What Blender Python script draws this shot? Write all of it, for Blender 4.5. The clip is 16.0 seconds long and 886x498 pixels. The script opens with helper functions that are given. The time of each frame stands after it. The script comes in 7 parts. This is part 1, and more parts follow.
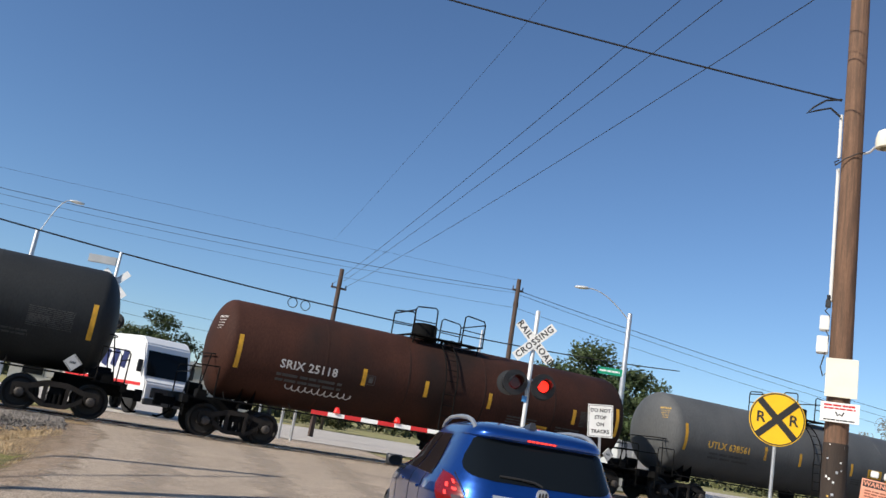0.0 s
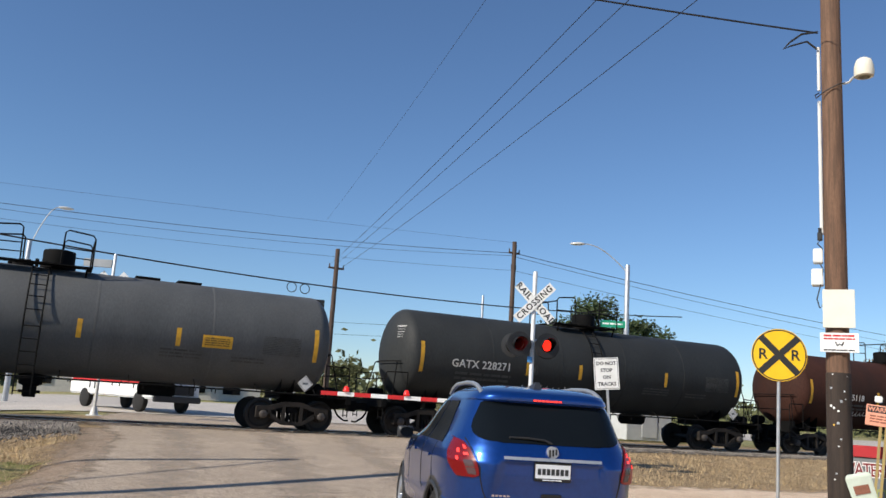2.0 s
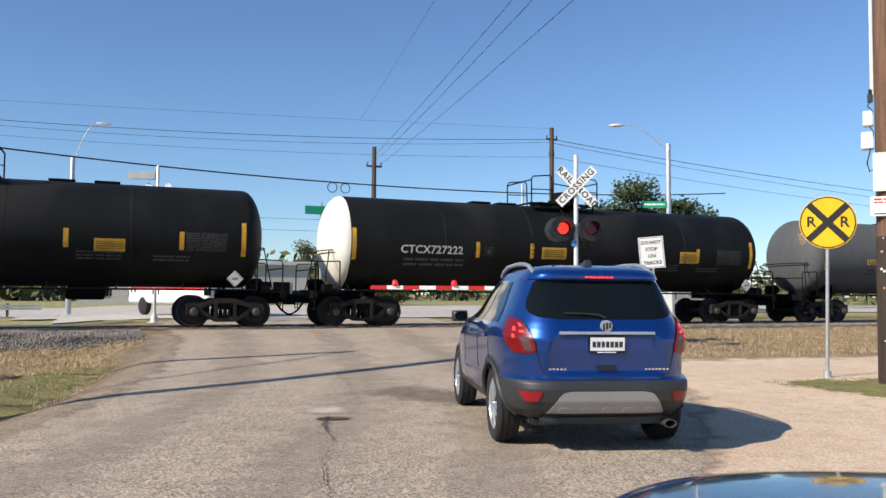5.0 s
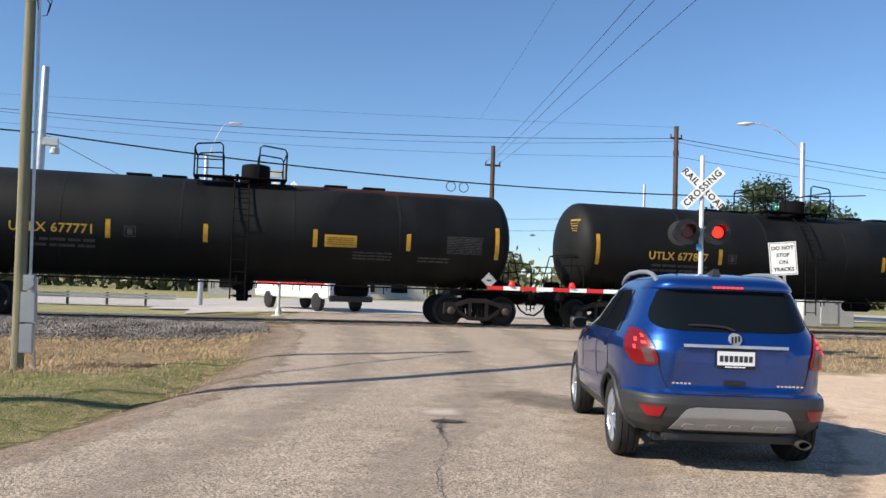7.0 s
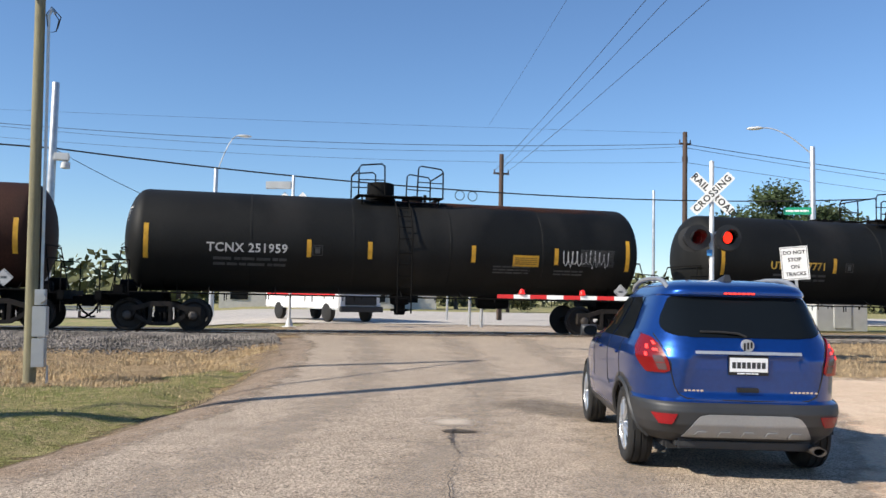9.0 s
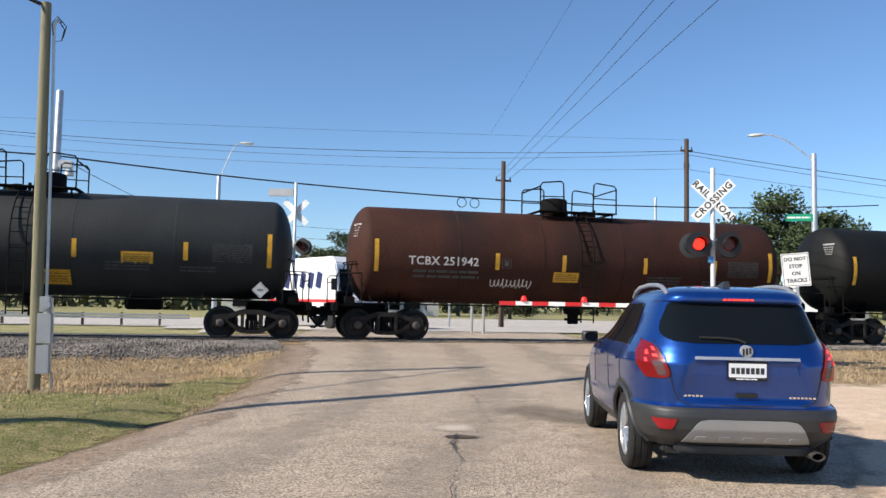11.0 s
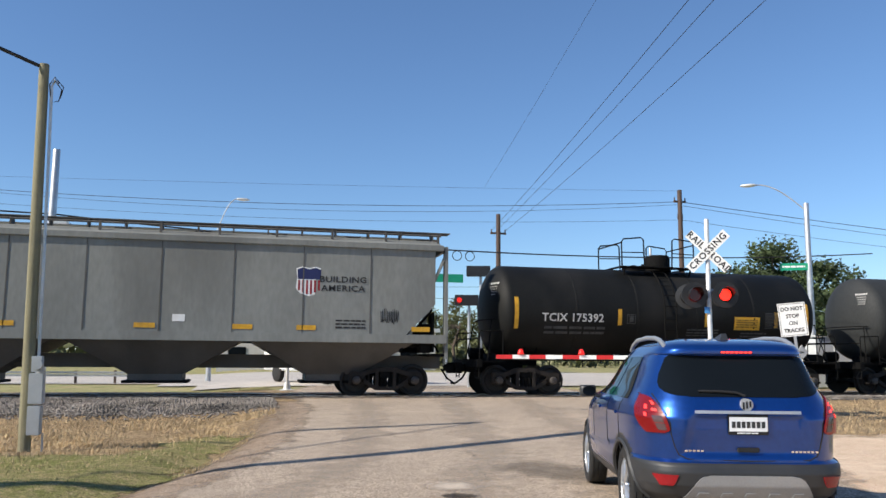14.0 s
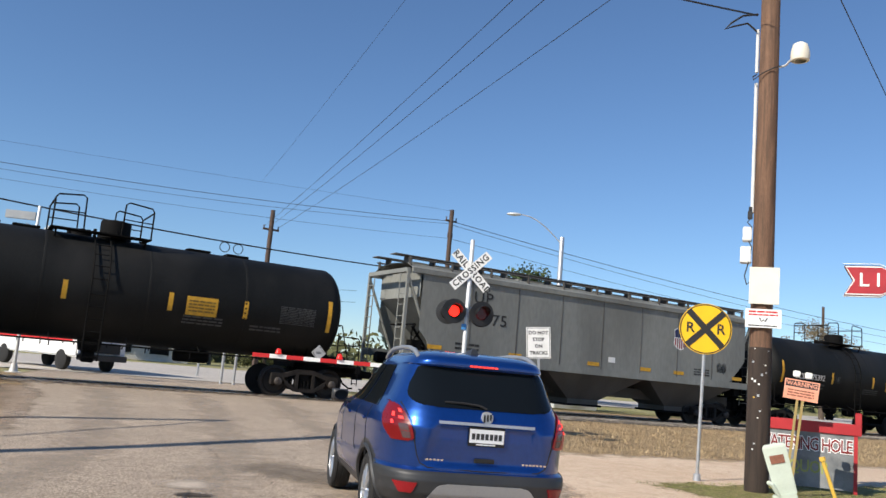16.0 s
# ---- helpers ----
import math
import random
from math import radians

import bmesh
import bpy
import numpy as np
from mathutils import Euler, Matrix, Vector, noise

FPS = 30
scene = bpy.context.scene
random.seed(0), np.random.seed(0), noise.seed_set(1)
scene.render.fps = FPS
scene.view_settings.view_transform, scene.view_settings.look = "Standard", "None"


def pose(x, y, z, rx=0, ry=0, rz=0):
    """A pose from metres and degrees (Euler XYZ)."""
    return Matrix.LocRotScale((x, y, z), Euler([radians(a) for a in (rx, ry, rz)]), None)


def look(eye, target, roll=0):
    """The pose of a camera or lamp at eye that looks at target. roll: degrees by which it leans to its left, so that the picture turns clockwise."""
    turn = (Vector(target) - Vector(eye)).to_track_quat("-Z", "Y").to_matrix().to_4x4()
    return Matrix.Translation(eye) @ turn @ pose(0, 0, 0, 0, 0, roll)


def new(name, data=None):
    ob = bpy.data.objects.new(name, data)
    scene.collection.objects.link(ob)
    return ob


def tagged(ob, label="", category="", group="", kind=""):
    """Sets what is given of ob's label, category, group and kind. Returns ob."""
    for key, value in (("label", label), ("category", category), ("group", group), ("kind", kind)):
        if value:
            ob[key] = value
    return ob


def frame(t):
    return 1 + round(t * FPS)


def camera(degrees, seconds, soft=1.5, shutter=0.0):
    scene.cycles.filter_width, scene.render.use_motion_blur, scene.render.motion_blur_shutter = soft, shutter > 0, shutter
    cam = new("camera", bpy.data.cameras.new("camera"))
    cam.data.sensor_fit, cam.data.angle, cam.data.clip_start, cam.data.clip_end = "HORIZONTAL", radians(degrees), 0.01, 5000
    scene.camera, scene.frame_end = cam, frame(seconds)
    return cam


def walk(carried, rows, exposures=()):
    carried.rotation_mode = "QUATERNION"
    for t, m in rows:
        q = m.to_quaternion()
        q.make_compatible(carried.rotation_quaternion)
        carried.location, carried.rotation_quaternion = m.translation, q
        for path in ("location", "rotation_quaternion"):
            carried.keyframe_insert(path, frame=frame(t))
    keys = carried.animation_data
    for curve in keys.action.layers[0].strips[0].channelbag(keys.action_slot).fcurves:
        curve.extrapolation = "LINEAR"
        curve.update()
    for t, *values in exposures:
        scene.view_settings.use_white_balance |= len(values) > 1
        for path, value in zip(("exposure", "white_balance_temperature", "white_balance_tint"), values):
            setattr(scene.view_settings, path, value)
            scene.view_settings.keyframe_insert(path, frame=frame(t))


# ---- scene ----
# ---- camera and its path ----
cam = camera(56.6, 16.0, soft=1.5)
ROWS = [
    (0.0, 0.06, 0.051, 1.466, 102.87, -9.2, -26.25),
    (0.5, 0.031, 0.021, 1.452, 103.68, -12.0, -25.7),
    (1.0, 0.056, -0.017, 1.472, 102.53, -13.59, -24.18),
    (1.5, 0.057, -0.011, 1.451, 101.29, -11.5, -23.22),
    (2.0, 0.067, -0.026, 1.469, 100.66, -3.65, -25.43),
    (2.5, -0.042, -0.006, 1.466, 94.13, -2.01, -34.35),
    (3.0, -0.127, -0.057, 1.495, 92.32, -1.15, -40.52),
    (3.5, -0.014, 0.013, 1.411, 94.28, 0.7, -30.54),
    (4.0, -0.024, -0.037, 1.389, 93.59, 1.96, -24.89),
    (4.2, -0.043, -0.063, 1.385, 93.21, 1.42, -24.21),
    (6.3, 0.004, 0.004, 1.413, 93.53, -2.31, -18.97),
    (6.5, 0.014, 0.044, 1.456, 93.49, -2.45, -17.83),
    (7.0, -0.026, 0.03, 1.447, 92.88, -1.9, -14.31),
    (7.5, -0.001, 0.037, 1.457, 92.66, -0.48, -13.87),
    (8.0, -0.038, 0.014, 1.462, 92.8, -0.57, -13.63),
    (8.5, -0.012, 0.051, 1.451, 93.23, -1.18, -13.45),
    (10.8, -0.011, -0.03, 1.458, 93.79, -0.8, -14.02),
    (11.0, -0.03, -0.036, 1.448, 93.96, -1.13, -13.43),
    (11.5, 0.005, -0.004, 1.454, 95.07, -0.63, -11.24),
    (12.0, -0.005, -0.002, 1.457, 95.87, -0.46, -9.92),
    (12.5, -0.003, -0.027, 1.454, 96.23, -0.47, -9.87),
    (13.0, -0.01, -0.042, 1.459, 97.05, -0.14, -11.3),
    (13.5, 0.001, -0.015, 1.458, 97.99, -0.7, -12.97),
    (14.0, -0.018, -0.017, 1.47, 97.65, -0.42, -13.65),
    (14.5, 0.001, -0.012, 1.466, 96.45, 0.0, -20.41),
    (15.0, 0.052, 0.059, 1.446, 94.26, -1.61, -28.66),
    (15.5, 0.017, 0.035, 1.445, 97.09, -5.46, -30.66),
    (16.0, 0.045, 0.046, 1.45, 98.72, -4.97, -30.21),
]
walk(cam, [(t, pose(x, y, z, rx, ry, rz)) for t, x, y, z, rx, ry, rz in ROWS], exposures=[(0.0, 0.14), (3.5, 0.12), (4.2, 0.22), (6.3, 0.36), (8.0, 0.44), (13.0, 0.44), (14.5, 0.36), (16.0, 0.22)])

# ---- light ----
SUN_FROM = Vector((-1.33, -0.30, 1.0)).normalized()
world = bpy.data.worlds.new("sky")
scene.world = world
world.use_nodes = True
nt = world.node_tree
sky = nt.nodes.new("ShaderNodeTexSky")
sky.sky_type, sky.sun_disc = "NISHITA", False
sky.sun_elevation, sky.sun_rotation = math.asin(SUN_FROM.z), math.atan2(SUN_FROM.x, SUN_FROM.y)
sky.altitude, sky.air_density, sky.dust_density, sky.ozone_density = 50.0, 1.0, 0.1, 7.0
nt.links.new(sky.outputs[0], nt.nodes["Background"].inputs[0])
nt.nodes["Background"].inputs[1].default_value = 0.112
sun = new("sun", bpy.data.lights.new("sun", "SUN"))
sun.data.energy, sun.data.angle, sun.data.color = 5.0, radians(0.4), (1.0, 0.92, 0.80)
sun.matrix_world = look(SUN_FROM * 60, (0, 0, 0))


# ---- materials ----
def surf(name, base, rough=0.6, metal=0.0, var=0.12, scale=3.0, fine=60.0, bump=0.15, stretch=(1, 1, 1), stain=None, stain_amt=0.35, coat=0.0, spec=0.5, depth=0.01, rough_var=0.1):
    """A painted, weathered or raw surface: broad and fine variation, an optional second colour in stains, and relief."""
    m = bpy.data.materials.new(name)
    m.use_nodes = True
    n, l = m.node_tree.nodes, m.node_tree.links
    b = n["Principled BSDF"]
    b.inputs["Metallic"].default_value = metal
    b.inputs["Coat Weight"].default_value = coat
    b.inputs["Coat Roughness"].default_value = 0.06
    b.inputs["Specular IOR Level"].default_value = spec
    co, mp = n.new("ShaderNodeTexCoord"), n.new("ShaderNodeMapping")
    mp.inputs["Scale"].default_value = stretch
    l.new(co.outputs["Object"], mp.inputs[0])
    info = n.new("ShaderNodeObjectInfo")
    big, small = n.new("ShaderNodeTexNoise"), n.new("ShaderNodeTexNoise")
    for tx, s, d in ((big, scale, 5.0), (small, fine, 3.0)):
        tx.inputs["Scale"].default_value, tx.inputs["Detail"].default_value = s, d
        l.new(mp.outputs[0], tx.inputs["Vector"])
    dark = tuple(c * (1 - var) for c in base)
    light = tuple(min(1.0, c * (1 + var)) for c in base)
    ramp = n.new("ShaderNodeMix")
    ramp.data_type = "RGBA"
    rr = n.new("ShaderNodeMapRange")
    rr.inputs[1].default_value, rr.inputs[2].default_value = 0.3, 0.7
    l.new(big.outputs[0], rr.inputs[0])
    l.new(rr.outputs[0], ramp.inputs[0])
    ramp.inputs[6].default_value, ramp.inputs[7].default_value = (*dark, 1), (*light, 1)
    col = ramp.outputs[2]
    grain = n.new("ShaderNodeMix")
    grain.data_type, grain.blend_type = "RGBA", "OVERLAY"
    grain.inputs[0].default_value = min(1.0, var * 1.6)
    l.new(col, grain.inputs[6])
    l.new(small.outputs[0], grain.inputs[7])
    col = grain.outputs[2]
    if stain:
        st, sr, mx = n.new("ShaderNodeTexNoise"), n.new("ShaderNodeMapRange"), n.new("ShaderNodeMix")
        st.inputs["Scale"].default_value, st.inputs["Detail"].default_value = scale * 0.6, 7.0
        st.noise_dimensions = "4D"
        l.new(info.outputs["Random"], st.inputs["W"])
        l.new(mp.outputs[0], st.inputs["Vector"])
        sr.inputs[1].default_value, sr.inputs[2].default_value = 0.48, 0.72
        sr.inputs[4].default_value = stain_amt
        l.new(st.outputs[0], sr.inputs[0])
        mx.data_type = "RGBA"
        l.new(sr.outputs[0], mx.inputs[0])
        l.new(col, mx.inputs[6])
        mx.inputs[7].default_value = (*stain, 1)
        col = mx.outputs[2]
    l.new(col, b.inputs["Base Color"])
    ro = n.new("ShaderNodeMapRange")
    ro.inputs[3].default_value, ro.inputs[4].default_value = max(0.03, rough - rough_var), min(1, rough + rough_var)
    l.new(big.outputs[0], ro.inputs[0])
    l.new(ro.outputs[0], b.inputs["Roughness"])
    if bump:
        bp = n.new("ShaderNodeBump")
        bp.inputs["Strength"].default_value, bp.inputs["Distance"].default_value = bump, depth
        l.new(small.outputs[0], bp.inputs["Height"])
        l.new(bp.outputs[0], b.inputs["Normal"])
    return m


def glow(name, colour, strength, base=(0.3, 0.02, 0.02)):
    m = surf(name, base, 0.3, bump=0, var=0.05)
    b = m.node_tree.nodes["Principled BSDF"]
    b.inputs["Emission Color"].default_value, b.inputs["Emission Strength"].default_value = (*colour, 1), strength
    return m


def ground_mat(name, a, b_, c, scale=0.6, fine=40.0, bump=0.5, depth=0.02, rough=0.95, ragged=0.0, grit=0.45, soft=0.14):
    """Loose ground: three colours mixed by broad patches and by fine grit."""
    m = bpy.data.materials.new(name)
    m.use_nodes = True
    n, l = m.node_tree.nodes, m.node_tree.links
    p = n["Principled BSDF"]
    p.inputs["Roughness"].default_value, p.inputs["Specular IOR Level"].default_value = rough, 0.2
    co = n.new("ShaderNodeTexCoord")
    t1, t2, t3 = (n.new("ShaderNodeTexNoise") for _ in range(3))
    for tx, s, d in ((t1, scale, 6.0), (t2, fine, 4.0), (t3, scale * 7, 5.0)):
        tx.inputs["Scale"].default_value, tx.inputs["Detail"].default_value = s, d
        tx.inputs["Roughness"].default_value = 0.62
        l.new(co.outputs["Object"], tx.inputs["Vector"])
    r1, r2, r3 = (n.new("ShaderNodeMapRange") for _ in range(3))
    for r, tx, lo, hi in ((r1, t1, 0.4, 0.62), (r2, t2, 0.3, 0.75), (r3, t3, 0.45, 0.7)):
        r.inputs[1].default_value, r.inputs[2].default_value = lo, hi
        l.new(tx.outputs[0], r.inputs[0])
    m1, m2, m3 = (n.new("ShaderNodeMix") for _ in range(3))
    for x in (m1, m2, m3):
        x.data_type = "RGBA"
    l.new(r1.outputs[0], m1.inputs[0])
    m1.inputs[6].default_value, m1.inputs[7].default_value = (*a, 1), (*b_, 1)
    l.new(r3.outputs[0], m2.inputs[0])
    l.new(m1.outputs[2], m2.inputs[6])
    m2.inputs[7].default_value = (*c, 1)
    m3.blend_type = "OVERLAY"
    m3.inputs[0].default_value = grit
    l.new(m2.outputs[2], m3.inputs[6])
    l.new(r2.outputs[0], m3.inputs[7])
    l.new(m3.outputs[2], p.inputs["Base Color"])
    bp = n.new("ShaderNodeBump")
    bp.inputs["Strength"].default_value, bp.inputs["Distance"].default_value = bump, depth
    l.new(t2.outputs[0], bp.inputs["Height"])
    l.new(bp.outputs[0], p.inputs["Normal"])
    if ragged:
        at_, e1, e2, sm, rg, tr, mx = (n.new("ShaderNode" + k) for k in ("Attribute", "TexNoise", "Math", "Math", "MapRange", "BsdfTransparent", "MixShader"))
        at_.attribute_name = "edge"
        e1.inputs["Scale"].default_value, e1.inputs["Detail"].default_value, e1.inputs["Roughness"].default_value = 1.7, 9.0, 0.7
        l.new(co.outputs["Object"], e1.inputs["Vector"])
        e2.operation, sm.operation = "MULTIPLY_ADD", "ADD"
        e2.inputs[1].default_value, e2.inputs[2].default_value = ragged * 2, -ragged
        l.new(e1.outputs[0], e2.inputs[0])
        l.new(e2.outputs[0], sm.inputs[0])
        l.new(at_.outputs["Fac"], sm.inputs[1])
        rg.inputs[1].default_value, rg.inputs[2].default_value = -0.4 * soft * min(1, ragged), soft * min(1, ragged)
        l.new(sm.outputs[0], rg.inputs[0])
        l.new(rg.outputs[0], mx.inputs[0])
        l.new(tr.outputs[0], mx.inputs[1])
        l.new(p.outputs[0], mx.inputs[2])
        l.new(mx.outputs[0], n["Material Output"].inputs["Surface"])
    return m


def glass_mat(name, tint=(0.03, 0.035, 0.04), rough=0.03):
    m = surf(name, tint, rough, var=0.05, bump=0, coat=0.0, spec=0.14, rough_var=0.01)
    return m


ASPHALT = ground_mat("pale worn asphalt", (0.465, 0.374, 0.285), (0.522, 0.42, 0.32), (0.41, 0.325, 0.245), 0.45, 52, 1.0, 0.018, ragged=0.7, grit=0.95, soft=0.35)
DIRT = ground_mat("pale sandy dirt", (0.62, 0.475, 0.335), (0.67, 0.535, 0.395), (0.54, 0.41, 0.285), 0.4, 48, 0.55, 0.02, ragged=0.9, grit=0.5, soft=0.5)
DRY = ground_mat("dry grass soil", (0.38, 0.265, 0.145), (0.47, 0.345, 0.20), (0.23, 0.155, 0.088), 1.1, 40, 1.0, 0.05, ragged=0.5, grit=0.7)
GREEN = ground_mat("green grass soil", (0.20, 0.205, 0.06), (0.29, 0.255, 0.10), (0.42, 0.33, 0.17), 1.0, 45, 1.0, 0.04, ragged=1.1, grit=0.7)
FARGRASS = ground_mat("far dry field", (0.30, 0.27, 0.12), (0.38, 0.31, 0.16), (0.17, 0.21, 0.065), 0.12, 6, 0.4, 0.05)
STREET = ground_mat("pale concrete street", (0.47, 0.43, 0.38), (0.53, 0.485, 0.43), (0.42, 0.38, 0.335), 0.3, 30, 0.3, 0.01)
GRAVEL = ground_mat("ballast bed", (0.15, 0.135, 0.122), (0.21, 0.19, 0.17), (0.09, 0.08, 0.073), 4.0, 22, 1.0, 0.06, ragged=0.7, grit=0.9)
STAIN = ground_mat("oil stain", (0.19, 0.155, 0.12), (0.25, 0.205, 0.16), (0.30, 0.245, 0.19), 2.5, 70, 0.6, 0.01, ragged=0.5, grit=0.7, soft=0.9)
PATCH = ground_mat("light road patch", (0.56, 0.48, 0.385), (0.60, 0.52, 0.42), (0.48, 0.40, 0.32), 1.5, 60, 0.6, 0.01, ragged=0.3, grit=0.6, soft=0.6)
TRACKS = ground_mat("pale worn wheel tracks", (0.48, 0.398, 0.315), (0.51, 0.425, 0.337), (0.43, 0.355, 0.278), 1.5, 58, 0.9, 0.016, ragged=0.9, grit=0.95, soft=0.9)
HOLE = ground_mat("broken asphalt", (0.075, 0.06, 0.05), (0.11, 0.09, 0.07), (0.14, 0.115, 0.09), 2.5, 40, 0.9, 0.03, ragged=0.25, grit=0.7)
CRACK = surf("tar crack", (0.045, 0.04, 0.037), 0.8)
STONE = surf("ballast stone", (0.19, 0.165, 0.14), 0.9, var=0.6, scale=0.9, fine=20, bump=0.3)
RAIL = surf("rusty rail", (0.10, 0.062, 0.045), 0.6, 0.4, var=0.3)
RAILTOP = surf("polished rail head", (0.55, 0.53, 0.5), 0.25, 1.0)
SHOULDER = ground_mat("gravelly road shoulder", (0.43, 0.335, 0.25), (0.37, 0.275, 0.195), (0.30, 0.215, 0.15), 1.2, 42, 1.0, 0.03, ragged=0.9, grit=0.9, soft=0.8)
TIE = surf("creosoted tie", (0.075, 0.055, 0.042), 0.9, var=0.35, stretch=(6, 1, 1))
STRAW = surf("dry grass blade", (0.47, 0.345, 0.19), 0.8, var=0.35, scale=1.2, bump=0)
BLADE = surf("green grass blade", (0.18, 0.19, 0.06), 0.75, var=0.4, scale=1.2, bump=0)
TANKBLACK = surf("weathered black tank paint", (0.0068, 0.0072, 0.0070), 0.62, var=0.3, scale=0.9, fine=25, bump=0.05, stretch=(1, 1, 0.35), stain=(0.027, 0.0255, 0.0235), stain_amt=0.6, spec=0.2)
TANKDARK = surf("dusty dark grey tank paint", (0.027, 0.0290, 0.0295), 0.62, var=0.22, scale=0.8, fine=25, bump=0.05, stretch=(1, 1, 0.3), stain=(0.036, 0.036, 0.035), stain_amt=0.4, spec=0.22)
TANKGREY = surf("faded grey tank paint", (0.085, 0.088, 0.090), 0.6, var=0.18, scale=0.8, fine=25, bump=0.05, stretch=(1, 1, 0.3), stain=(0.12, 0.118, 0.115), stain_amt=0.4, spec=0.22)
TANKRUST = surf("rust brown tank paint", (0.044, 0.0175, 0.0118), 0.75, var=0.3, scale=0.8, fine=25, bump=0.06, stretch=(1, 1, 0.3), stain=(0.014, 0.0125, 0.0115), stain_amt=0.9, spec=0.18)
# sunlight on a tank head, put into its colour
HEADPALE = surf("sunlit pale tank head", (0.72, 0.68, 0.60), 0.7, var=0.1, scale=1.5, stain=(0.5, 0.44, 0.36))
RUSTBAND = ground_mat("rusted paint patch", (0.11, 0.036, 0.016), (0.075, 0.03, 0.018), (0.03, 0.018, 0.013), 1.5, 25, 0.2, 0.01, ragged=0.9, grit=0.4, soft=0.9)
STEEL = surf("grimy black steel", (0.0040, 0.0039, 0.0039), 0.85, 0.0, var=0.4, scale=2.5, stain=(0.012, 0.010, 0.009), stain_amt=0.5, spec=0.15)
TRUCKST = surf("grimy brown truck steel", (0.022, 0.019, 0.017), 0.85, 0.0, var=0.4, scale=3, stain=(0.045, 0.036, 0.030), stain_amt=0.5, spec=0.2)
WHEEL = surf("rail wheel steel", (0.015, 0.013, 0.012), 0.65, 0.2, var=0.3)
HUB = surf("bearing cap", (0.07, 0.06, 0.053), 0.6, 0.3)
YELLOW = surf("yellow reflective tape", (0.62, 0.33, 0.02), 0.55, var=0.2, scale=6, stain=(0.25, 0.14, 0.04))
MARK = surf("white stencil paint", (0.55, 0.54, 0.52), 0.7, var=0.15)
MARKY = surf("yellow stencil paint", (0.60, 0.36, 0.05), 0.7, var=0.15)
MARKDIM = surf("faded grey stencil paint", (0.055, 0.055, 0.053), 0.8, var=0.4)
PANEL = surf("grey data panel", (0.30, 0.30, 0.29), 0.7, var=0.2, scale=8)
INK = surf("black ink", (0.015, 0.015, 0.015), 0.6)
LABELINK = surf("faded label print", (0.20, 0.12, 0.02), 0.7, var=0.2)
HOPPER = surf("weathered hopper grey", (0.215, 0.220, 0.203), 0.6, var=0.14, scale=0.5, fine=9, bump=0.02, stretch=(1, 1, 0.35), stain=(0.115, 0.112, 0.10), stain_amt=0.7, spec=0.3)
# darker grey for the bays, centre sill, running boards and roof rails
HOPDARK = surf("dark hopper grey", (0.085, 0.078, 0.07), 0.7, var=0.25, scale=1.2, stretch=(1, 1, 0.3), stain=(0.07, 0.06, 0.052), stain_amt=0.6)
# ribs in a darker grey than the side sheets
HOPRIB = surf("dark rib paint", (0.085, 0.082, 0.075), 0.7, var=0.3, scale=0.7, stretch=(1, 1, 0.25), stain=(0.07, 0.06, 0.05), stain_amt=0.7)
GALV = surf("galvanised steel", (0.48, 0.49, 0.50), 0.42, 0.6, var=0.12, scale=6)
ALU = surf("pale aluminium post", (0.62, 0.62, 0.60), 0.45, 0.3, var=0.08, scale=5)
WHITE = surf("white sign face", (0.80, 0.80, 0.78), 0.45, var=0.04, scale=6, stain=(0.62, 0.60, 0.55))
SIGNYEL = surf("yellow sign face", (0.86, 0.50, 0.01), 0.4, var=0.05, scale=4)
SIGNRED = surf("faded red sign enamel", (0.36, 0.012, 0.020), 0.45, var=0.12, scale=4, stain=(0.27, 0.02, 0.025))
RUSTEDGE = surf("rusty sign edge", (0.22, 0.085, 0.05), 0.8, var=0.3, scale=6)
NEON = surf("unlit neon tube", (0.70, 0.74, 0.74), 0.2, spec=0.6)
SIGNGREEN = surf("green street sign", (0.01, 0.30, 0.16), 0.4, var=0.06)
SIGNORANGE = surf("faded orange sign", (0.72, 0.30, 0.19), 0.6, var=0.1, scale=8, stain=(0.8, 0.45, 0.33))
BLACKP = surf("black signal paint", (0.012, 0.012, 0.013), 0.5, var=0.2)
REDTAPE = surf("red gate tape", (0.55, 0.02, 0.02), 0.4)
LENSOFF = surf("dark red lens", (0.09, 0.006, 0.006), 0.15, var=0.05, bump=0)
LENSON = glow("lit red lens", (1.0, 0.018, 0.008), 2.2, (0.6, 0.03, 0.02))
LAMPRED = glow("lit red gate lamp", (1.0, 0.02, 0.01), 0.45, (0.5, 0.02, 0.015))
WOODPOLE = surf("weathered brown pole", (0.145, 0.080, 0.048), 0.85, var=0.35, scale=6, fine=50, bump=0.5, stretch=(4, 4, 0.25), stain=(0.06, 0.036, 0.024), stain_amt=0.6)
WOODTAR = surf("creosoted pole butt", (0.035, 0.024, 0.018), 0.85, var=0.35, scale=6, fine=50, bump=0.5, stretch=(4, 4, 0.25), stain=(0.075, 0.048, 0.032), stain_amt=0.5)
WOODPALE = surf("pale treated pole", (0.215, 0.195, 0.12), 0.85, var=0.22, scale=5, fine=50, bump=0.5, stretch=(4, 4, 0.25), stain=(0.15, 0.135, 0.065))
WOODDARK = surf("dark far pole", (0.075, 0.05, 0.038), 0.9, var=0.3, scale=4, stretch=(4, 4, 0.3))
POSTPINK = surf("peeling pink post paint", (0.60, 0.33, 0.27), 0.75, var=0.2, scale=5, fine=40, bump=0.3, stretch=(1, 1, 0.4), stain=(0.74, 0.70, 0.66), stain_amt=0.75)
TIMBER = surf("yellowed timber", (0.34, 0.25, 0.095), 0.8, var=0.2, stretch=(3, 3, 0.4))
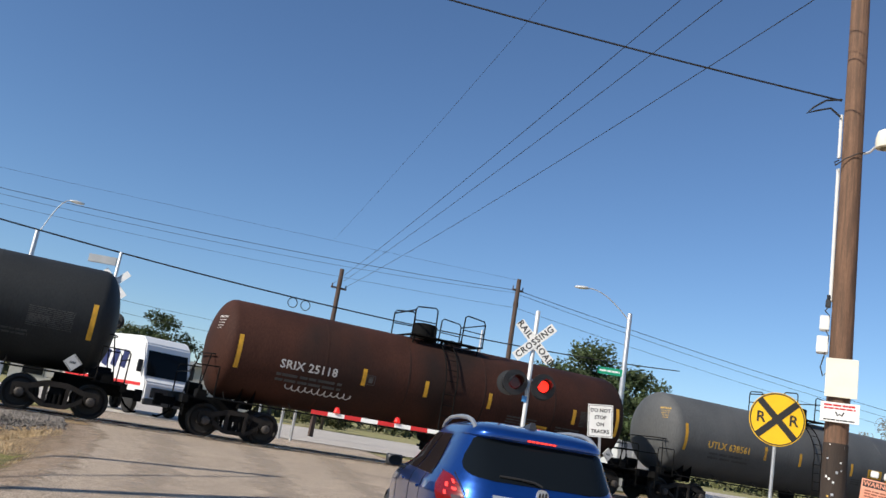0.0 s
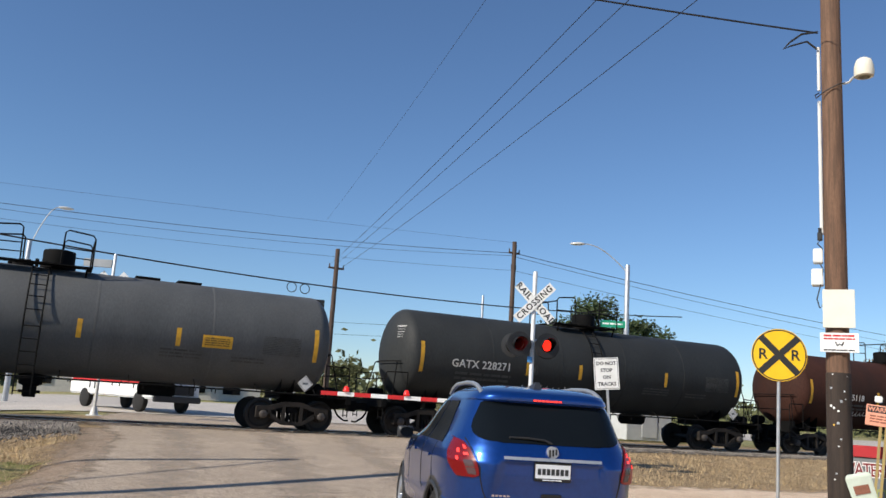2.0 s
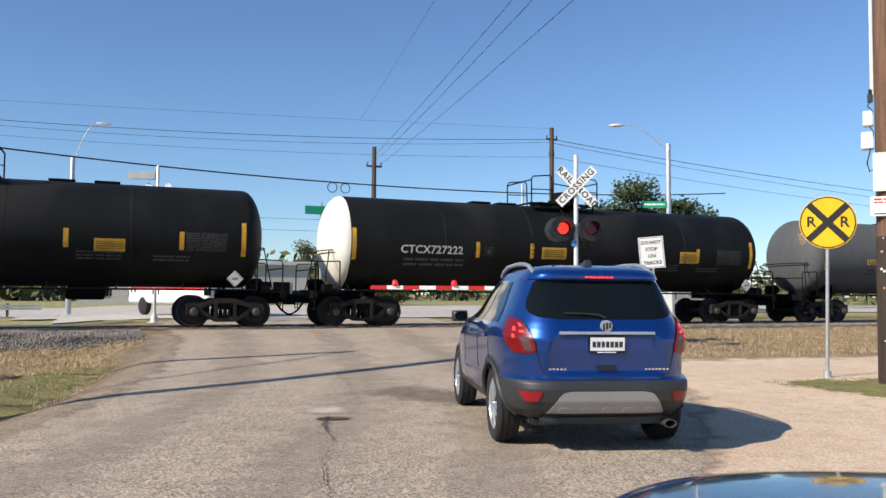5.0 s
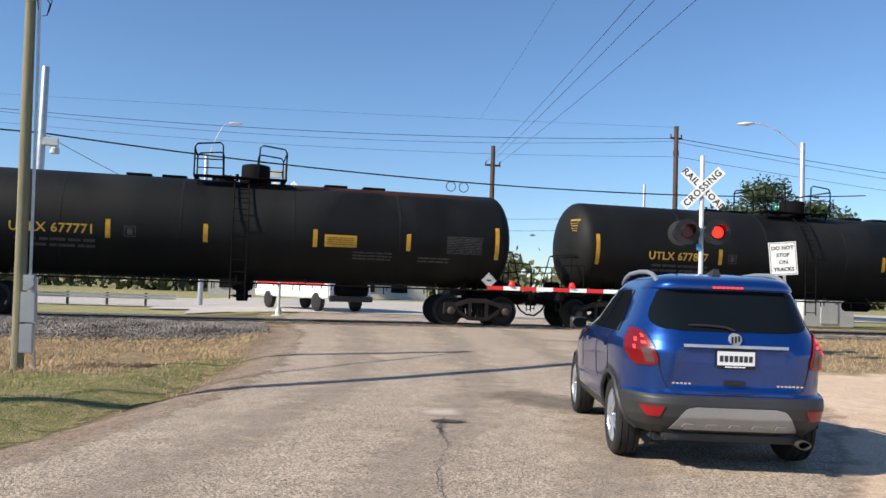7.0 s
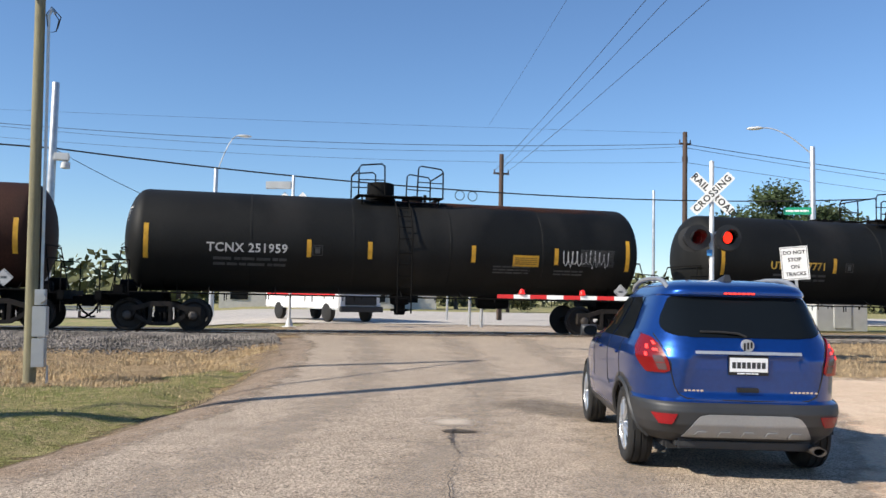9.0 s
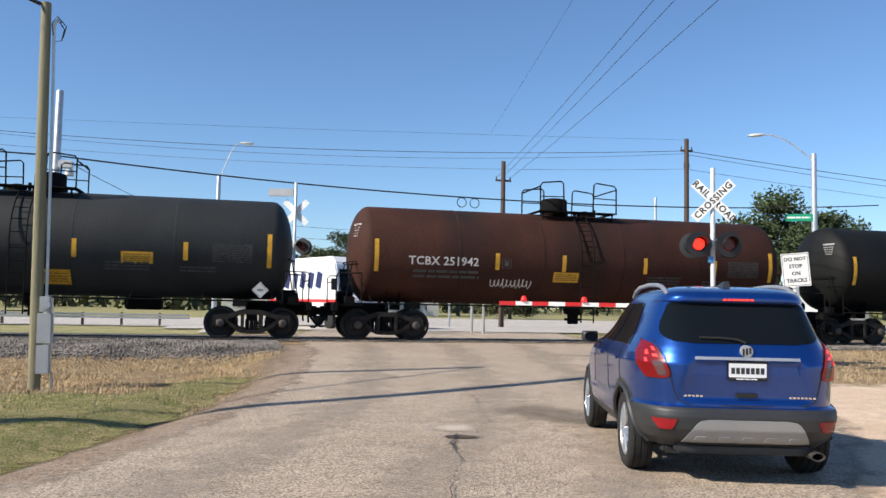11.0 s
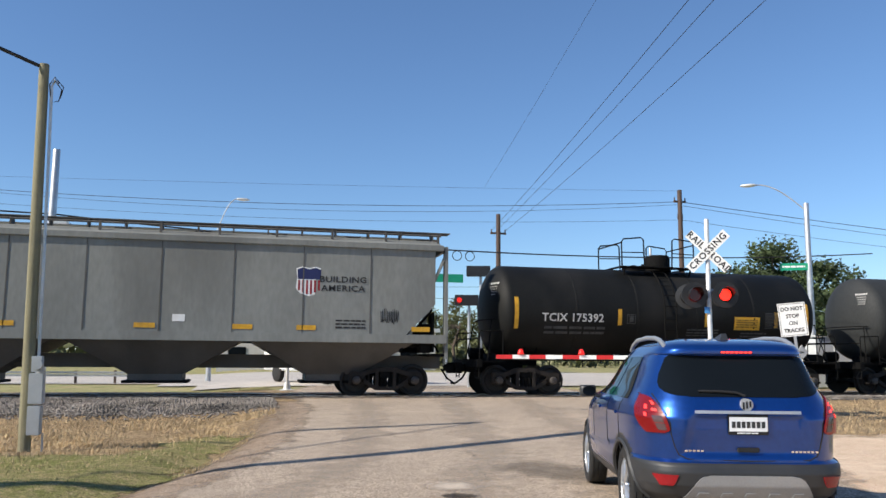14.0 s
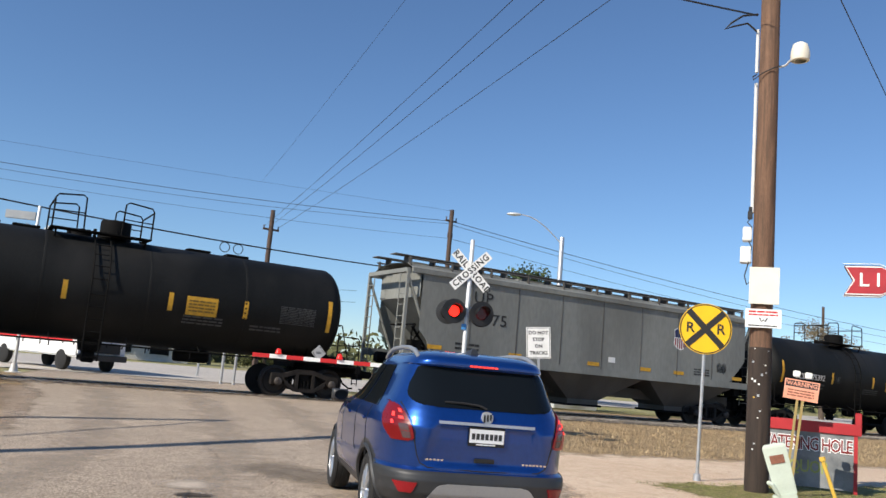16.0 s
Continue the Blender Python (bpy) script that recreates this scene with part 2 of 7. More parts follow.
YPAINT = surf("yellow guard paint", (0.68, 0.42, 0.06), 0.6, var=0.15)
PLASTIC = surf("pale green plastic cabinet", (0.50, 0.56, 0.47), 0.6, var=0.08, scale=5, stain=(0.40, 0.43, 0.36))
BOXGREY = surf("grey utility box", (0.42, 0.43, 0.43), 0.5, 0.2, var=0.08)
BOXWHITE = surf("white utility box", (0.68, 0.68, 0.65), 0.55, var=0.08)
CREAM = surf("cream board", (0.74, 0.70, 0.58), 0.7, var=0.05, scale=4)
CABLE = surf("black cable", (0.015, 0.015, 0.016), 0.6)
BANNER = surf("faded banner vinyl", (0.17, 0.18, 0.185), 0.6, var=0.3, scale=3, stain=(0.36, 0.36, 0.35), stain_amt=0.7)
BANTEXT = surf("dark red banner letters", (0.20, 0.02, 0.02), 0.6)
BANEDGE = surf("white letter outline", (0.75, 0.75, 0.74), 0.6)
BANGREEN = surf("olive banner letters", (0.30, 0.33, 0.10), 0.6)
REDFRAME = surf("red frame paint", (0.40, 0.02, 0.025), 0.5, var=0.15)
CARBLUE = surf("metallic blue car paint", (0.002, 0.046, 0.235), 0.32, 0.68, var=0.06, scale=30, fine=400, bump=0, coat=1.0, rough_var=0.03)
CARGREY = surf("dark grey bumper plastic", (0.028, 0.029, 0.031), 0.5, var=0.08, scale=10, fine=300, bump=0.1, depth=0.001)
SILVER = surf("silver plastic", (0.36, 0.37, 0.38), 0.42, 0.5, var=0.05)
CHROME = surf("chrome", (0.75, 0.76, 0.78), 0.12, 1.0, var=0.02, bump=0, rough_var=0.02)
CARGLASS = glass_mat("dark tinted glass", (0.006, 0.008, 0.010))
TYRE = surf("tyre rubber", (0.014, 0.0135, 0.013), 0.85, var=0.2, scale=8)
RIM = surf("alloy rim", (0.55, 0.56, 0.57), 0.3, 0.8, var=0.05)
TAILRED = glow("lit red tail lamp", (1.0, 0.003, 0.004), 0.08, (0.10, 0.001, 0.002))
TAILHOT = glow("bright lamp core", (1.0, 0.05, 0.035), 1.3, (0.6, 0.03, 0.03))
TAILDARK = surf("smoked lamp plastic", (0.085, 0.05, 0.052), 0.2, var=0.1, bump=0)
REFLRED = surf("red reflector", (0.26, 0.008, 0.012), 0.25, var=0.08)
PLATE = surf("white number plate", (0.74, 0.75, 0.76), 0.4)
INSIDE = surf("dark interior", (0.012, 0.012, 0.013), 0.9)
HOODP = surf("dark green bonnet paint", (0.020, 0.023, 0.017), 0.25, 0.2, var=0.05, coat=1.0, bump=0, spec=0.6, rough_var=0.02)
VANWHITE = surf("white van paint", (0.80, 0.80, 0.79), 0.35, var=0.03, coat=0.4)
BLUEDARK = surf("dark blue sign paint", (0.012, 0.018, 0.09), 0.5)
LEAF = surf("dark tree leaves", (0.045, 0.068, 0.022), 0.8, var=0.5, scale=0.6, fine=8, bump=0)
LEAFB = surf("olive tree leaves", (0.085, 0.090, 0.030), 0.8, var=0.5, scale=0.6, fine=8, bump=0)
LEAFDRY = surf("bare brown twigs", (0.19, 0.15, 0.09), 0.9, var=0.4, scale=0.6, bump=0)
BARK = surf("tree bark", (0.10, 0.075, 0.055), 0.95, var=0.3, stretch=(4, 4, 0.6))
FARWALL = surf("far pale wall", (0.55, 0.52, 0.47), 0.8, var=0.08)
BUILDING = surf("grey bungalow steel", (0.60, 0.61, 0.60), 0.5, 0.2, var=0.06)


# ---- mesh helpers ----
def box(bm, x0, x1, y0, y1, z0, z1, m=None):
    vs = [bm.verts.new((x, y, z)) for x in (x0, x1) for y in (y0, y1) for z in (z0, z1)]
    if m is not None:
        for v in vs:
            v.co = m @ v.co
    for q in ((0, 1, 3, 2), (4, 6, 7, 5), (0, 4, 5, 1), (2, 3, 7, 6), (0, 2, 6, 4), (1, 5, 7, 3)):
        bm.faces.new([vs[i] for i in q])


def ring(bm, c, u, v, ru, rv, seg):
    return [bm.verts.new(c + u * (ru * math.cos(2 * math.pi * i / seg)) + v * (rv * math.sin(2 * math.pi * i / seg))) for i in range(seg)]


def skin(bm, rings, caps=True, closed=True):
    for a, b in zip(rings, rings[1:]):
        k = len(a)
        for i in range(k if closed else k - 1):
            j = (i + 1) % k
            bm.faces.new((a[i], a[j], b[j], b[i]))
    if caps and closed:
        bm.faces.new(list(reversed(rings[0])))
        bm.faces.new(rings[-1])


def tube(bm, p, q, r, seg=8, r2=None):
    p, q = Vector(p), Vector(q)
    d = (q - p).normalized()
    u = d.orthogonal().normalized()
    v = d.cross(u)
    skin(bm, [ring(bm, p, u, v, r, r, seg), ring(bm, q, u, v, r2 or r, r2 or r, seg)])


def pipe(bm, pts, r, seg=6):
    """One bent pipe through points."""
    pts = [Vector(p) for p in pts]
    rings, u = [], None
    for i, p in enumerate(pts):
        d = (pts[min(i + 1, len(pts) - 1)] - pts[max(i - 1, 0)]).normalized()
        u = d.orthogonal().normalized() if u is None else (u - d * u.dot(d)).normalized()
        rings.append(ring(bm, p, u, d.cross(u), r, r, seg))
    skin(bm, rings)


def lathe(bm, axis, prof, seg=24, at=(0, 0, 0), caps=False):
    """Profile of (along, radius) about the axis x, y or z through at."""
    at = Vector(at)
    d, u, v = {"x": ((1, 0, 0), (0, 1, 0), (0, 0, 1)), "y": ((0, 1, 0), (0, 0, 1), (1, 0, 0)), "z": ((0, 0, 1), (1, 0, 0), (0, 1, 0))}[axis]
    d, u, v = Vector(d), Vector(u), Vector(v)
    skin(bm, [ring(bm, at + d * a, u, v, r, r, seg) for a, r in prof], caps=caps)


def mesh_of(name, bm, mat, smooth=None, bevel=0.0):
    if bevel:
        bmesh.ops.bevel(bm, geom=bm.edges[:], offset=bevel, segments=2, affect="EDGES", clamp_overlap=True)
    bmesh.ops.recalc_face_normals(bm, faces=bm.faces[:])
    me = bpy.data.meshes.new(name)
    bm.to_mesh(me)
    bm.free()
    me.materials.append(mat)
    if smooth:
        me.shade_smooth()
        me.set_sharp_from_angle(angle=radians(smooth))
    return me


def part(name, bm, mat, parent=None, label="", smooth=None, bevel=0.0, at=None):
    me = bm if isinstance(bm, bpy.types.Mesh) else mesh_of(name, bm, mat, smooth, bevel)
    ob = new(name, me)
    if parent is not None:
        ob.parent = parent
    if at is not None:
        ob.matrix_basis = at
    if label:
        tagged(ob, label)
    return ob


def thing(name, m, label, category, group="", kind=""):
    ob = new(name)
    ob.empty_display_size = 0.2
    ob.matrix_basis = m
    return tagged(ob, label, category, group, kind)


def solid(name, bm, mat, label, category, m=None, group="", kind="", smooth=None, bevel=0.0):
    return tagged(part(name, bm, mat, None, "", smooth, bevel, m), label, category, group, kind)


def letters(text, size, mat, depth=0.004, spacing=1.0, bold=0.0):
    """A mesh of built-in letters in the xz plane, facing -y, centred."""
    cu = bpy.data.curves.new("letters", "FONT")
    cu.body, cu.size, cu.align_x, cu.align_y, cu.extrude, cu.space_character, cu.offset = text, size, "CENTER", "CENTER", depth, spacing, bold
    cu.resolution_u = 2
    ob = bpy.data.objects.new("letters", cu)
    me = bpy.data.meshes.new_from_object(ob)
    bpy.data.objects.remove(ob)
    bpy.data.curves.remove(cu)
    me.transform(Matrix.Rotation(radians(90), 4, "X"))
    me.materials.clear()
    me.materials.append(mat)
    return me


def bars(bm, x0, x1, z0, z1, rows, y=0.0, d=0.003, seed=1):
    """Unreadable small print as rows of broken bars."""
    rnd = random.Random(seed)
    h = (z1 - z0) / rows
    for k in range(rows):
        x = x0
        while x < x1 - 0.02:
            w = min(x1 - x, rnd.uniform(0.08, 0.3) * (x1 - x0))
            box(bm, x, x + w * 0.86, y - d, y, z0 + h * (k + 0.25), z0 + h * (k + 0.75))
            x += w


def smooth01(a, b, x):
    t = min(1.0, max(0.0, (x - a) / (b - a)))
    return t * t * (3 - 2 * t)


TRACK_Y, RAIL_Z = 25.8, 0.38


def left_edge(y):
    """The left edge of the road."""
    return float(np.interp(y, [-40, 0, 8.3, 12.0, 16.0, 19.4, 30, 60], [-18, -4.4, -1.15, 0.12, 0.95, 1.5, 1.6, 8]))


def height(x, y):
    """The lie of the land: flat near by, rising to the crossing, with a shallow ditch on the left and low banks of ballast."""
    off = smooth01(left_edge(y) - 0.5, left_edge(y) - 2.3, x)
    h = 0.30 * ((1 - off) * smooth01(12.0, 22.5, y) + off * smooth01(19.0, 24.2, y))
    h -= 0.10 * off * smooth01(13.0, 16.0, y) * (1 - smooth01(18.0, 20.5, y))
    h -= 0.10 * smooth01(15.5, 18.0, x) * smooth01(13, 17, y) * (1 - smooth01(19.5, 22.5, y))
    h -= 0.25 * smooth01(29.5, 33.0, y) * smooth01(2.0, -3.0, x)
    edge_ditch = math.exp(-((x - left_edge(y) + 0.95) / 0.42) ** 2) * smooth01(5.0, 8.0, y) * (1 - smooth01(16.0, 19.0, y))
    h -= 0.15 * edge_ditch
    h += 0.025 * noise.noise((x * 0.5, y * 0.5, 0.0)) * (0.3 + 0.7 * off)
    near_left = off * smooth01(4.0, 9.0, y) * (1 - smooth01(19.0, 22.0, y)) * smooth01(-25.0, -15.0, x)
    h += near_left * (0.07 * noise.noise((x * 0.35, y * 1.1, 3.0)) + 0.035 * noise.noise((x * 1.3, y * 1.7, 7.0)))
    return h


def drape(name, mat, xs, ys, edge, lift, label, category, kind="structure"):
    """A sheet over the land, a little larger than its surface; edge(x, y) tells how far inside its border a place lies, in metres."""
    idx, verts, faces, far = {}, [], [], []
    inside = {}
    for i, x in enumerate(xs):
        for j, y in enumerate(ys):
            inside[i, j] = edge(x, y)

    def vid(i, j):
        if (i, j) not in idx:
            idx[i, j] = len(verts)
            verts.append((xs[i], ys[j], height(xs[i], ys[j]) + lift))
            far.append(inside[i, j])
        return idx[i, j]
    for i in range(len(xs) - 1):
        for j in range(len(ys) - 1):
            if max(inside[i, j], inside[i + 1, j], inside[i, j + 1], inside[i + 1, j + 1]) > -0.75:
                faces.append((vid(i, j), vid(i + 1, j), vid(i + 1, j + 1), vid(i, j + 1)))
    me = bpy.data.meshes.new(name)
    me.from_pydata(verts, [], faces)
    me.attributes.new("edge", "FLOAT", "POINT").data.foreach_set("value", far)
    me.materials.append(mat)
    me.shade_smooth()
    return tagged(new(name, me), label, category, kind=kind)


def spread(lo, hi, near0, near1, fine, coarse):
    """Grid lines, fine between near0 and near1 and ever coarser outside."""
    out, x = list(np.arange(near0, near1 + 1e-6, fine)), near1
    step = fine
    while x < hi:
        step = min(step * 1.5, coarse)
        x += step
        out.append(x)
    x, step = near0, fine
    while x > lo:
        step = min(step * 1.5, coarse)
        x -= step
        out.insert(0, x)
    return out


# ---- ground ----
GX = spread(-2600, 2600, -15.0, 24.0, 0.3, 400)
GY = spread(-900, 3000, 4.0, 31.0, 0.3, 400)


def right_edge(y):
    return float(np.interp(y, [-40, 0, 4.3, 8.7, 12, 16, 20, 23, 30, 60], [-10, 0.9, 3.8, 7.3, 9.1, 10.0, 10.8, 12.0, 12.5, 20]))


def on_road(x, y):
    return min(x - left_edge(y), right_edge(y) - x, 36.5 - y)


def on_green(x, y):
    island = min(x - 9.9, y - 6.6 + 0.05 * (x - 10), 10.2 - y, 40 - x)
    left = min(left_edge(y) - 0.85 - x, max(13.4 - 0.1 * x - y, min(16.6 - y, x - left_edge(y) + 2.2)), y + 6)
    return max(island, left)


def on_dirt(x, y):
    right = min(x - right_edge(y) + 0.8, 14.3 - 0.05 * (x - 10) - y, 60 - x)
    return right


def on_shoulder(x, y):
    return min(x - left_edge(y) + 1.0, left_edge(y) + 0.9 - x, 23.0 - y)


def on_ballast(x, y):
    return min(y - (21.0 if x < 5 else 22.2), 29.2 - y, max(0.9 - x, x - 12.8))


drape("ground", FARGRASS, GX, GY, lambda x, y: 9.0, 0.0, "wide flat dry grassland reaching the horizon", "ground")
drape("dry_grass_ground", DRY, GX, GY, lambda x, y: min(x + 60, 80 - x, y + 30, 31.5 - y), 0.006, "dry straw-coloured roadside ground", "ground")
drape("dirt_apron", DIRT, GX, GY, on_dirt, 0.012, "pale sandy dirt driveway and road shoulder", "dirt")
drape("road_shoulder", SHOULDER, GX, GY, on_shoulder, 0.014, "gravelly brown road shoulder", "dirt")
drape("grass_verge", GREEN, GX, GY, on_green, 0.018, "patchy green grass verge", "grass")
drape("road", ASPHALT, GX, GY, on_road, 0.026, "pale worn asphalt road rising to the level crossing", "road")
FX, FY = spread(-900, 900, -20, 40, 2.0, 100), [35.0 + k for k in range(0, 38)]
drape("far_street", STREET, FX, FY, lambda x, y: min(y - float(np.interp(x, (-3.0, 0.5, 16.0, 22.0), (47.0, 35.6, 35.6, 44.0))), 70 - y), 0.05, "pale concrete street beyond the tracks", "road")
drape("far_verge", GREEN, GX, spread(29, 37, 30, 36.5, 0.4, 0.5), lambda x, y: min(y - 31.6, 35.0 - y, max(min(1.0 - x, x + 9.5), min(-11 - x, x + 40), min(x - 15, 45 - x))), 0.03, "green grass strip between track and street", "grass")
drape("ballast_bed", GRAVEL, GX, GY, on_ballast, 0.022, "grey crushed stone ballast bed", "ballast")


def mark_drape(name, mat, cx, cy, rx, ry, lift, label):
    xs, ys = list(np.arange(cx - rx - 0.6, cx + rx + 0.6, 0.1)), list(np.arange(cy - ry - 0.6, cy + ry + 0.6, 0.1))
    drape(name, mat, xs, ys, lambda x, y: (1 - math.hypot((x - cx) / rx, (y - cy) / ry)) * min(rx, ry), lift, label, "road mark")


mark_drape("oil_stain", STAIN, 4.0, 10.45, 0.50, 0.95, 0.034, "dark oil stain on the asphalt")
mark_drape("road_patch", PATCH, 2.36, 9.40, 0.30, 0.32, 0.034, "pale patch in the worn asphalt")
mark_drape("pothole", HOLE, 2.26, 8.72, 0.24, 0.13, 0.040, "dark broken pothole in the asphalt")
TX, TY = list(np.arange(-6, 12, 0.2)), list(np.arange(-4, 24, 0.4))
for k in (0.40, 0.62, 0.16):
    drape("wheel_track", TRACKS, TX, TY, lambda x, y: 0.22 - abs(x - (left_edge(y) * (1 - k) + (right_edge(y) if y > 9 else right_edge(9) - (9 - y) * 0.5) * k)), 0.030, "pale worn wheel track along the asphalt", "road mark")


def crack(pts, w, seed):
    rnd = random.Random(seed)
    bm = bmesh.new()
    left, right = [], []
    for (x0, y0), (x1, y1) in zip(pts, pts[1:]):
        for k in range(14):
            t = k / 14
            x, y = x0 + (x1 - x0) * t + rnd.uniform(-0.025, 0.025), y0 + (y1 - y0) * t
            h, d = height(x, y) + 0.050, w * rnd.uniform(0.3, 1.1)
            left.append(bm.verts.new((x - d, y, h)))
            right.append(bm.verts.new((x + d, y + rnd.uniform(-0.01, 0.01), h)))
    skin(bm, [left, right], caps=False, closed=False)
    solid("asphalt_crack", bm, CRACK, "thin dark crack in the worn asphalt", "road mark", kind="structure")


crack([(2.3, 8.9), (2.05, 8.2), (1.95, 7.4), (1.6, 6.4), (1.35, 5.2), (1.0, 4.0)], 0.005, 1)
crack([(2.24, 8.8), (2.10, 8.35), (2.02, 7.9)], 0.015, 5)
crack([(2.0, 7.9), (1.4, 7.5), (0.6, 7.7), (-0.3, 7.4)], 0.004, 2)
crack([(3.6, 13.5), (3.4, 12.0), (3.1, 10.8), (2.9, 9.6)], 0.004, 3)


def blades(name, mat, n, pick, hi, seed, label):
    """Thin blades of grass as one mesh."""
    rnd = random.Random(seed)
    verts, faces = [], []
    while len(faces) < n:
        x, y = pick(rnd)
        if x is None:
            continue
        h = rnd.uniform(0.4, 1.0) * hi
        z = height(x, y)
        a, lean = rnd.uniform(0, 6.28), rnd.uniform(0.1, 0.8) * h
        w = rnd.uniform(0.004, 0.009)
        k = len(verts)
        verts += [(x - w * math.sin(a), y + w * math.cos(a), z), (x + w * math.sin(a), y - w * math.cos(a), z), (x + lean * math.cos(a), y + lean * math.sin(a), z + h)]
        faces.append((k, k + 1, k + 2))
    me = bpy.data.meshes.new(name)
    me.from_pydata(verts, [], faces)
    me.materials.append(mat)
    tagged(new(name, me), label, "grass", kind="stuff")


def pick_left(rnd):
    y = rnd.uniform(11.5, 20.2)
    x = rnd.uniform(-11, left_edge(y) - 0.7)
    k = noise.noise((x * 0.8, y * 0.8, 5.0)) + rnd.uniform(-0.3, 0.3)
    return (x, y) if (on_green(x, y) < 0 or rnd.random() < 0.15) and k > -0.12 else (None, None)


def pick_right(rnd):
    x, y = rnd.uniform(9.5, 40), rnd.uniform(13.2, 22.4)
    return (x, y) if x > right_edge(y) + 0.3 and on_dirt(x, y) < -0.1 else (None, None)


def pick_island(rnd):
    x, y = rnd.uniform(9.3, 26), rnd.uniform(5.6, 10.8)
    return (x, y) if on_green(x, y) > -0.15 else (None, None)


def pick_green_left(rnd):
    y = rnd.uniform(6.5, 14.0)
    x = rnd.uniform(-8, left_edge(y) - 0.8)
    return (x, y) if on_green(x, y) > -0.15 else (None, None)


blades("dry_grass", STRAW, 26000, pick_left, 0.10, 1, "tufts of dry straw-coloured grass beside the ballast")
blades("dry_grass", STRAW, 22000, pick_right, 0.11, 2, "dry straw-coloured grass along the tracks")
blades("green_grass", BLADE, 16000, pick_island, 0.06, 3, "short green grass round the pole and sign posts")
blades("green_grass", BLADE, 14000, pick_green_left, 0.05, 4, "short green grass beside the road")


def stones(n, x0, x1, y0, y1, seed):
    rnd = random.Random(seed)
    verts, faces = [], []
    for _ in range(n):
        x, y, s = rnd.uniform(x0, x1), y0 + (y1 - y0) * math.sqrt(rnd.random()), rnd.uniform(0.018, 0.042)
        z, k = height(x, y) + 0.03 + rnd.uniform(0, 0.03), len(verts)
        for dx, dy, dz in ((1, 0, 0), (-1, 0, 0), (0, 1, 0), (0, -1, 0), (0, 0, 1), (0, 0, -1)):
            f = s * rnd.uniform(0.7, 1.3)
            verts.append((x + dx * f + rnd.uniform(-0.3, 0.3) * s, y + dy * f + rnd.uniform(-0.3, 0.3) * s, z + dz * f * 0.8))
        faces += [(k, k + 2, k + 4), (k + 2, k + 1, k + 4), (k + 1, k + 3, k + 4), (k + 3, k, k + 4), (k + 2, k, k + 5), (k + 1, k + 2, k + 5), (k + 3, k + 1, k + 5), (k, k + 3, k + 5)]
    me = bpy.data.meshes.new("ballast_stones")
    me.from_pydata(verts, [], faces)
    me.materials.append(STONE)
    tagged(new("ballast_stones", me), "grey and tan crushed ballast stones beside the rails", "ballast", kind="stuff")


stones(17000, -13, 0.9, 19.9, 24.4, 1)
stones(9000, 12.6, 48, 22.4, 24.4, 2)

# ---- track ----
track = thing("railway_track", pose(0, TRACK_Y, 0), "single railway track with rusty rails on ties", "railway track", kind="structure")
for sy in (-0.755, 0.755):
    bm = bmesh.new()
    box(bm, -400, 500, sy - 0.07, sy + 0.07, RAIL_Z - 0.17, RAIL_Z - 0.15)
    box(bm, -400, 500, sy - 0.010, sy + 0.010, RAIL_Z - 0.15, RAIL_Z - 0.04)
    box(bm, -400, 500, sy - 0.036, sy + 0.036, RAIL_Z - 0.04, RAIL_Z - 0.004)
    r = part("rail", bm, RAIL, track)
    bm = bmesh.new()
    box(bm, -400, 500, sy - 0.03, sy + 0.03, RAIL_Z - 0.004, RAIL_Z)
    part("rail_head", bm, RAILTOP, r, "polished running surface")
bm = bmesh.new()
box(bm, -0.115, 0.115, -1.3, 1.3, -0.15, 0.0)
tie_mesh = mesh_of("tie", bm, TIE, bevel=0.008)
for k in range(120):
    x = -18.0 + 0.52 * k + (0 if k < 36 else 12.5)
    part("tie", tie_mesh, TIE, track, at=pose(x, 0.03 * math.sin(k * 2.1), 0.335 + 0.004 * math.sin(k * 5.3), 0, 0, math.sin(k * 1.7)))
bm = bmesh.new()
for y0, y1 in ((-1.6, -0.83), (-0.64, 0.64), (0.83, 1.6)):
    box(bm, 0.9, 12.2, y0, y1, 0.25, 0.372)
part("crossing_panel", bm, ASPHALT, track, "worn asphalt between the rails", bevel=0.006)


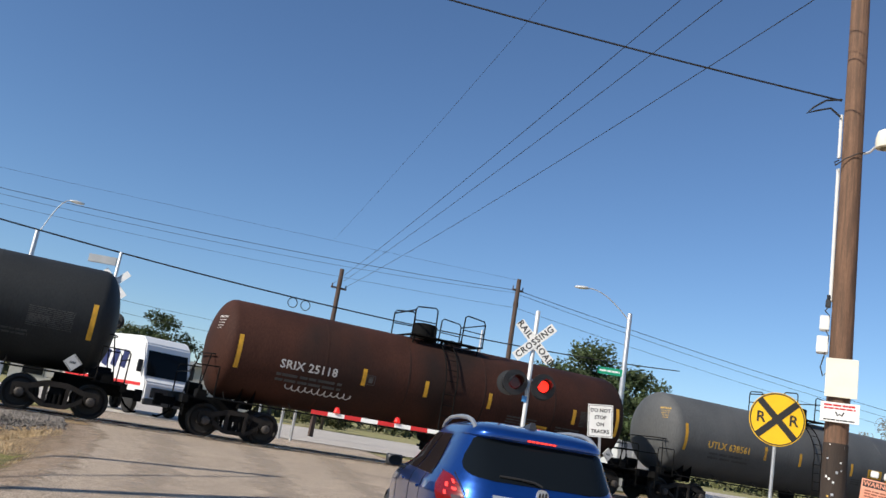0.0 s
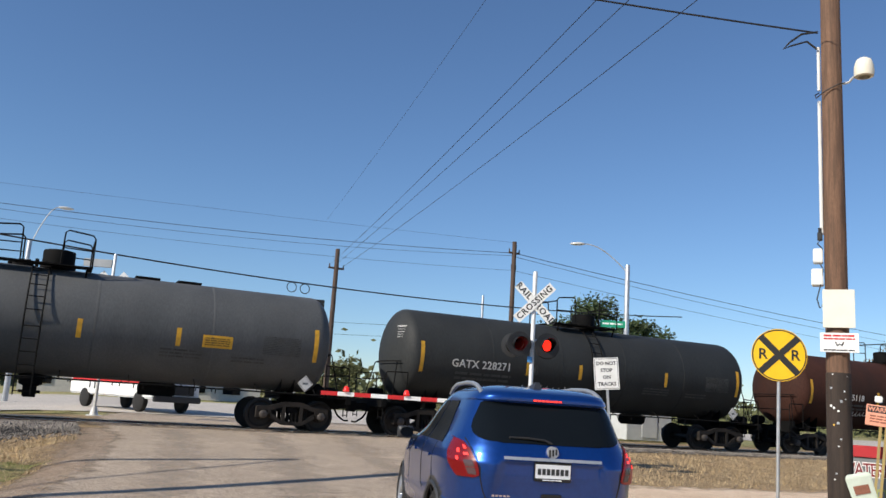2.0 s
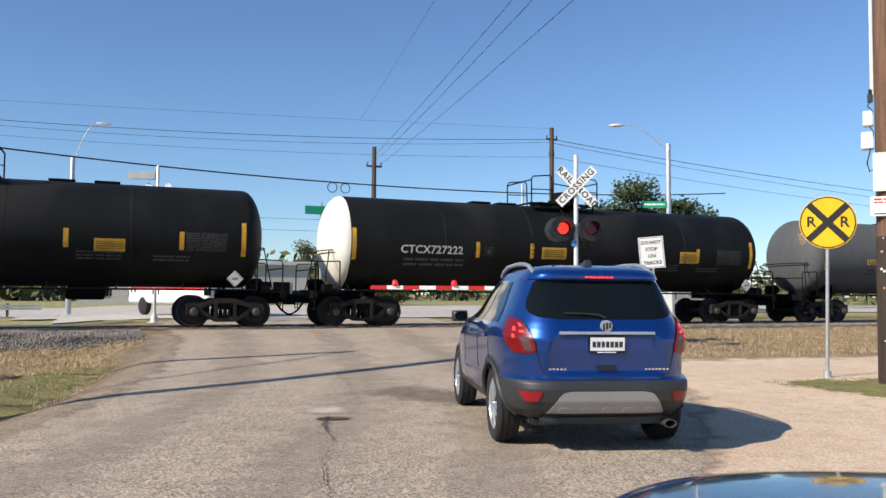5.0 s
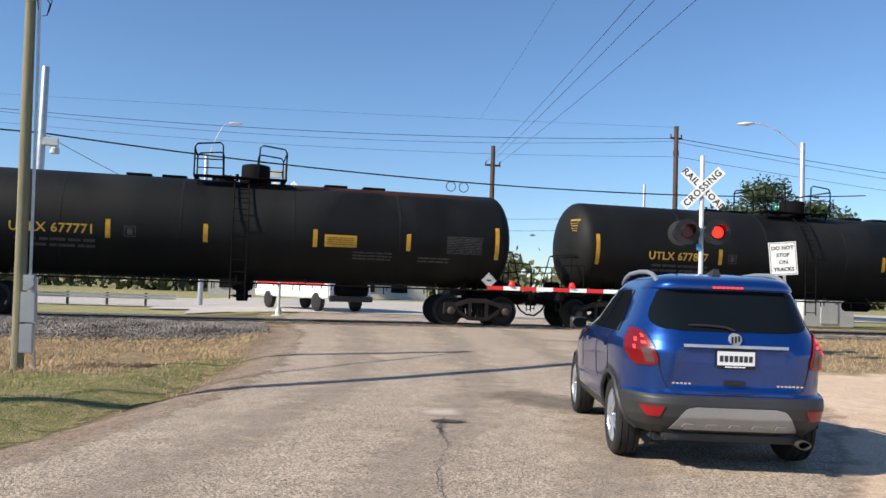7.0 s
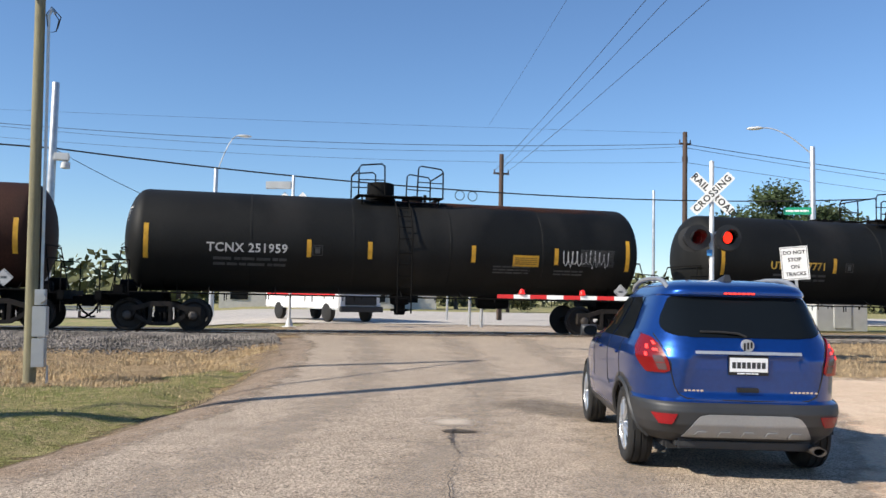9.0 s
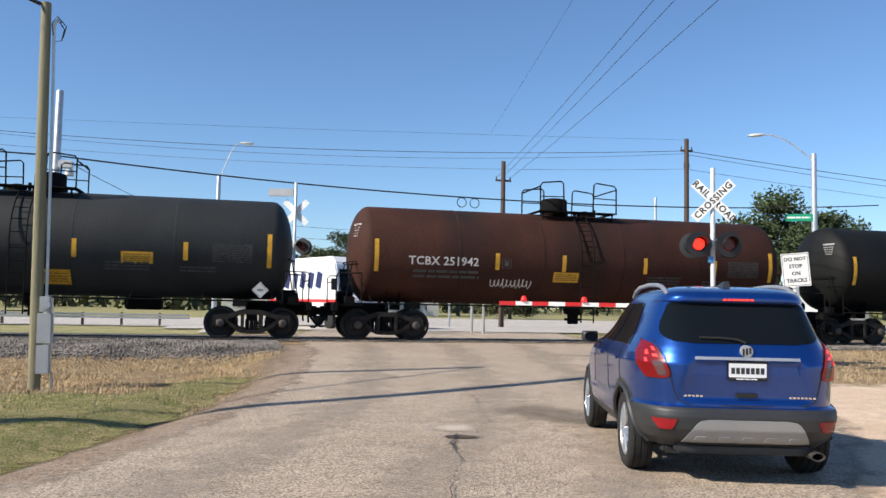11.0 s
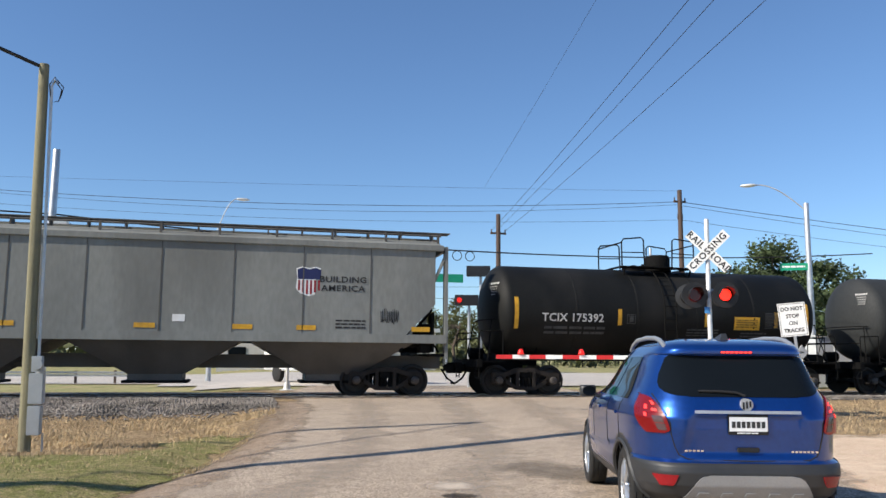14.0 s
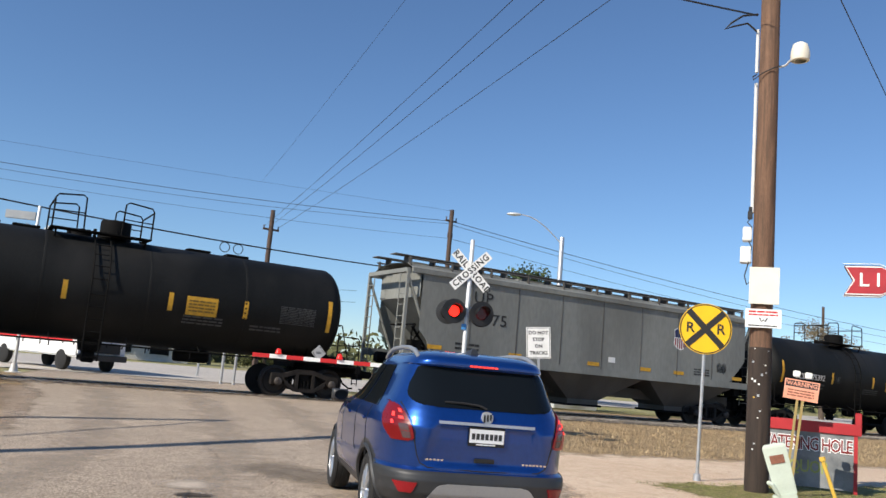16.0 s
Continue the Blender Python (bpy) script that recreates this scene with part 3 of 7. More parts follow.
# ---- freight cars ----
def truck_meshes():
    """The meshes of a two-axle truck, about its centre at the height of the rail's top."""
    out = {}
    bm = bmesh.new()
    box(bm, -0.16, 0.16, -1.05, 1.05, 0.52, 0.78)
    tube(bm, (0, 0, 0.75), (0, 0, 0.95), 0.2, 12)
    out["truck"] = mesh_of("truck", bm, STEEL, bevel=0.015)
    # the side frame as one casting: top chord, lower chord, columns and pedestal legs
    xs = [-1.10, -1.02, -0.76, -0.68, -0.32, -0.22]
    zt, zm = [0.68, 0.70, 0.71, 0.72, 0.83, 0.85], [0.57, 0.57, 0.57, 0.58, 0.69, 0.71]
    lo_t, lo_b = {-0.68: 0.52, -0.32: 0.29, -0.22: 0.27}, {-0.68: 0.38, -0.32: 0.17, -0.22: 0.16}
    cols = [(x, a, b) for x, a, b in zip(xs, zt, zm)]
    cols += [(-x, a, b) for x, a, b in reversed(cols)]
    quads = [((c[0], c[1]), (d[0], d[1]), (d[0], d[2]), (c[0], c[2])) for c, d in zip(cols, cols[1:])]
    low = [-0.68, -0.32, -0.22, 0.22, 0.32, 0.68]
    quads += [((p, lo_t[-abs(p)]), (q, lo_t[-abs(q)]), (q, lo_b[-abs(q)]), (p, lo_b[-abs(p)])) for p, q in zip(low, low[1:])]
    for s in (-1, 1):
        quads += [((s * 1.10, 0.57), (s * 1.02, 0.57), (s * 1.02, 0.36), (s * 1.10, 0.36)),
                  ((s * 0.76, 0.57), (s * 0.68, 0.58), (s * 0.68, 0.52), (s * 0.76, 0.38)),
                  ((s * 0.32, 0.69), (s * 0.22, 0.71), (s * 0.22, 0.27), (s * 0.32, 0.29))]
    bm = bmesh.new()
    seen = {}

    def node(q, y):
        k = (round(q[0], 3), round(q[1], 3), y)
        if k not in seen:
            seen[k] = bm.verts.new((q[0], y, q[1]))
        return seen[k]
    count = {}
    for q in quads:
        for i in range(4):
            e = frozenset(((round(q[i][0], 3), round(q[i][1], 3)), (round(q[(i + 1) % 4][0], 3), round(q[(i + 1) % 4][1], 3))))
            count[e] = count.get(e, 0) + 1
    for q in quads:
        for y in (-0.08, 0.08):
            bm.faces.new([node(v, y) for v in q])
    for e, k in count.items():
        if k == 1 and len(e) == 2:
            p, q = tuple(e)
            bm.faces.new((node(p, -0.08), node(q, -0.08), node(q, 0.08), node(p, 0.08)))
    out["sideframe"] = mesh_of("sideframe", bm, TRUCKST)
    bm = bmesh.new()
    for x in (-0.13, 0.0, 0.13):
        lathe(bm, "z", [(0.26 + 0.021 * k, 0.062 if k % 2 else 0.050) for k in range(14)], 10, (x, 0, 0), caps=True)
    out["spring_group"] = mesh_of("spring_group", bm, STEEL, smooth=50)
    bm = bmesh.new()
    tube(bm, (0, -1.0, 0), (0, 1.0, 0), 0.08, 10)
    for s in (-1, 1):
        lathe(bm, "y", [(s * 0.66, 0.12), (s * 0.68, 0.40), (s * 0.67, 0.49), (s * 0.70, 0.49), (s * 0.71, 0.462), (s * 0.80, 0.455), (s * 0.81, 0.40), (s * 0.76, 0.34), (s * 0.76, 0.18), (s * 0.83, 0.14), (s * 0.83, 0.08)], 32)
    out["wheelset"] = mesh_of("wheelset", bm, WHEEL, smooth=35)
    bm = bmesh.new()
    lathe(bm, "y", [(0.0, 0.12), (-0.10, 0.12), (-0.12, 0.10), (-0.13, 0.03)], 16, caps=True)
    for k in range(3):
        a = k * 2.094
        tube(bm, (0.06 * math.cos(a), -0.12, 0.06 * math.sin(a)), (0.06 * math.cos(a), -0.15, 0.06 * math.sin(a)), 0.02, 6)
    out["bearing_cap"] = mesh_of("bearing_cap", bm, HUB, smooth=40)
    return out


TRUCK = truck_meshes()
rolling = {-1: [], 1: []}


def add_truck(car, x):
    tr = part("truck", TRUCK["truck"], STEEL, car, at=pose(x, 0, 0))
    for s in (-1, 1):
        m = pose(0, s * 1.02, 0, 0, 0, 0 if s < 0 else 180)
        part("sideframe", TRUCK["sideframe"], TRUCKST, tr, at=m)
        part("spring_group", TRUCK["spring_group"], STEEL, tr, at=m)
        for a in (-0.89, 0.89):
            part("bearing_cap", TRUCK["bearing_cap"], HUB, tr, at=pose(a, s * 1.07, 0.455, 0, 0, 0 if s < 0 else 180))
    for a in (-1, 1):
        rolling[a].append(part("wheelset", TRUCK["wheelset"], WHEEL, tr, at=pose(a * 0.89, 0, 0.455)))


TR, TZ = 1.5, 2.66


def on_tank(me, x, z, r=TR + 0.006):
    """Wraps a flat mesh, drawn in the xz plane, onto the near side of the tank at x and height z."""
    co = np.empty(len(me.vertices) * 3)
    me.vertices.foreach_get("co", co)
    co = co.reshape(-1, 3)
    phi = (co[:, 2] + z - TZ) / r
    out = np.stack([co[:, 0] + x, (co[:, 1] - r) * np.cos(phi), TZ + (r - co[:, 1]) * np.sin(phi)], 1)
    me.vertices.foreach_set("co", out.ravel())
    me.update()
    return me


def plate_on(w, h, mat, x, z, name="stripe", r=TR + 0.004):
    bm = bmesh.new()
    k = max(1, int(h / 0.12))
    a = [bm.verts.new((-w / 2, 0, -h / 2 + h * i / k)) for i in range(k + 1)]
    b = [bm.verts.new((w / 2, 0, -h / 2 + h * i / k)) for i in range(k + 1)]
    c = [bm.verts.new((-w / 2, 0.004, -h / 2 + h * i / k)) for i in range(k + 1)]
    d = [bm.verts.new((w / 2, 0.004, -h / 2 + h * i / k)) for i in range(k + 1)]
    skin(bm, [c, a, b, d], caps=False, closed=False)
    return on_tank(mesh_of(name, bm, mat), x, z, r)


def print_on(w, h, rows, mat, x, z, seed):
    bm = bmesh.new()
    bars(bm, -w / 2, w / 2, -h / 2, h / 2, rows, seed=seed)
    return on_tank(mesh_of("small_print", bm, mat), x, z)


def scrawl_on(w, h, mat, x, z, seed, thick=0.018):
    """A painted scrawl of loops."""
    rnd = random.Random(seed)
    bm = bmesh.new()
    pts, n = [], 9
    for k in range(n * 6):
        t = k / (n * 6 - 1)
        pts.append((-w / 2 + w * t + 0.10 * w / n * math.cos(k * 1.25) * 2.2, 0, h * 0.42 * math.sin(k * 1.25 + rnd.uniform(-0.4, 0.4)) * rnd.uniform(0.5, 1.0)))
    pipe(bm, pts, thick, 4)
    for v in bm.verts:
        v.co.y *= 0.15
    return on_tank(mesh_of("painted_scrawl", bm, mat), x, z)


def shared_tank_parts():
    out = {}
    bm = bmesh.new()
    lathe(bm, "z", [(0, 0.45), (0.02, 0.47), (0.10, 0.47), (0.12, 0.43), (0.50, 0.43), (0.54, 0.41), (0.57, 0.30), (0.58, 0.02)], 28)
    for k in range(8):
        a = k * math.pi / 4
        tube(bm, (0.45 * math.cos(a), 0.45 * math.sin(a), 0.05), (0.45 * math.cos(a), 0.45 * math.sin(a), 0.17), 0.025, 6)
    out["valve_dome"] = mesh_of("valve_dome", bm, STEEL, smooth=40)
    bm = bmesh.new()
    lathe(bm, "z", [(0, 0.28), (0.10, 0.28), (0.13, 0.24), (0.20, 0.10), (0.22, 0.01)], 20)
    tube(bm, (0.35, 0, 0), (0.35, 0, 0.26), 0.05, 8)
    tube(bm, (-0.33, 0.1, 0), (-0.33, 0.1, 0.2), 0.06, 8)
    tube(bm, (-0.2, -0.25, 0.1), (0.2, -0.25, 0.16), 0.03, 6)
    out["manway"] = mesh_of("manway", bm, STEEL, smooth=40)
    bm = bmesh.new()
    box(bm, -1.35, 1.35, -0.95, -0.45, 0, 0.035)
    box(bm, -1.35, 1.35, 0.45, 0.95, 0, 0.035)
    box(bm, -1.35, -1.2, -0.45, 0.45, 0, 0.035)
    box(bm, 1.2, 1.35, -0.45, 0.45, 0, 0.035)
    for sx in (-1.2, 1.2):
        for sy in (-0.9, 0.9):
            tube(bm, (sx, sy, 0.0), (sx, sy * 0.85, -0.32), 0.03, 6)
    out["platform"] = mesh_of("platform", bm, STEEL, bevel=0.004)
    bm = bmesh.new()
    for sy in (-0.92, 0.92):
        pipe(bm, [(-1.32, sy, 0), (-1.32, sy, 0.80), (-1.25, sy, 0.90), (-0.62, sy, 0.97), (-0.53, sy, 0.90), (-0.50, sy, 0.0)], 0.024, 6)
        pipe(bm, [(-1.32, sy, 0.45), (-0.51, sy, 0.47)], 0.018, 6)
    pipe(bm, [(-1.32, -0.92, 0.78), (-1.32, 0.92, 0.78)], 0.024, 6)
    out["handrail"] = mesh_of("handrail", bm, STEEL, smooth=50)
    bm = bmesh.new()
    for sx in (-0.21, 0.21):
        pts = [(sx, -1.56, 0.62), (sx, -1.56, TZ - 0.2)]
        pts += [(sx, -1.60 * math.cos(a), TZ + 1.60 * math.sin(a)) for a in np.linspace(0.0, 1.12, 9)]
        pipe(bm, pts, 0.022, 6)
    for k in range(6):
        z = 0.72 + k * 0.34
        tube(bm, (-0.21, -1.56, z), (0.21, -1.56, z), 0.014, 6)
    for a in np.linspace(0.12, 1.05, 5):
        tube(bm, (-0.21, -1.60 * math.cos(a), TZ + 1.60 * math.sin(a)), (0.21, -1.60 * math.cos(a), TZ + 1.60 * math.sin(a)), 0.014, 6)
    out["ladder"] = mesh_of("ladder", bm, STEEL, smooth=50)
    # the frame, platform and rails of one end, for the end at x = 0, looking towards +x
    bm = bmesh.new()
    box(bm, -1.3, 0.55, -0.34, 0.34, 0.70, 1.12)
    box(bm, 0.38, 0.55, -1.45, 1.45, 0.86, 1.10)
    box(bm, -0.35, 0.40, -1.42, -0.50, 1.02, 1.06)
    box(bm, -0.35, 0.40, 0.50, 1.42, 1.02, 1.06)
    out["end_sill"] = mesh_of("end_sill", bm, STEEL, bevel=0.01)
    bm = bmesh.new()
    box(bm, 0.55, 0.98, -0.11, 0.11, 0.72, 0.95)
    box(bm, 0.90, 1.12, -0.17, 0.10, 0.66, 1.00)
    pipe(bm, [(0.55, 0.35, 0.80), (0.75, 0.38, 0.50), (0.98, 0.36, 0.34), (1.10, 0.30, 0.36)], 0.035, 6)
    out["coupler"] = mesh_of("coupler", bm, STEEL, bevel=0.012)
    bm = bmesh.new()
    for sy in (-1.38, 1.38):
        pipe(bm, [(0.45, sy, 1.08), (0.45, sy, 1.90), (0.40, sy * 0.985, 1.98), (-0.30, sy * 0.985, 2.0)], 0.02, 6)
        pipe(bm, [(-0.30, sy, 1.06), (-0.30, sy, 2.0)], 0.02, 6)
        for k in range(3):
            tube(bm, (0.47, sy, 0.55 + 0.26 * k), (0.47, sy * 0.72, 0.55 + 0.26 * k), 0.014, 6)
        tube(bm, (0.47, sy, 0.50), (0.47, sy, 1.1), 0.018, 6)
        tube(bm, (0.47, sy * 0.72, 0.50), (0.47, sy * 0.72, 1.1), 0.018, 6)
    pipe(bm, [(0.45, -1.38, 1.75), (0.45, 1.38, 1.75)], 0.02, 6)
    out["end_handrail"] = mesh_of("end_handrail", bm, STEEL, smooth=50)
    bm = bmesh.new()
    arc = [(-1.28 * math.cos(a), TZ - 1.53 * math.sin(a)) for a in np.linspace(0.65, math.pi - 0.65, 14)]
    low = [(y * 0.92, 0.92) for y, z in arc]
    r0 = [bm.verts.new((-0.2, y, z)) for y, z in arc]
    r1 = [bm.verts.new((-0.2, y, z)) for y, z in low]
    r2 = [bm.verts.new((0.2, y, z)) for y, z in low]
    r3 = [bm.verts.new((0.2, y, z)) for y, z in arc]
    skin(bm, [r0, r1, r2, r3], caps=False, closed=False)
    out["saddle"] = mesh_of("saddle", bm, STEEL)
    bm = bmesh.new()
    lathe(bm, "x", [(-0.55, 0.05), (-0.52, 0.17), (-0.45, 0.20), (0.45, 0.20), (0.52, 0.17), (0.55, 0.05)], 18)
    out["air_tank"] = mesh_of("air_tank", bm, STEEL, smooth=40)
    bm = bmesh.new()
    lathe(bm, "z", [(0.55, 0.16), (0.60, 0.18), (0.85, 0.18), (0.90, 0.30), (1.2, 0.34)], 16, caps=True)
    box(bm, -0.28, 0.28, -0.05, 0.05, 0.66, 0.74)
    out["outlet_valve"] = mesh_of("outlet_valve", bm, STEEL, smooth=40)
    bm = bmesh.new()
    q = Matrix.Rotation(radians(45), 4, "Y")
    box(bm, -0.17, 0.17, -0.01, 0.01, -0.17, 0.17, q)
    out["placard"] = mesh_of("placard", bm, MARK)
    bm = bmesh.new()
    q = Matrix.Rotation(radians(45), 4, "Y")
    for a, b, c, d in ((-0.15, 0.15, 0.138, 0.15), (-0.15, 0.15, -0.15, -0.138)):
        box(bm, a, b, -0.014, -0.011, c, d, q)
    for k in range(4):
        box(bm, -0.075 + 0.04 * k, -0.05 + 0.04 * k, -0.014, -0.011, -0.03, 0.03)
    out["placard_print"] = mesh_of("placard_print", bm, INK)
    return out


TP = shared_tank_parts()
bm = bmesh.new()
lathe(bm, "x", [(-0.035, TR - 0.004), (-0.028, TR + 0.004), (0.028, TR + 0.004), (0.035, TR - 0.004)], 64)
SEAM_SHAPE = mesh_of("weld_seam", bm, TANKDARK, smooth=35)
SEAMS = {}
for paint_ in (TANKBLACK, TANKDARK, TANKGREY, TANKRUST):
    SEAMS[paint_.name] = SEAM_SHAPE.copy()
    SEAMS[paint_.name].materials[0] = paint_


def tank_car(left, right, paint, label, marks="", mark_mat=MARK, mark_at=0.2, stripes=(), labels=(), scrawl=None, pale_head=False, dome=True, hatches=False, tall=0.36, rust=False, seed=1):
    """A tank car whose shell runs from left to right, at the clip's start."""
    half = (right - left) / 2
    car = thing("tank_car", pose((left + right) / 2, TRACK_Y, RAIL_Z), label, "tank car", "freight cars of the passing train")
    hd = 0.62
    prof = [(-half + hd - hd * math.cos(a), max(0.012, TR * math.sin(a))) for a in np.linspace(0.0, math.pi / 2, 12)]
    prof += [(half - hd + hd * math.sin(a), max(0.012, TR * math.cos(a))) for a in np.linspace(0.0, math.pi / 2, 12)]
    bm = bmesh.new()
    lathe(bm, "x", prof, 64, (0, 0, TZ))
    me = mesh_of("tank_shell", bm, paint, smooth=35)
    # only the sun-facing head gets the pale colour that stands for sunlight
    if pale_head:
        me.materials.append(HEADPALE)
        for p in me.polygons:
            if p.center.x < -half + hd * 0.96:
                p.material_index = 1
    part("tank_shell", me, paint, car)
    for k in range(1, 5):
        part("weld_seam", SEAMS[paint.name], paint, car, at=pose(-half + hd + k * (2 * half - 2 * hd) / 5, 0, TZ))
    for s in (-1, 1):
        m = pose(s * half, 0, 0, 0, 0, 0 if s > 0 else 180)
        for n in ("end_sill", "coupler", "end_handrail"):
            part(n, TP[n], STEEL, car, at=m)
        part("saddle", TP["saddle"], STEEL, car, at=pose(s * (half - 1.35), 0, 0))
        add_truck(car, s * (half - 1.15))
    for sy in (-1.44, 1.44):
        bm = bmesh.new()
        pipe(bm, [(-half + 0.3, sy, 1.10), (half - 0.3, sy, 1.10)], 0.024, 6)
        k = int(half * 2 / 1.9)
        for i in range(k + 1):
            x = -half + 0.6 + i * (2 * half - 1.2) / k
            tube(bm, (x, sy, 1.10), (x, sy * 0.72, 1.32), 0.016, 5)
        for i in range(int(half * 2 / 0.62)):
            x = -half + 2.9 + i * 0.62
            if x < half - 2.9:
                tube(bm, (x, sy, 1.10), (x, sy, (0.90, 1.0, 0.95, 1.02)[i % 4]), 0.018, 5)
        part("side_rail", bm, STEEL, car)
    part("platform", TP["platform"], STEEL, car, at=pose(0, 0, TZ + TR + 0.02))
    for s in (-1, 1):
        part("handrail", TP["handrail"], STEEL, car, at=pose(0, 0, TZ + TR + 0.05, 0, 0, 0 if s < 0 else 180))
    part("valve_dome", TP["valve_dome"], STEEL, car, at=pose(0.45 if dome else -0.5, 0, TZ + TR - 0.02))
    part("manway", TP["manway"], STEEL, car, at=pose(-0.45 if dome else 0.6, 0, TZ + TR - 0.02))
    part("ladder", TP["ladder"], STEEL, car, at=pose(0.05, 0, 0))
    part("outlet_valve", TP["outlet_valve"], STEEL, car, at=pose(0.2, 0, 0))
    part("air_tank", TP["air_tank"], STEEL, car, at=pose(half * 0.42, 0.4, 0.98))
    part("brake_cylinder", TP["air_tank"], STEEL, car, at=pose(half - 0.15, -0.95, 1.22) @ Matrix.Diagonal((0.6, 0.7, 0.7, 1)))
    if hatches:
        for x in (-2.9, -1.9, 2.9, 4.1):
            bm = bmesh.new()
            box(bm, -0.35, 0.35, -0.25, 0.25, 0, 0.07)
            part("hatch_plate", bm, STEEL, car, bevel=0.01, at=pose(x, 0, TZ + TR - 0.01))
    for i, (x, h) in enumerate([(-half + 0.72, 1.0), (half - 0.72, 1.0), *[(s, 0.52) for s in stripes]]):
        part("reflective_stripe", plate_on(0.13, h, YELLOW, x, 2.55 if h > 0.8 else 2.47, "reflective_stripe"), YELLOW, car, "worn yellow reflective stripe")
    for x, z, w, h, mt in labels:
        part("warning_label", plate_on(w, h, mt, x, z, "warning_label"), mt, car)
        part("label_print", print_on(w * 0.85, h * 0.7, 4, LABELINK if mt == YELLOW else MARKDIM, x, z, seed), LABELINK, car)
    if marks:
        x = -half + mark_at
        part("lettering", on_tank(letters(marks, tall, mark_mat, 0.003, 1.05, 0.006), x - 0.1, 2.42), mark_mat, car)
        part("small_print", print_on(2.1, 0.34, 2, MARKDIM, x, 2.02, seed), MARKDIM, car)
        bm = bmesh.new()
        for a in ((-0.15, 0.15, 0.135, 0.15), (-0.15, 0.15, -0.15, -0.135), (-0.15, -0.135, -0.135, 0.135), (0.135, 0.15, -0.135, 0.135), (-0.07, 0.07, -0.09, 0.06), (-0.1, 0.1, 0.08, 0.10)):
            box(bm, a[0], a[1], -0.003, 0, a[2], a[3])
        part("clearance_mark", on_tank(mesh_of("clearance_mark", bm, MARKDIM), x + 1.9, 2.42), MARKDIM, car)
    part("data_panel", print_on(1.15, 0.55, 11, MARKDIM, half - 1.75, 2.45, seed + 3), MARKDIM, car)
    part("small_print", print_on(1.2, 0.30, 3, MARKDIM, half - 4.6, 2.0, seed + 5), MARKDIM, car)
    part("small_print", print_on(1.0, 0.22, 2, MARKDIM, half - 2.7, 1.95, seed + 6), MARKDIM, car)
    if scrawl:
        part("painted_scrawl", scrawl_on(scrawl[1], scrawl[2], MARK, scrawl[0], scrawl[3], seed), MARK, car, "white painted scrawl")
    pl = part("placard", TP["placard"], MARK, car, "white diamond placard", at=pose(half - 0.95, -1.47, 1.42))
    part("placard_print", TP["placard_print"], INK, pl)
    if rust:
        # one long ragged patch of surface rust near the crown of the shell
        x0, x1, a0, a1, nx, na = -0.05 * half, 0.86 * half, 0.98, 1.42, 60, 10
        verts, faces, far = [], [], []
        for i in range(nx + 1):
            for j in range(na + 1):
                x, a = x0 + (x1 - x0) * i / nx, a0 + (a1 - a0) * j / na
                verts.append((x, -(TR + 0.007) * math.cos(a), TZ + (TR + 0.007) * math.sin(a)))
                far.append(0.55 * min(i / 8, (nx - i) / 8, j / 3, (na - j) / 3, 1.0) - 0.35)
        for i in range(nx):
            for j in range(na):
                k = i * (na + 1) + j
                faces.append((k, k + na + 1, k + na + 2, k + 1))
        me = bpy.data.meshes.new("rust_patch")
        me.from_pydata(verts, [], faces)
        me.attributes.new("edge", "FLOAT", "POINT").data.foreach_set("value", far)
        me.materials.append(RUSTBAND)
        me.shade_smooth()
        part("rust_patch", me, RUSTBAND, car, "ragged orange surface rust")
    # small marks on both heads, on the camera's side
    for s in (-1, 1):
        bm = bmesh.new()
        rnd = random.Random(seed + 40)
        for row in range(5 if s < 0 else 0):
            y = -0.98
            while y < -0.60 - 0.04 * row:
                w = rnd.uniform(0.025, 0.06)
                z0, z1 = 0.82 - 0.085 * row, 0.82 - 0.085 * row + (0.06 if row == 0 else 0.022)
                q = []
                for yy, zz in ((y, z0), (y + w, z0), (y + w, z1), (y, z1)):
                    rr = min(0.999, math.hypot(yy, zz) / TR)
                    q.append(bm.verts.new((s * (half - hd + hd * math.sqrt(1 - rr * rr) + 0.012), yy, TZ + zz)))
                bm.faces.new(q)
                y += w + 0.035
        if s > 0:
            bm.free()
        else:
            tagged(part("head_marks", bm, mark_mat, car), "small stencilled marks on the tank head", kind="stuff")
        # a curved grab rail round the head
        bm = bmesh.new()
        pts = []
        for a in np.linspace(-1.25, 1.25, 15):
            yy = 1.18 * math.sin(a)
            pts.append((s * (half - hd + hd * math.sqrt(max(0.0, 1 - (yy / TR) ** 2 - 0.04)) + 0.10), yy, TZ - 0.30))
        pipe(bm, pts, 0.018, 6)
        for yy in (-1.0, 1.0):
            xx = s * (half - hd + hd * math.sqrt(1 - (yy / TR) ** 2 - 0.04))
            tube(bm, (xx, yy, TZ - 0.30), (xx + s * 0.10, yy, TZ - 0.30), 0.018, 6)
            tube(bm, (xx + s * 0.12, yy, TZ - 0.30), (xx + s * 0.35, yy * 1.3, 1.05), 0.018, 6)
        part("head_rail", bm, STEEL, car, smooth=50)
        bm = bmesh.new()
        lathe(bm, "x", [(-0.26, 0.02), (-0.25, 0.15), (-0.22, 0.18), (0.22, 0.18), (0.25, 0.15), (0.26, 0.02)], 16, (s * (half - 0.05), 0.75, 1.30))
        part("air_reservoir", bm, STEEL, car, smooth=40)
        bm = bmesh.new()
        box(bm, s * half - 0.14, s * half + 0.14, -1.15, -0.62, 1.06, 1.30)
        part("brake_valve", bm, STEEL, car, bevel=0.02)
    return car


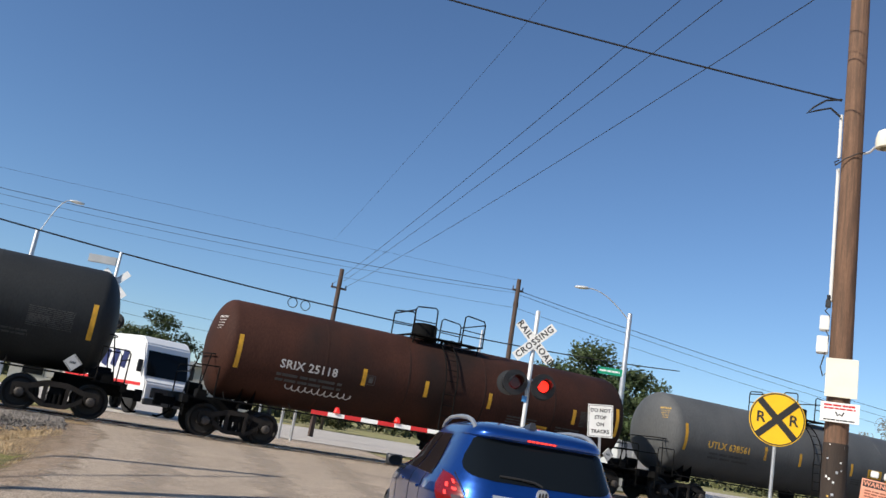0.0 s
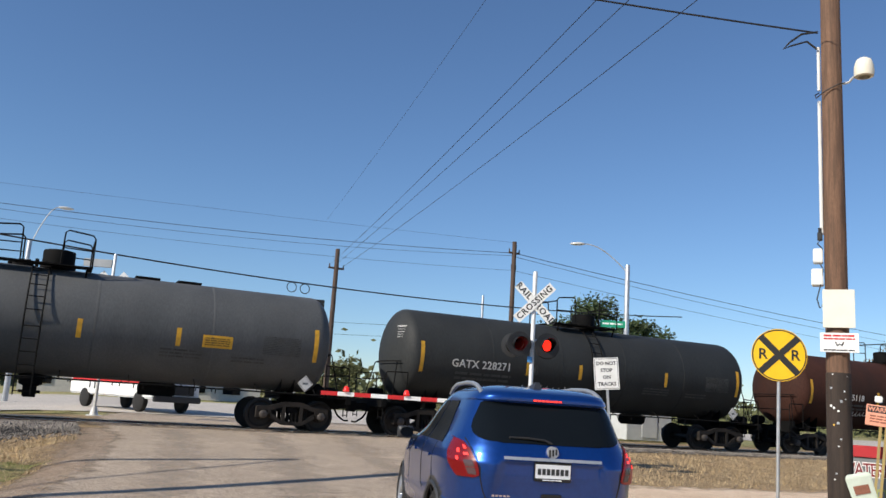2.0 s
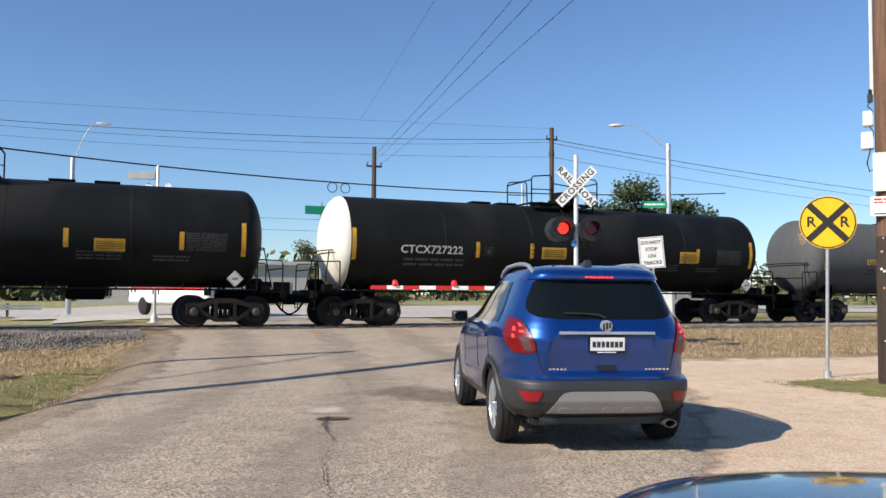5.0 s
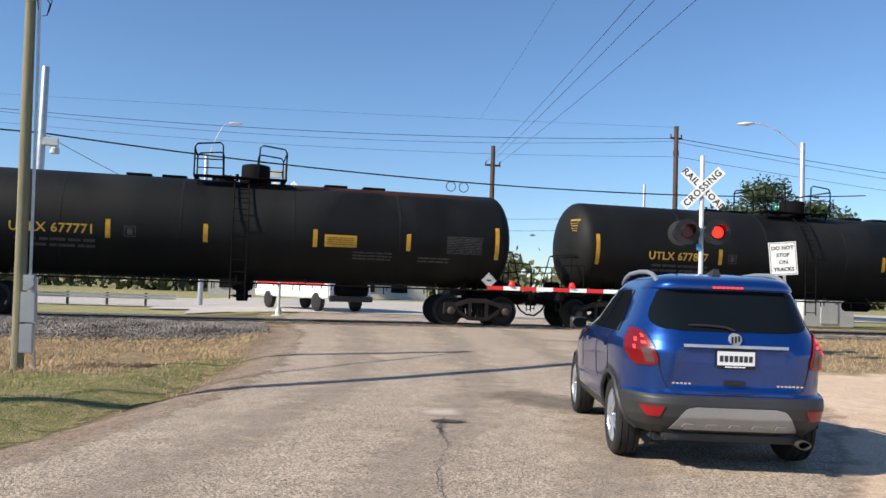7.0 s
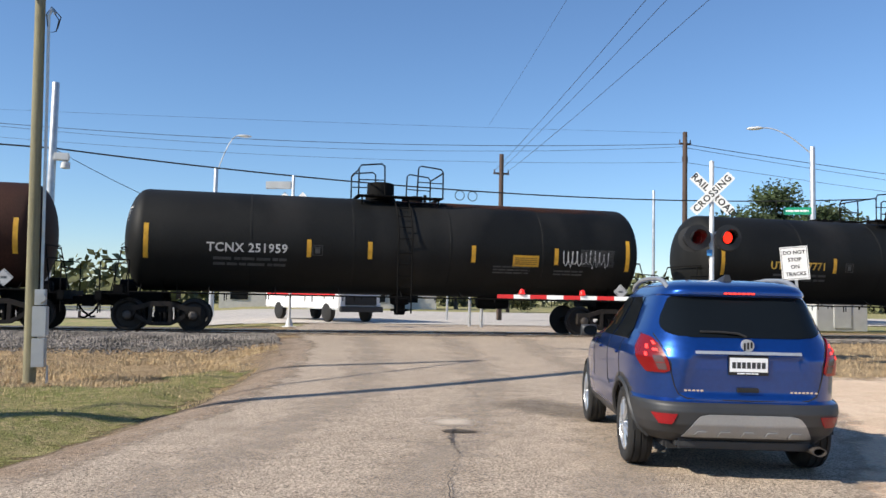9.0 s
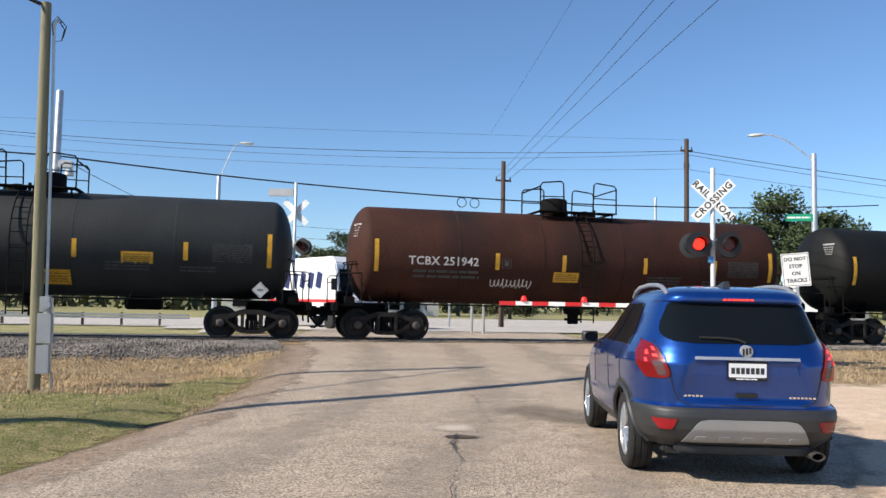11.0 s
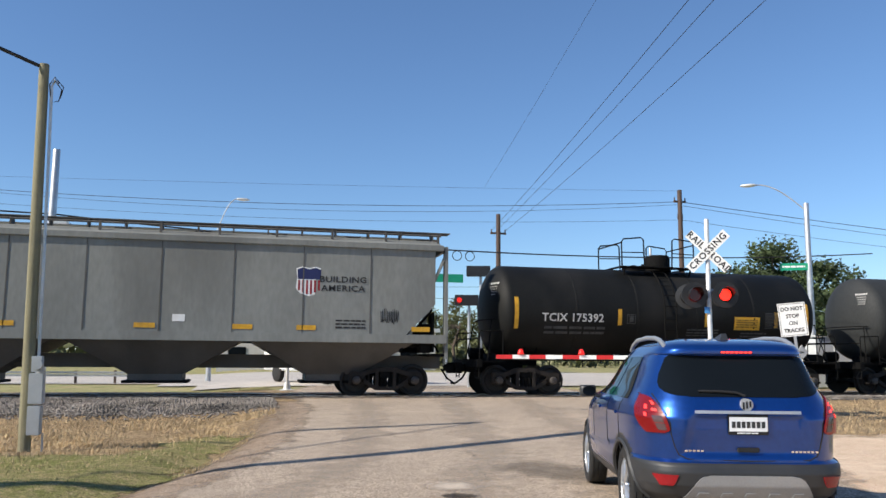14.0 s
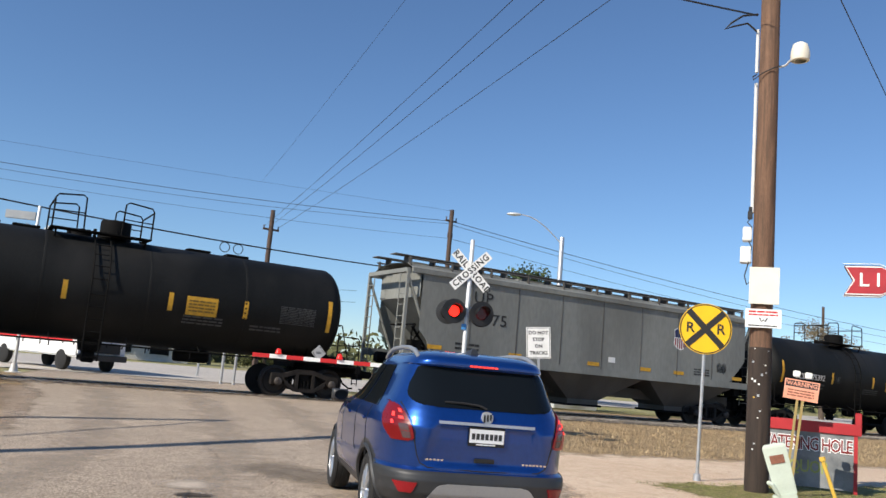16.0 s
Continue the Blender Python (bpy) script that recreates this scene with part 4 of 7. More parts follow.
def std_labels(half):
    return [(half * 0.48, 2.45, 0.85, 0.36, YELLOW)]


train = []


def add_car(fn, start, *a, **k):
    car = fn(*a, **k)
    train.append((car, car.matrix_basis.translation.copy()))
    return car


add_car(tank_car, 0, 21.3, 36.3, TANKGREY, "faded grey tank car with yellow stencilled marks", "UTLX 638561", MARKY, 3.0, (-2.7, -0.8, 2.2, 4.4), std_labels(7.5), seed=2)
add_car(tank_car, 0, 4.35, 19.5, TANKRUST, "rust-brown tank car with white stencilled marks and dark grimy belly", "SRIX 25118", MARK, 3.0, (-2.9, 1.6, -0.75, 5.0), [(3.6, 1.75, 0.9, 0.4, YELLOW)], scrawl=(-4.2, 2.2, 0.30, 1.72), dome=False, seed=3)
add_car(tank_car, 0, -13.1, 1.75, TANKDARK, "dark grey tank car with white marks and a scrawl", "GATX 228271", MARK, 3.0, (-2.75, 0.9, 3.2, -0.6), [(5.4, 2.4, 0.6, 0.3, TANKDARK)], scrawl=(-1.6, 2.6, 0.42, 1.75), seed=4)
add_car(tank_car, 0, -32.3, -15.2, TANKGREY, "faded grey tank car with worn yellow marks", "UTLX 638596", MARKY, 4.0, (-3.1, 1.2, 3.8), [(4.9, 2.42, 0.85, 0.36, YELLOW), (-5.6, 2.2, 0.1, 0.3, TANKGREY)], tall=0.32, hatches=True, seed=5)
add_car(tank_car, 0, -51.7, -34.7, TANKBLACK, "black tank car with white marks and a pale dusty head", "CTCX727222", MARK, 3.4, (-3.6, -1.6, 2.9, 5.3), [(-0.75, 2.42, 0.95, 0.40, YELLOW), (4.9, 2.40, 0.80, 0.42, YELLOW)], pale_head=True, hatches=True, seed=6)
add_car(tank_car, 0, -70.7, -53.6, TANKBLACK, "black tank car with yellow stencilled marks", "UTLX 677807", MARKY, 3.7, (-3.4, -0.9, 3.1, 6.1), [(4.2, 2.30, 0.80, 0.36, YELLOW)], hatches=True, seed=7)
add_car(tank_car, 0, -89.7, -72.65, TANKBLACK, "black tank car with yellow marks and rust streaks on top", "UTLX 677771", MARKY, 3.7, (-3.5, -0.9, 2.2, 5.0), [(2.95, 2.42, 0.95, 0.36, YELLOW)], hatches=True, rust=True, seed=8)
add_car(tank_car, 0, -107.8, -91.7, TANKBLACK, "black tank car with white marks and a scrawl", "TCNX 251959", MARK, 3.6, (-2.8, -1.0, 2.2, 4.9), [(3.9, 2.30, 0.85, 0.36, YELLOW)], scrawl=(5.9, 1.6, 0.75, 2.42), dome=False, rust=True, seed=9)
add_car(tank_car, 0, -124.5, -109.7, TANKRUST, "rust-brown tank car with white marks and scrawls", "TCBX 251942", MARK, 2.9, (-2.9, -0.7, 2.1, 4.6), [(-0.6, 2.02, 0.85, 0.34, YELLOW)], scrawl=(-2.4, 1.4, 0.5, 1.75), dome=False, seed=10)
add_car(tank_car, 0, -141.1, -126.2, TANKDARK, "dark grey tank car with white marks", "GATX 228228", MARK, 2.75, (-3.2, -1.35, 1.45, 4.4), [(3.1, 2.25, 0.85, 0.34, YELLOW), (0.9, 1.55, 0.9, 0.55, YELLOW)], seed=11)
add_car(tank_car, 0, -154.8, -143.0, TANKBLACK, "short black tank car with white marks", "TCIX 175392", MARK, 2.7, (-1.7, 1.4, 4.0), [(2.9, 2.34, 0.95, 0.44, YELLOW)], seed=12)
add_car(tank_car, 0, -190.2, -175.0, TANKBLACK, "black tank car with yellow label and white print", "", MARK, 3.0, (-3.0, -0.8, 2.0, 4.2), [(2.9, 2.42, 0.9, 0.55, YELLOW)], hatches=True, seed=13)


def hopper_car(left, right, label):
    """A covered hopper with ribbed sides, three bays and open ends."""
    half = (right - left) / 2
    car = thing("hopper_car", pose((left + right) / 2, TRACK_Y, RAIL_Z), label, "hopper car", "freight cars of the passing train")
    W, Z0, Z1 = 1.56, 1.80, 4.38

    def side_end(z):
        """Half the length of the side sheets: they slope in below, with the hopper's ends."""
        return float(np.interp(z, [1.8, 2.75], [half - 1.25, half - 0.30]))
    for sy in (-1, 1):
        n = 9
        xs = np.linspace(-half + 0.55, half - 0.35, n)
        for a, b in zip(xs, xs[1:]):
            bm, rings = bmesh.new(), []
            for t in np.linspace(0, 1, 7):
                x = a + (b - a) * t
                bow = 0.012 * math.sin(math.pi * t)
                rings.append([bm.verts.new((max(-side_end(Z0 + (Z1 - Z0) * u), min(side_end(Z0 + (Z1 - Z0) * u), x)), sy * (W + bow * math.sin(math.pi * u)), Z0 + (Z1 - Z0) * u)) for u in np.linspace(0, 1, 12)])
            skin(bm, rings, caps=False, closed=False)
            part("side_panel", bm, HOPPER, car, smooth=60)
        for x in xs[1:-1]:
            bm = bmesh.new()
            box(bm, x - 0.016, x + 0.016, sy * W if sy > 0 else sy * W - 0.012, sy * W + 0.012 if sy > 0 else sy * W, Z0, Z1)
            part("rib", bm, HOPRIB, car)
        bm = bmesh.new()
        y = sorted((sy * (W - 0.06), sy * (W + 0.07)))
        box(bm, -half, half, y[0], y[1], 1.56, 1.82)
        part("side_sill", bm, HOPPER, car, bevel=0.012)
        bm = bmesh.new()
        box(bm, -half + 0.1, half - 0.1, y[0], y[1], Z1 - 0.02, Z1 + 0.16)
        part("top_chord", bm, HOPPER, car, bevel=0.02)
    bm = bmesh.new()
    prof = [(-W, Z1 + 0.14), (-1.0, Z1 + 0.36), (0, Z1 + 0.42), (1.0, Z1 + 0.36), (W, Z1 + 0.14)]
    skin(bm, [[bm.verts.new((x, y, z)) for y, z in prof] for x in (-half + 0.15, half - 0.15)], caps=False, closed=False)
    part("roof", bm, HOPPER, car)
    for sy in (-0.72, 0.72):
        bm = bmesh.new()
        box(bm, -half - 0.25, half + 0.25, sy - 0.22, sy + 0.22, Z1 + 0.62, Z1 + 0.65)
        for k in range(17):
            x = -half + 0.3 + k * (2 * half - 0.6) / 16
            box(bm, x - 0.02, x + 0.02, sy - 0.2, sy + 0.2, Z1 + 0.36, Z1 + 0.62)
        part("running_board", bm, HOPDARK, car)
    for sy in (-1.22, 1.22):
        bm = bmesh.new()
        pipe(bm, [(-half + 0.1, sy, Z1 + 0.50), (half - 0.1, sy, Z1 + 0.50)], 0.03, 6)
        for k in range(11):
            x = -half + 0.2 + k * (2 * half - 0.4) / 10
            box(bm, x - 0.035, x + 0.035, sy - 0.04, sy + 0.04, Z1 + 0.26, Z1 + 0.55)
        part("roof_rail", bm, HOPDARK, car)
    for k in range(7):
        bm = bmesh.new()
        x = -half + 1.6 + k * (2 * half - 3.2) / 6
        box(bm, x - 0.9, x + 0.9, -0.42, 0.42, Z1 + 0.40, Z1 + 0.50)
        part("hatch", bm, HOPPER, car, bevel=0.02)
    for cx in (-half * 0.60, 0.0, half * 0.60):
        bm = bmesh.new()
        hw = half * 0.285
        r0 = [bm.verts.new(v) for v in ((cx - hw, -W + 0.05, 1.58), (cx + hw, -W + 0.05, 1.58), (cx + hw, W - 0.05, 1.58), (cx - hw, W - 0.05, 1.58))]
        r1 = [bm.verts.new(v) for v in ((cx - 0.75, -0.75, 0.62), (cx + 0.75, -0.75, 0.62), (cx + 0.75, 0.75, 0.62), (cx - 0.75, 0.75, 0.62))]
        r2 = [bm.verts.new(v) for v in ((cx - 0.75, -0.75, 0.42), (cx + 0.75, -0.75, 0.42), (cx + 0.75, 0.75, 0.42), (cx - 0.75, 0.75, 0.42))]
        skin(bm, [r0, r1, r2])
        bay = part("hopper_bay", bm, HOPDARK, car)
        bm = bmesh.new()
        box(bm, cx - 0.9, cx + 0.9, -0.8, 0.8, 0.36, 0.44)
        part("discharge_gate", bm, STEEL, bay, bevel=0.01)
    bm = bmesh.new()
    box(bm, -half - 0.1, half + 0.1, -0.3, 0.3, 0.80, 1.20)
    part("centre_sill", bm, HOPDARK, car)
    for s in (-1, 1):
        bm = bmesh.new()
        a = [(s * (half - 0.5), Z1 + 0.1), (s * (half - 0.5), 3.6), (s * (half - 3.0), 1.6)]
        r0 = [bm.verts.new((x, -W + 0.03, z)) for x, z in a]
        r1 = [bm.verts.new((x, W - 0.03, z)) for x, z in a]
        skin(bm, [r0, r1], caps=False, closed=False)
        part("slope_sheet", bm, HOPPER, car)
        bm = bmesh.new()
        for sy in (-1.5, 1.5):
            box(bm, s * half - 0.05, s * half + 0.05, sy - 0.05, sy + 0.05, 1.1, Z1 + 0.1)
            for k in range(9):
                tube(bm, (s * (half + 0.04), sy, 1.0 + 0.38 * k), (s * (half + 0.04), sy * 0.68, 1.0 + 0.38 * k), 0.016, 6)
            tube(bm, (s * (half + 0.04), sy * 0.68, 0.9), (s * (half + 0.04), sy * 0.68, Z1), 0.02, 6)
            pipe(bm, [(s * half, sy, Z1 - 0.1), (s * (half - 1.2), sy, 1.6)], 0.05, 6)
        box(bm, s * half - 0.06, s * half + 0.06, -1.5, 1.5, Z1, Z1 + 0.14)
        part("end_frame", bm, HOPPER, car)
        bm = bmesh.new()
        box(bm, min(s * half, s * (half - 0.5)), max(s * half, s * (half - 0.5)), -1.5, 1.5, 1.18, 1.26)
        part("end_platform", bm, STEEL, car)
        # gear under the sloping end: reservoir, brake valve, pipes and bracing
        bm = bmesh.new()
        lathe(bm, "y", [(-1.25, 0.03), (-1.22, 0.24), (-1.15, 0.27), (-0.35, 0.27), (-0.28, 0.24), (-0.25, 0.03)], 18, (s * (half - 0.85), 0, 1.72))
        box(bm, s * (half - 0.62) - 0.16, s * (half - 0.62) + 0.16, -1.42, -0.92, 1.28, 2.15)
        pipe(bm, [(s * (half - 0.5), -1.3, 1.3), (s * (half - 0.42), -1.3, 2.4), (s * (half - 0.7), -1.0, 2.7), (s * (half - 0.7), 0.9, 2.7)], 0.035, 6)
        pipe(bm, [(s * (half - 1.4), -1.35, 1.3), (s * (half - 0.9), -1.35, 2.0), (s * (half - 0.4), -1.35, 2.6)], 0.045, 6)
        pipe(bm, [(s * (half - 0.1), -1.0, 1.3), (s * (half - 0.9), -1.0, 2.5)], 0.03, 6)
        part("end_gear", bm, STEEL, car, smooth=40)
        part("coupler", TP["coupler"], STEEL, car, at=pose(s * (half - 0.25), 0, 0, 0, 0, 0 if s > 0 else 180))
        part("brake_cylinder", TP["air_tank"], STEEL, car, at=pose(s * (half - 0.55), 0.5, 1.5))
        add_truck(car, s * (half - 1.75))
    bm = bmesh.new()
    box(bm, half - 0.42, half - 0.36, -1.50, -0.9, 1.3, 2.5)
    part("brake_panel", bm, STEEL, car, bevel=0.01)
    y = -W - 0.018

    def mark(text, size, x, z, mt, sp=1.0):
        part("lettering", letters(text, size, mt, 0.001, sp, 0.004), mt, car, at=pose(x, y, z) @ Matrix.Diagonal((1.15, 1, 1, 1)))
    mark("UP", 0.56, -half + 3.0, 3.82, INK, 1.1)
    mark("99075", 0.56, -half + 3.2, 3.10, INK, 1.1)
    mark("BUILDING", 0.25, half - 3.15, 3.40, INK, 1.1)
    mark("AMERICA", 0.25, half - 3.15, 3.14, INK, 1.1)
    bm = bmesh.new()
    out = [(-0.44, 0.42), (-0.22, 0.50), (0, 0.44), (0.22, 0.50), (0.44, 0.42), (0.40, 0.1), (0.44, -0.25), (0.30, -0.42), (0, -0.52), (-0.30, -0.42), (-0.44, -0.25), (-0.40, 0.1)]
    skin(bm, [[bm.verts.new((x, yy, z)) for x, z in out] for yy in (0.0, -0.004)])
    sh = part("shield", bm, WHITE, car, "blue, white and red striped shield emblem", at=pose(half - 4.15, y + 0.016, 3.34) @ Matrix.Diagonal((0.86, 1, 0.86, 1)))
    bm = bmesh.new()
    top = [(-0.40, 0.39), (-0.22, 0.46), (0, 0.40), (0.22, 0.46), (0.40, 0.39), (0.385, 0.06), (-0.385, 0.06)]
    skin(bm, [[bm.verts.new((x, yy, z)) for x, z in top] for yy in (-0.004, -0.008)])
    part("shield_field", bm, BLUEDARK, sh)
    for k in range(6):
        bm = bmesh.new()
        x = -0.335 + k * 0.134
        lo = -0.28 - 0.20 * (1 - abs(x) / 0.42)
        box(bm, x - 0.034, x + 0.034, -0.008, -0.004, lo, 0.03)
        part("shield_stripe", bm, REFLRED, sh)
    for x in (-half + 1.2, -half + 4.5, -half + 8.4 - 0.3, half - 6.0, half - 2.9 - 1.3, half - 0.8):
        bm = bmesh.new()
        box(bm, -0.28, 0.28, -0.004, 0, -0.07, 0.07)
        part("reflective_stripe", bm, YELLOW, car, at=pose(x, y + 0.01, 1.98))
    bm = bmesh.new()
    bars(bm, -0.5, 0.5, -0.15, 0.15, 2, seed=5)
    part("small_print", bm, INK, car, at=pose(-half + 2.5, y + 0.012, 2.1))
    bm = bmesh.new()
    bars(bm, -0.45, 0.45, -0.15, 0.15, 3, seed=6)
    part("small_print", bm, INK, car, at=pose(half - 2.9, y + 0.012, 2.1))
    bm = bmesh.new()
    box(bm, -0.17, 0.17, -0.004, 0, -0.1, 0.1)
    part("data_plate", bm, WHITE, car, at=pose(-half + 9.0, y + 0.012, 2.2))
    me = scrawl_on(0.55, 0.6, INK, 0, TZ, 4, 0.012)
    for v in me.vertices:
        v.co.y = 0.0 if v.co.y > -1.5 else -0.004
        v.co.z -= TZ
    part("painted_scrawl", me, INK, car, "black painted scrawl", at=pose(half - 1.75, y + 0.008, 2.35))
    return car


add_car(hopper_car, 0, -173.1, -156.35, "weathered grey covered hopper car with ribbed sides and black lettering")


# ---- the car ahead ----
def lerp(z, zs, vs):
    return float(np.interp(z, zs, vs))


CZ = [0.30, 0.38, 0.46, 0.56, 0.615, 0.645, 0.80, 0.90, 0.985, 1.06, 1.12, 1.20, 1.30, 1.40, 1.48, 1.495, 1.505, 1.54, 1.575, 1.605, 1.63, 1.648]
CW = [0.77, 0.845, 0.872, 0.886, 0.888, 0.884, 0.888, 0.892, 0.888, 0.864, 0.826, 0.775, 0.73, 0.69, 0.652, 0.645, 0.64, 0.62, 0.585, 0.525, 0.43, 0.28]
CR = [-0.66, -0.775, -0.83, -0.85, -0.838, -0.80, -0.812, -0.822, -0.822, -0.792, -0.762, -0.715, -0.650, -0.585, -0.53, -0.525, -0.575, -0.578, -0.545, -0.44, -0.25, 0.05]
CF = [3.25, 3.36, 3.42, 3.43, 3.42, 3.42, 3.38, 3.25, 3.0, 2.75, 2.35, 2.05, 1.85, 1.65, 1.45, 1.42, 1.40, 1.30, 1.18, 1.05, 0.85, 0.62]


def shell(a, z, off=0.0, n=6.0):
    """A point of the car's body at height z; a runs round the plan from the middle of the tail (0) by the right side (pi/2)."""
    w, r, f = lerp(z, CZ, CW) + off, lerp(z, CZ, CR) - off, lerp(z, CZ, CF) + off
    c, hl = (r + f) / 2, (f - r) / 2
    s, k = math.sin(a), math.cos(a)
    nn = n if k > 0 else 3.2
    e = 2.0 / nn
    x, y = w * math.copysign(abs(s) ** e, s), c - hl * math.copysign(abs(k) ** e, k)
    if k > 0:
        # the tailgate: pressed in round the number plate, its lower sides folded back
        wide = lerp(z, [0.70, 0.98], [0.50, 0.42])
        y += 0.030 * smooth01(wide + 0.06, wide - 0.03, abs(x)) * smooth01(0.66, 0.72, z) * smooth01(1.02, 0.985, z)
        y += 0.10 * smooth01(0.42, 0.95, abs(x)) * smooth01(0.64, 0.66, z) * smooth01(1.6, 1.2, z)
    return Vector((x, y, z))


def a_of_x(x, z, n=6.0):
    return math.asin(max(-1, min(1, math.copysign(abs(x / lerp(z, CZ, CW)) ** (n / 2), x))))


def a_of_y(y, z, n=6.0):
    r, f = lerp(z, CZ, CR), lerp(z, CZ, CF)
    k = max(-1.0, min(1.0, ((r + f) / 2 - y) / ((f - r) / 2)))
    nn = n if k > 0 else 3.2
    return math.acos(math.copysign(abs(k) ** (nn / 2), k))


def body_patch(z0, z1, lo, hi, off, nz=10, na=16, thick=0.012):
    """A panel that follows the body: from angle lo(z) to hi(z) for z0 to z1, raised by off, with an edge."""
    bm = bmesh.new()
    rows, rim = [], []
    for i in range(nz + 1):
        z = z0 + (z1 - z0) * i / nz
        rows.append([bm.verts.new(shell(lo(z) + (hi(z) - lo(z)) * j / na, z, off)) for j in range(na + 1)])
    skin(bm, rows, caps=False, closed=False)
    edge = rows[0] + [r[-1] for r in rows[1:-1]] + rows[-1][::-1] + [r[0] for r in rows[-2:0:-1]]
    inner = [bm.verts.new(v.co + (Vector((0, 1.3, 0.9)) - v.co).normalized() * thick) for v in edge]
    skin(bm, [edge, inner], caps=False)
    return bm


def car_ahead():
    car = thing("car", pose(4.165, 6.705, 0.03, 0, 0, -16.0), "metallic blue compact crossover car waiting with its brake lights lit", "car")
    wheels = ((-1, 0.0), (1, 0.0), (-1, 2.555), (1, 2.555))

    def arch(p, grow=0.0):
        return any(abs(p.x) > 0.5 and (p.y - wy) ** 2 + (p.z - 0.345) ** 2 < (0.385 + grow) ** 2 for _, wy in wheels)

    def round_the_plan(z):
        """Angles round the body at height z, evenly spread along its sides."""
        c1, c2 = shell(math.pi / 4, z), shell(3 * math.pi / 4, z)
        half = [a_of_x(x, z) for x in np.linspace(0.02, c1.x, 26)][:-1] + [a_of_y(y, z) for y in np.linspace(c1.y, c2.y, 76)]
        half += list(np.linspace(3 * math.pi / 4, math.pi - 0.02, 14))[1:]
        return half + [2 * math.pi - a for a in reversed(half)]

    def is_cladding(p):
        if p.z < lerp(p.y, [-0.50, -0.30, -0.10, 2.2, 3.0], [0.638, 0.62, 0.44, 0.44, 0.56]):
            return True
        return arch(p, 0.075) and abs(p.x) > 0.6

    def slab(cladding):
        bm = bmesh.new()
        zs = list(np.linspace(0.30, 0.635, 28)) + list(np.linspace(0.645, 1.48, 60)) + [1.488, 1.495, 1.505, 1.515, 1.53, 1.545, 1.56, 1.575, 1.59, 1.605, 1.617, 1.63, 1.64, 1.648]
        rings = [[bm.verts.new(shell(a, z)) for a in round_the_plan(z)] for z in zs]
        skin(bm, rings, caps=False)
        top = rings[-1]
        if not cladding:
            centre = bm.verts.new((0, 0.34, 1.656))
            for i in range(len(top)):
                bm.faces.new((top[i], top[(i + 1) % len(top)], centre))
        away = [f for f in bm.faces if arch(f.calc_center_median()) or is_cladding(f.calc_center_median()) != cladding]
        bmesh.ops.delete(bm, geom=away, context="FACES")
        return bm
    part("bumper_cladding", slab(True), CARGREY, car, "dark grey plastic lower cladding and bumpers", smooth=40)
    part("body", slab(False), CARBLUE, car, smooth=40)
    bm = bmesh.new()
    box(bm, -0.62, 0.62, -0.55, 3.2, 0.24, 1.0)
    part("interior", bm, INSIDE, car)
    bm = bmesh.new()
    box(bm, -0.60, 0.60, -0.58, 3.1, 0.23, 0.31)
    part("underbody", bm, INSIDE, car)
    # tailgate glass, side glass, lamps and trim
    def pane(z):
        return lerp(z, [1.155, 1.162, 1.175, 1.195, 1.225, 1.265, 1.33, 1.42, 1.475, 1.489], [0.42, 0.52, 0.58, 0.622, 0.645, 0.648, 0.63, 0.588, 0.562, 0.535])
    part("rear_window", body_patch(1.155, 1.489, lambda z: a_of_x(-pane(z), z), lambda z: a_of_x(pane(z), z), 0.005, 36, 24), CARGLASS, car, "dark tinted rear window", smooth=40)
    for s in (-1, 1):
        def side(y):
            return lambda z: s * a_of_y(y(z), z)
        part("side_window", body_patch(1.11, 1.48, side(lambda z: lerp(z, [1.11, 1.48], [0.62, 0.52])), side(lambda z: lerp(z, [1.11, 1.48], [1.42, 1.20])), 0.006), CARGLASS, car, smooth=40)
        part("side_window", body_patch(1.11, 1.48, side(lambda z: lerp(z, [1.11, 1.48], [-0.20, 0.02])), side(lambda z: lerp(z, [1.11, 1.48], [0.57, 0.47])), 0.006), CARGLASS, car, smooth=40)
        def inner(z):
            return lerp(z, [0.862, 0.88, 0.94, 1.02, 1.10, 1.15, 1.172], [0.645, 0.60, 0.612, 0.64, 0.675, 0.715, 0.77])

        def lens(z0, z1, f0, f1, off, nz, na):
            """A field of the lamp, from share f0 to f1 of its way round the corner."""
            def ang(f):
                return lambda z: s * (a_of_x(inner(z), z) * (1 - f) + a_of_y(lerp(z, [0.86, 0.95, 1.06, 1.172], [-0.66, -0.56, -0.47, -0.44]), z) * f)
            return body_patch(z0, z1, ang(f0), ang(f1), off, nz, na, 0.008)
        lamp = part("tail_lamp", lens(0.862, 1.172, 0.0, 1.0, 0.014, 22, 20), TAILRED, car, "lit red wrap-around tail lamp", smooth=40)
        part("reversing_lamp", lens(0.885, 1.0, 0.08, 0.36, 0.018, 5, 6), TAILDARK, lamp, "clear grey lower lamp segment", smooth=40)
        for z0, z1, f0, f1 in ((1.085, 1.115, 0.12, 0.24), (1.050, 1.085, 0.42, 0.54), (0.99, 1.02, 0.52, 0.62), (1.035, 1.055, 0.14, 0.30)):
            part("lamp_core", lens(z0, z1, f0, f1, 0.019, 4, 5), TAILHOT, lamp, "brightly lit lamp core", smooth=60)
        for z0, z1, f0, f1 in ((1.022, 1.028, 0.02, 0.60), (0.94, 0.944, 0.05, 0.40)):
            part("lamp_rib", lens(z0, z1, f0, f1, 0.020, 1, 8), REFLRED, lamp)
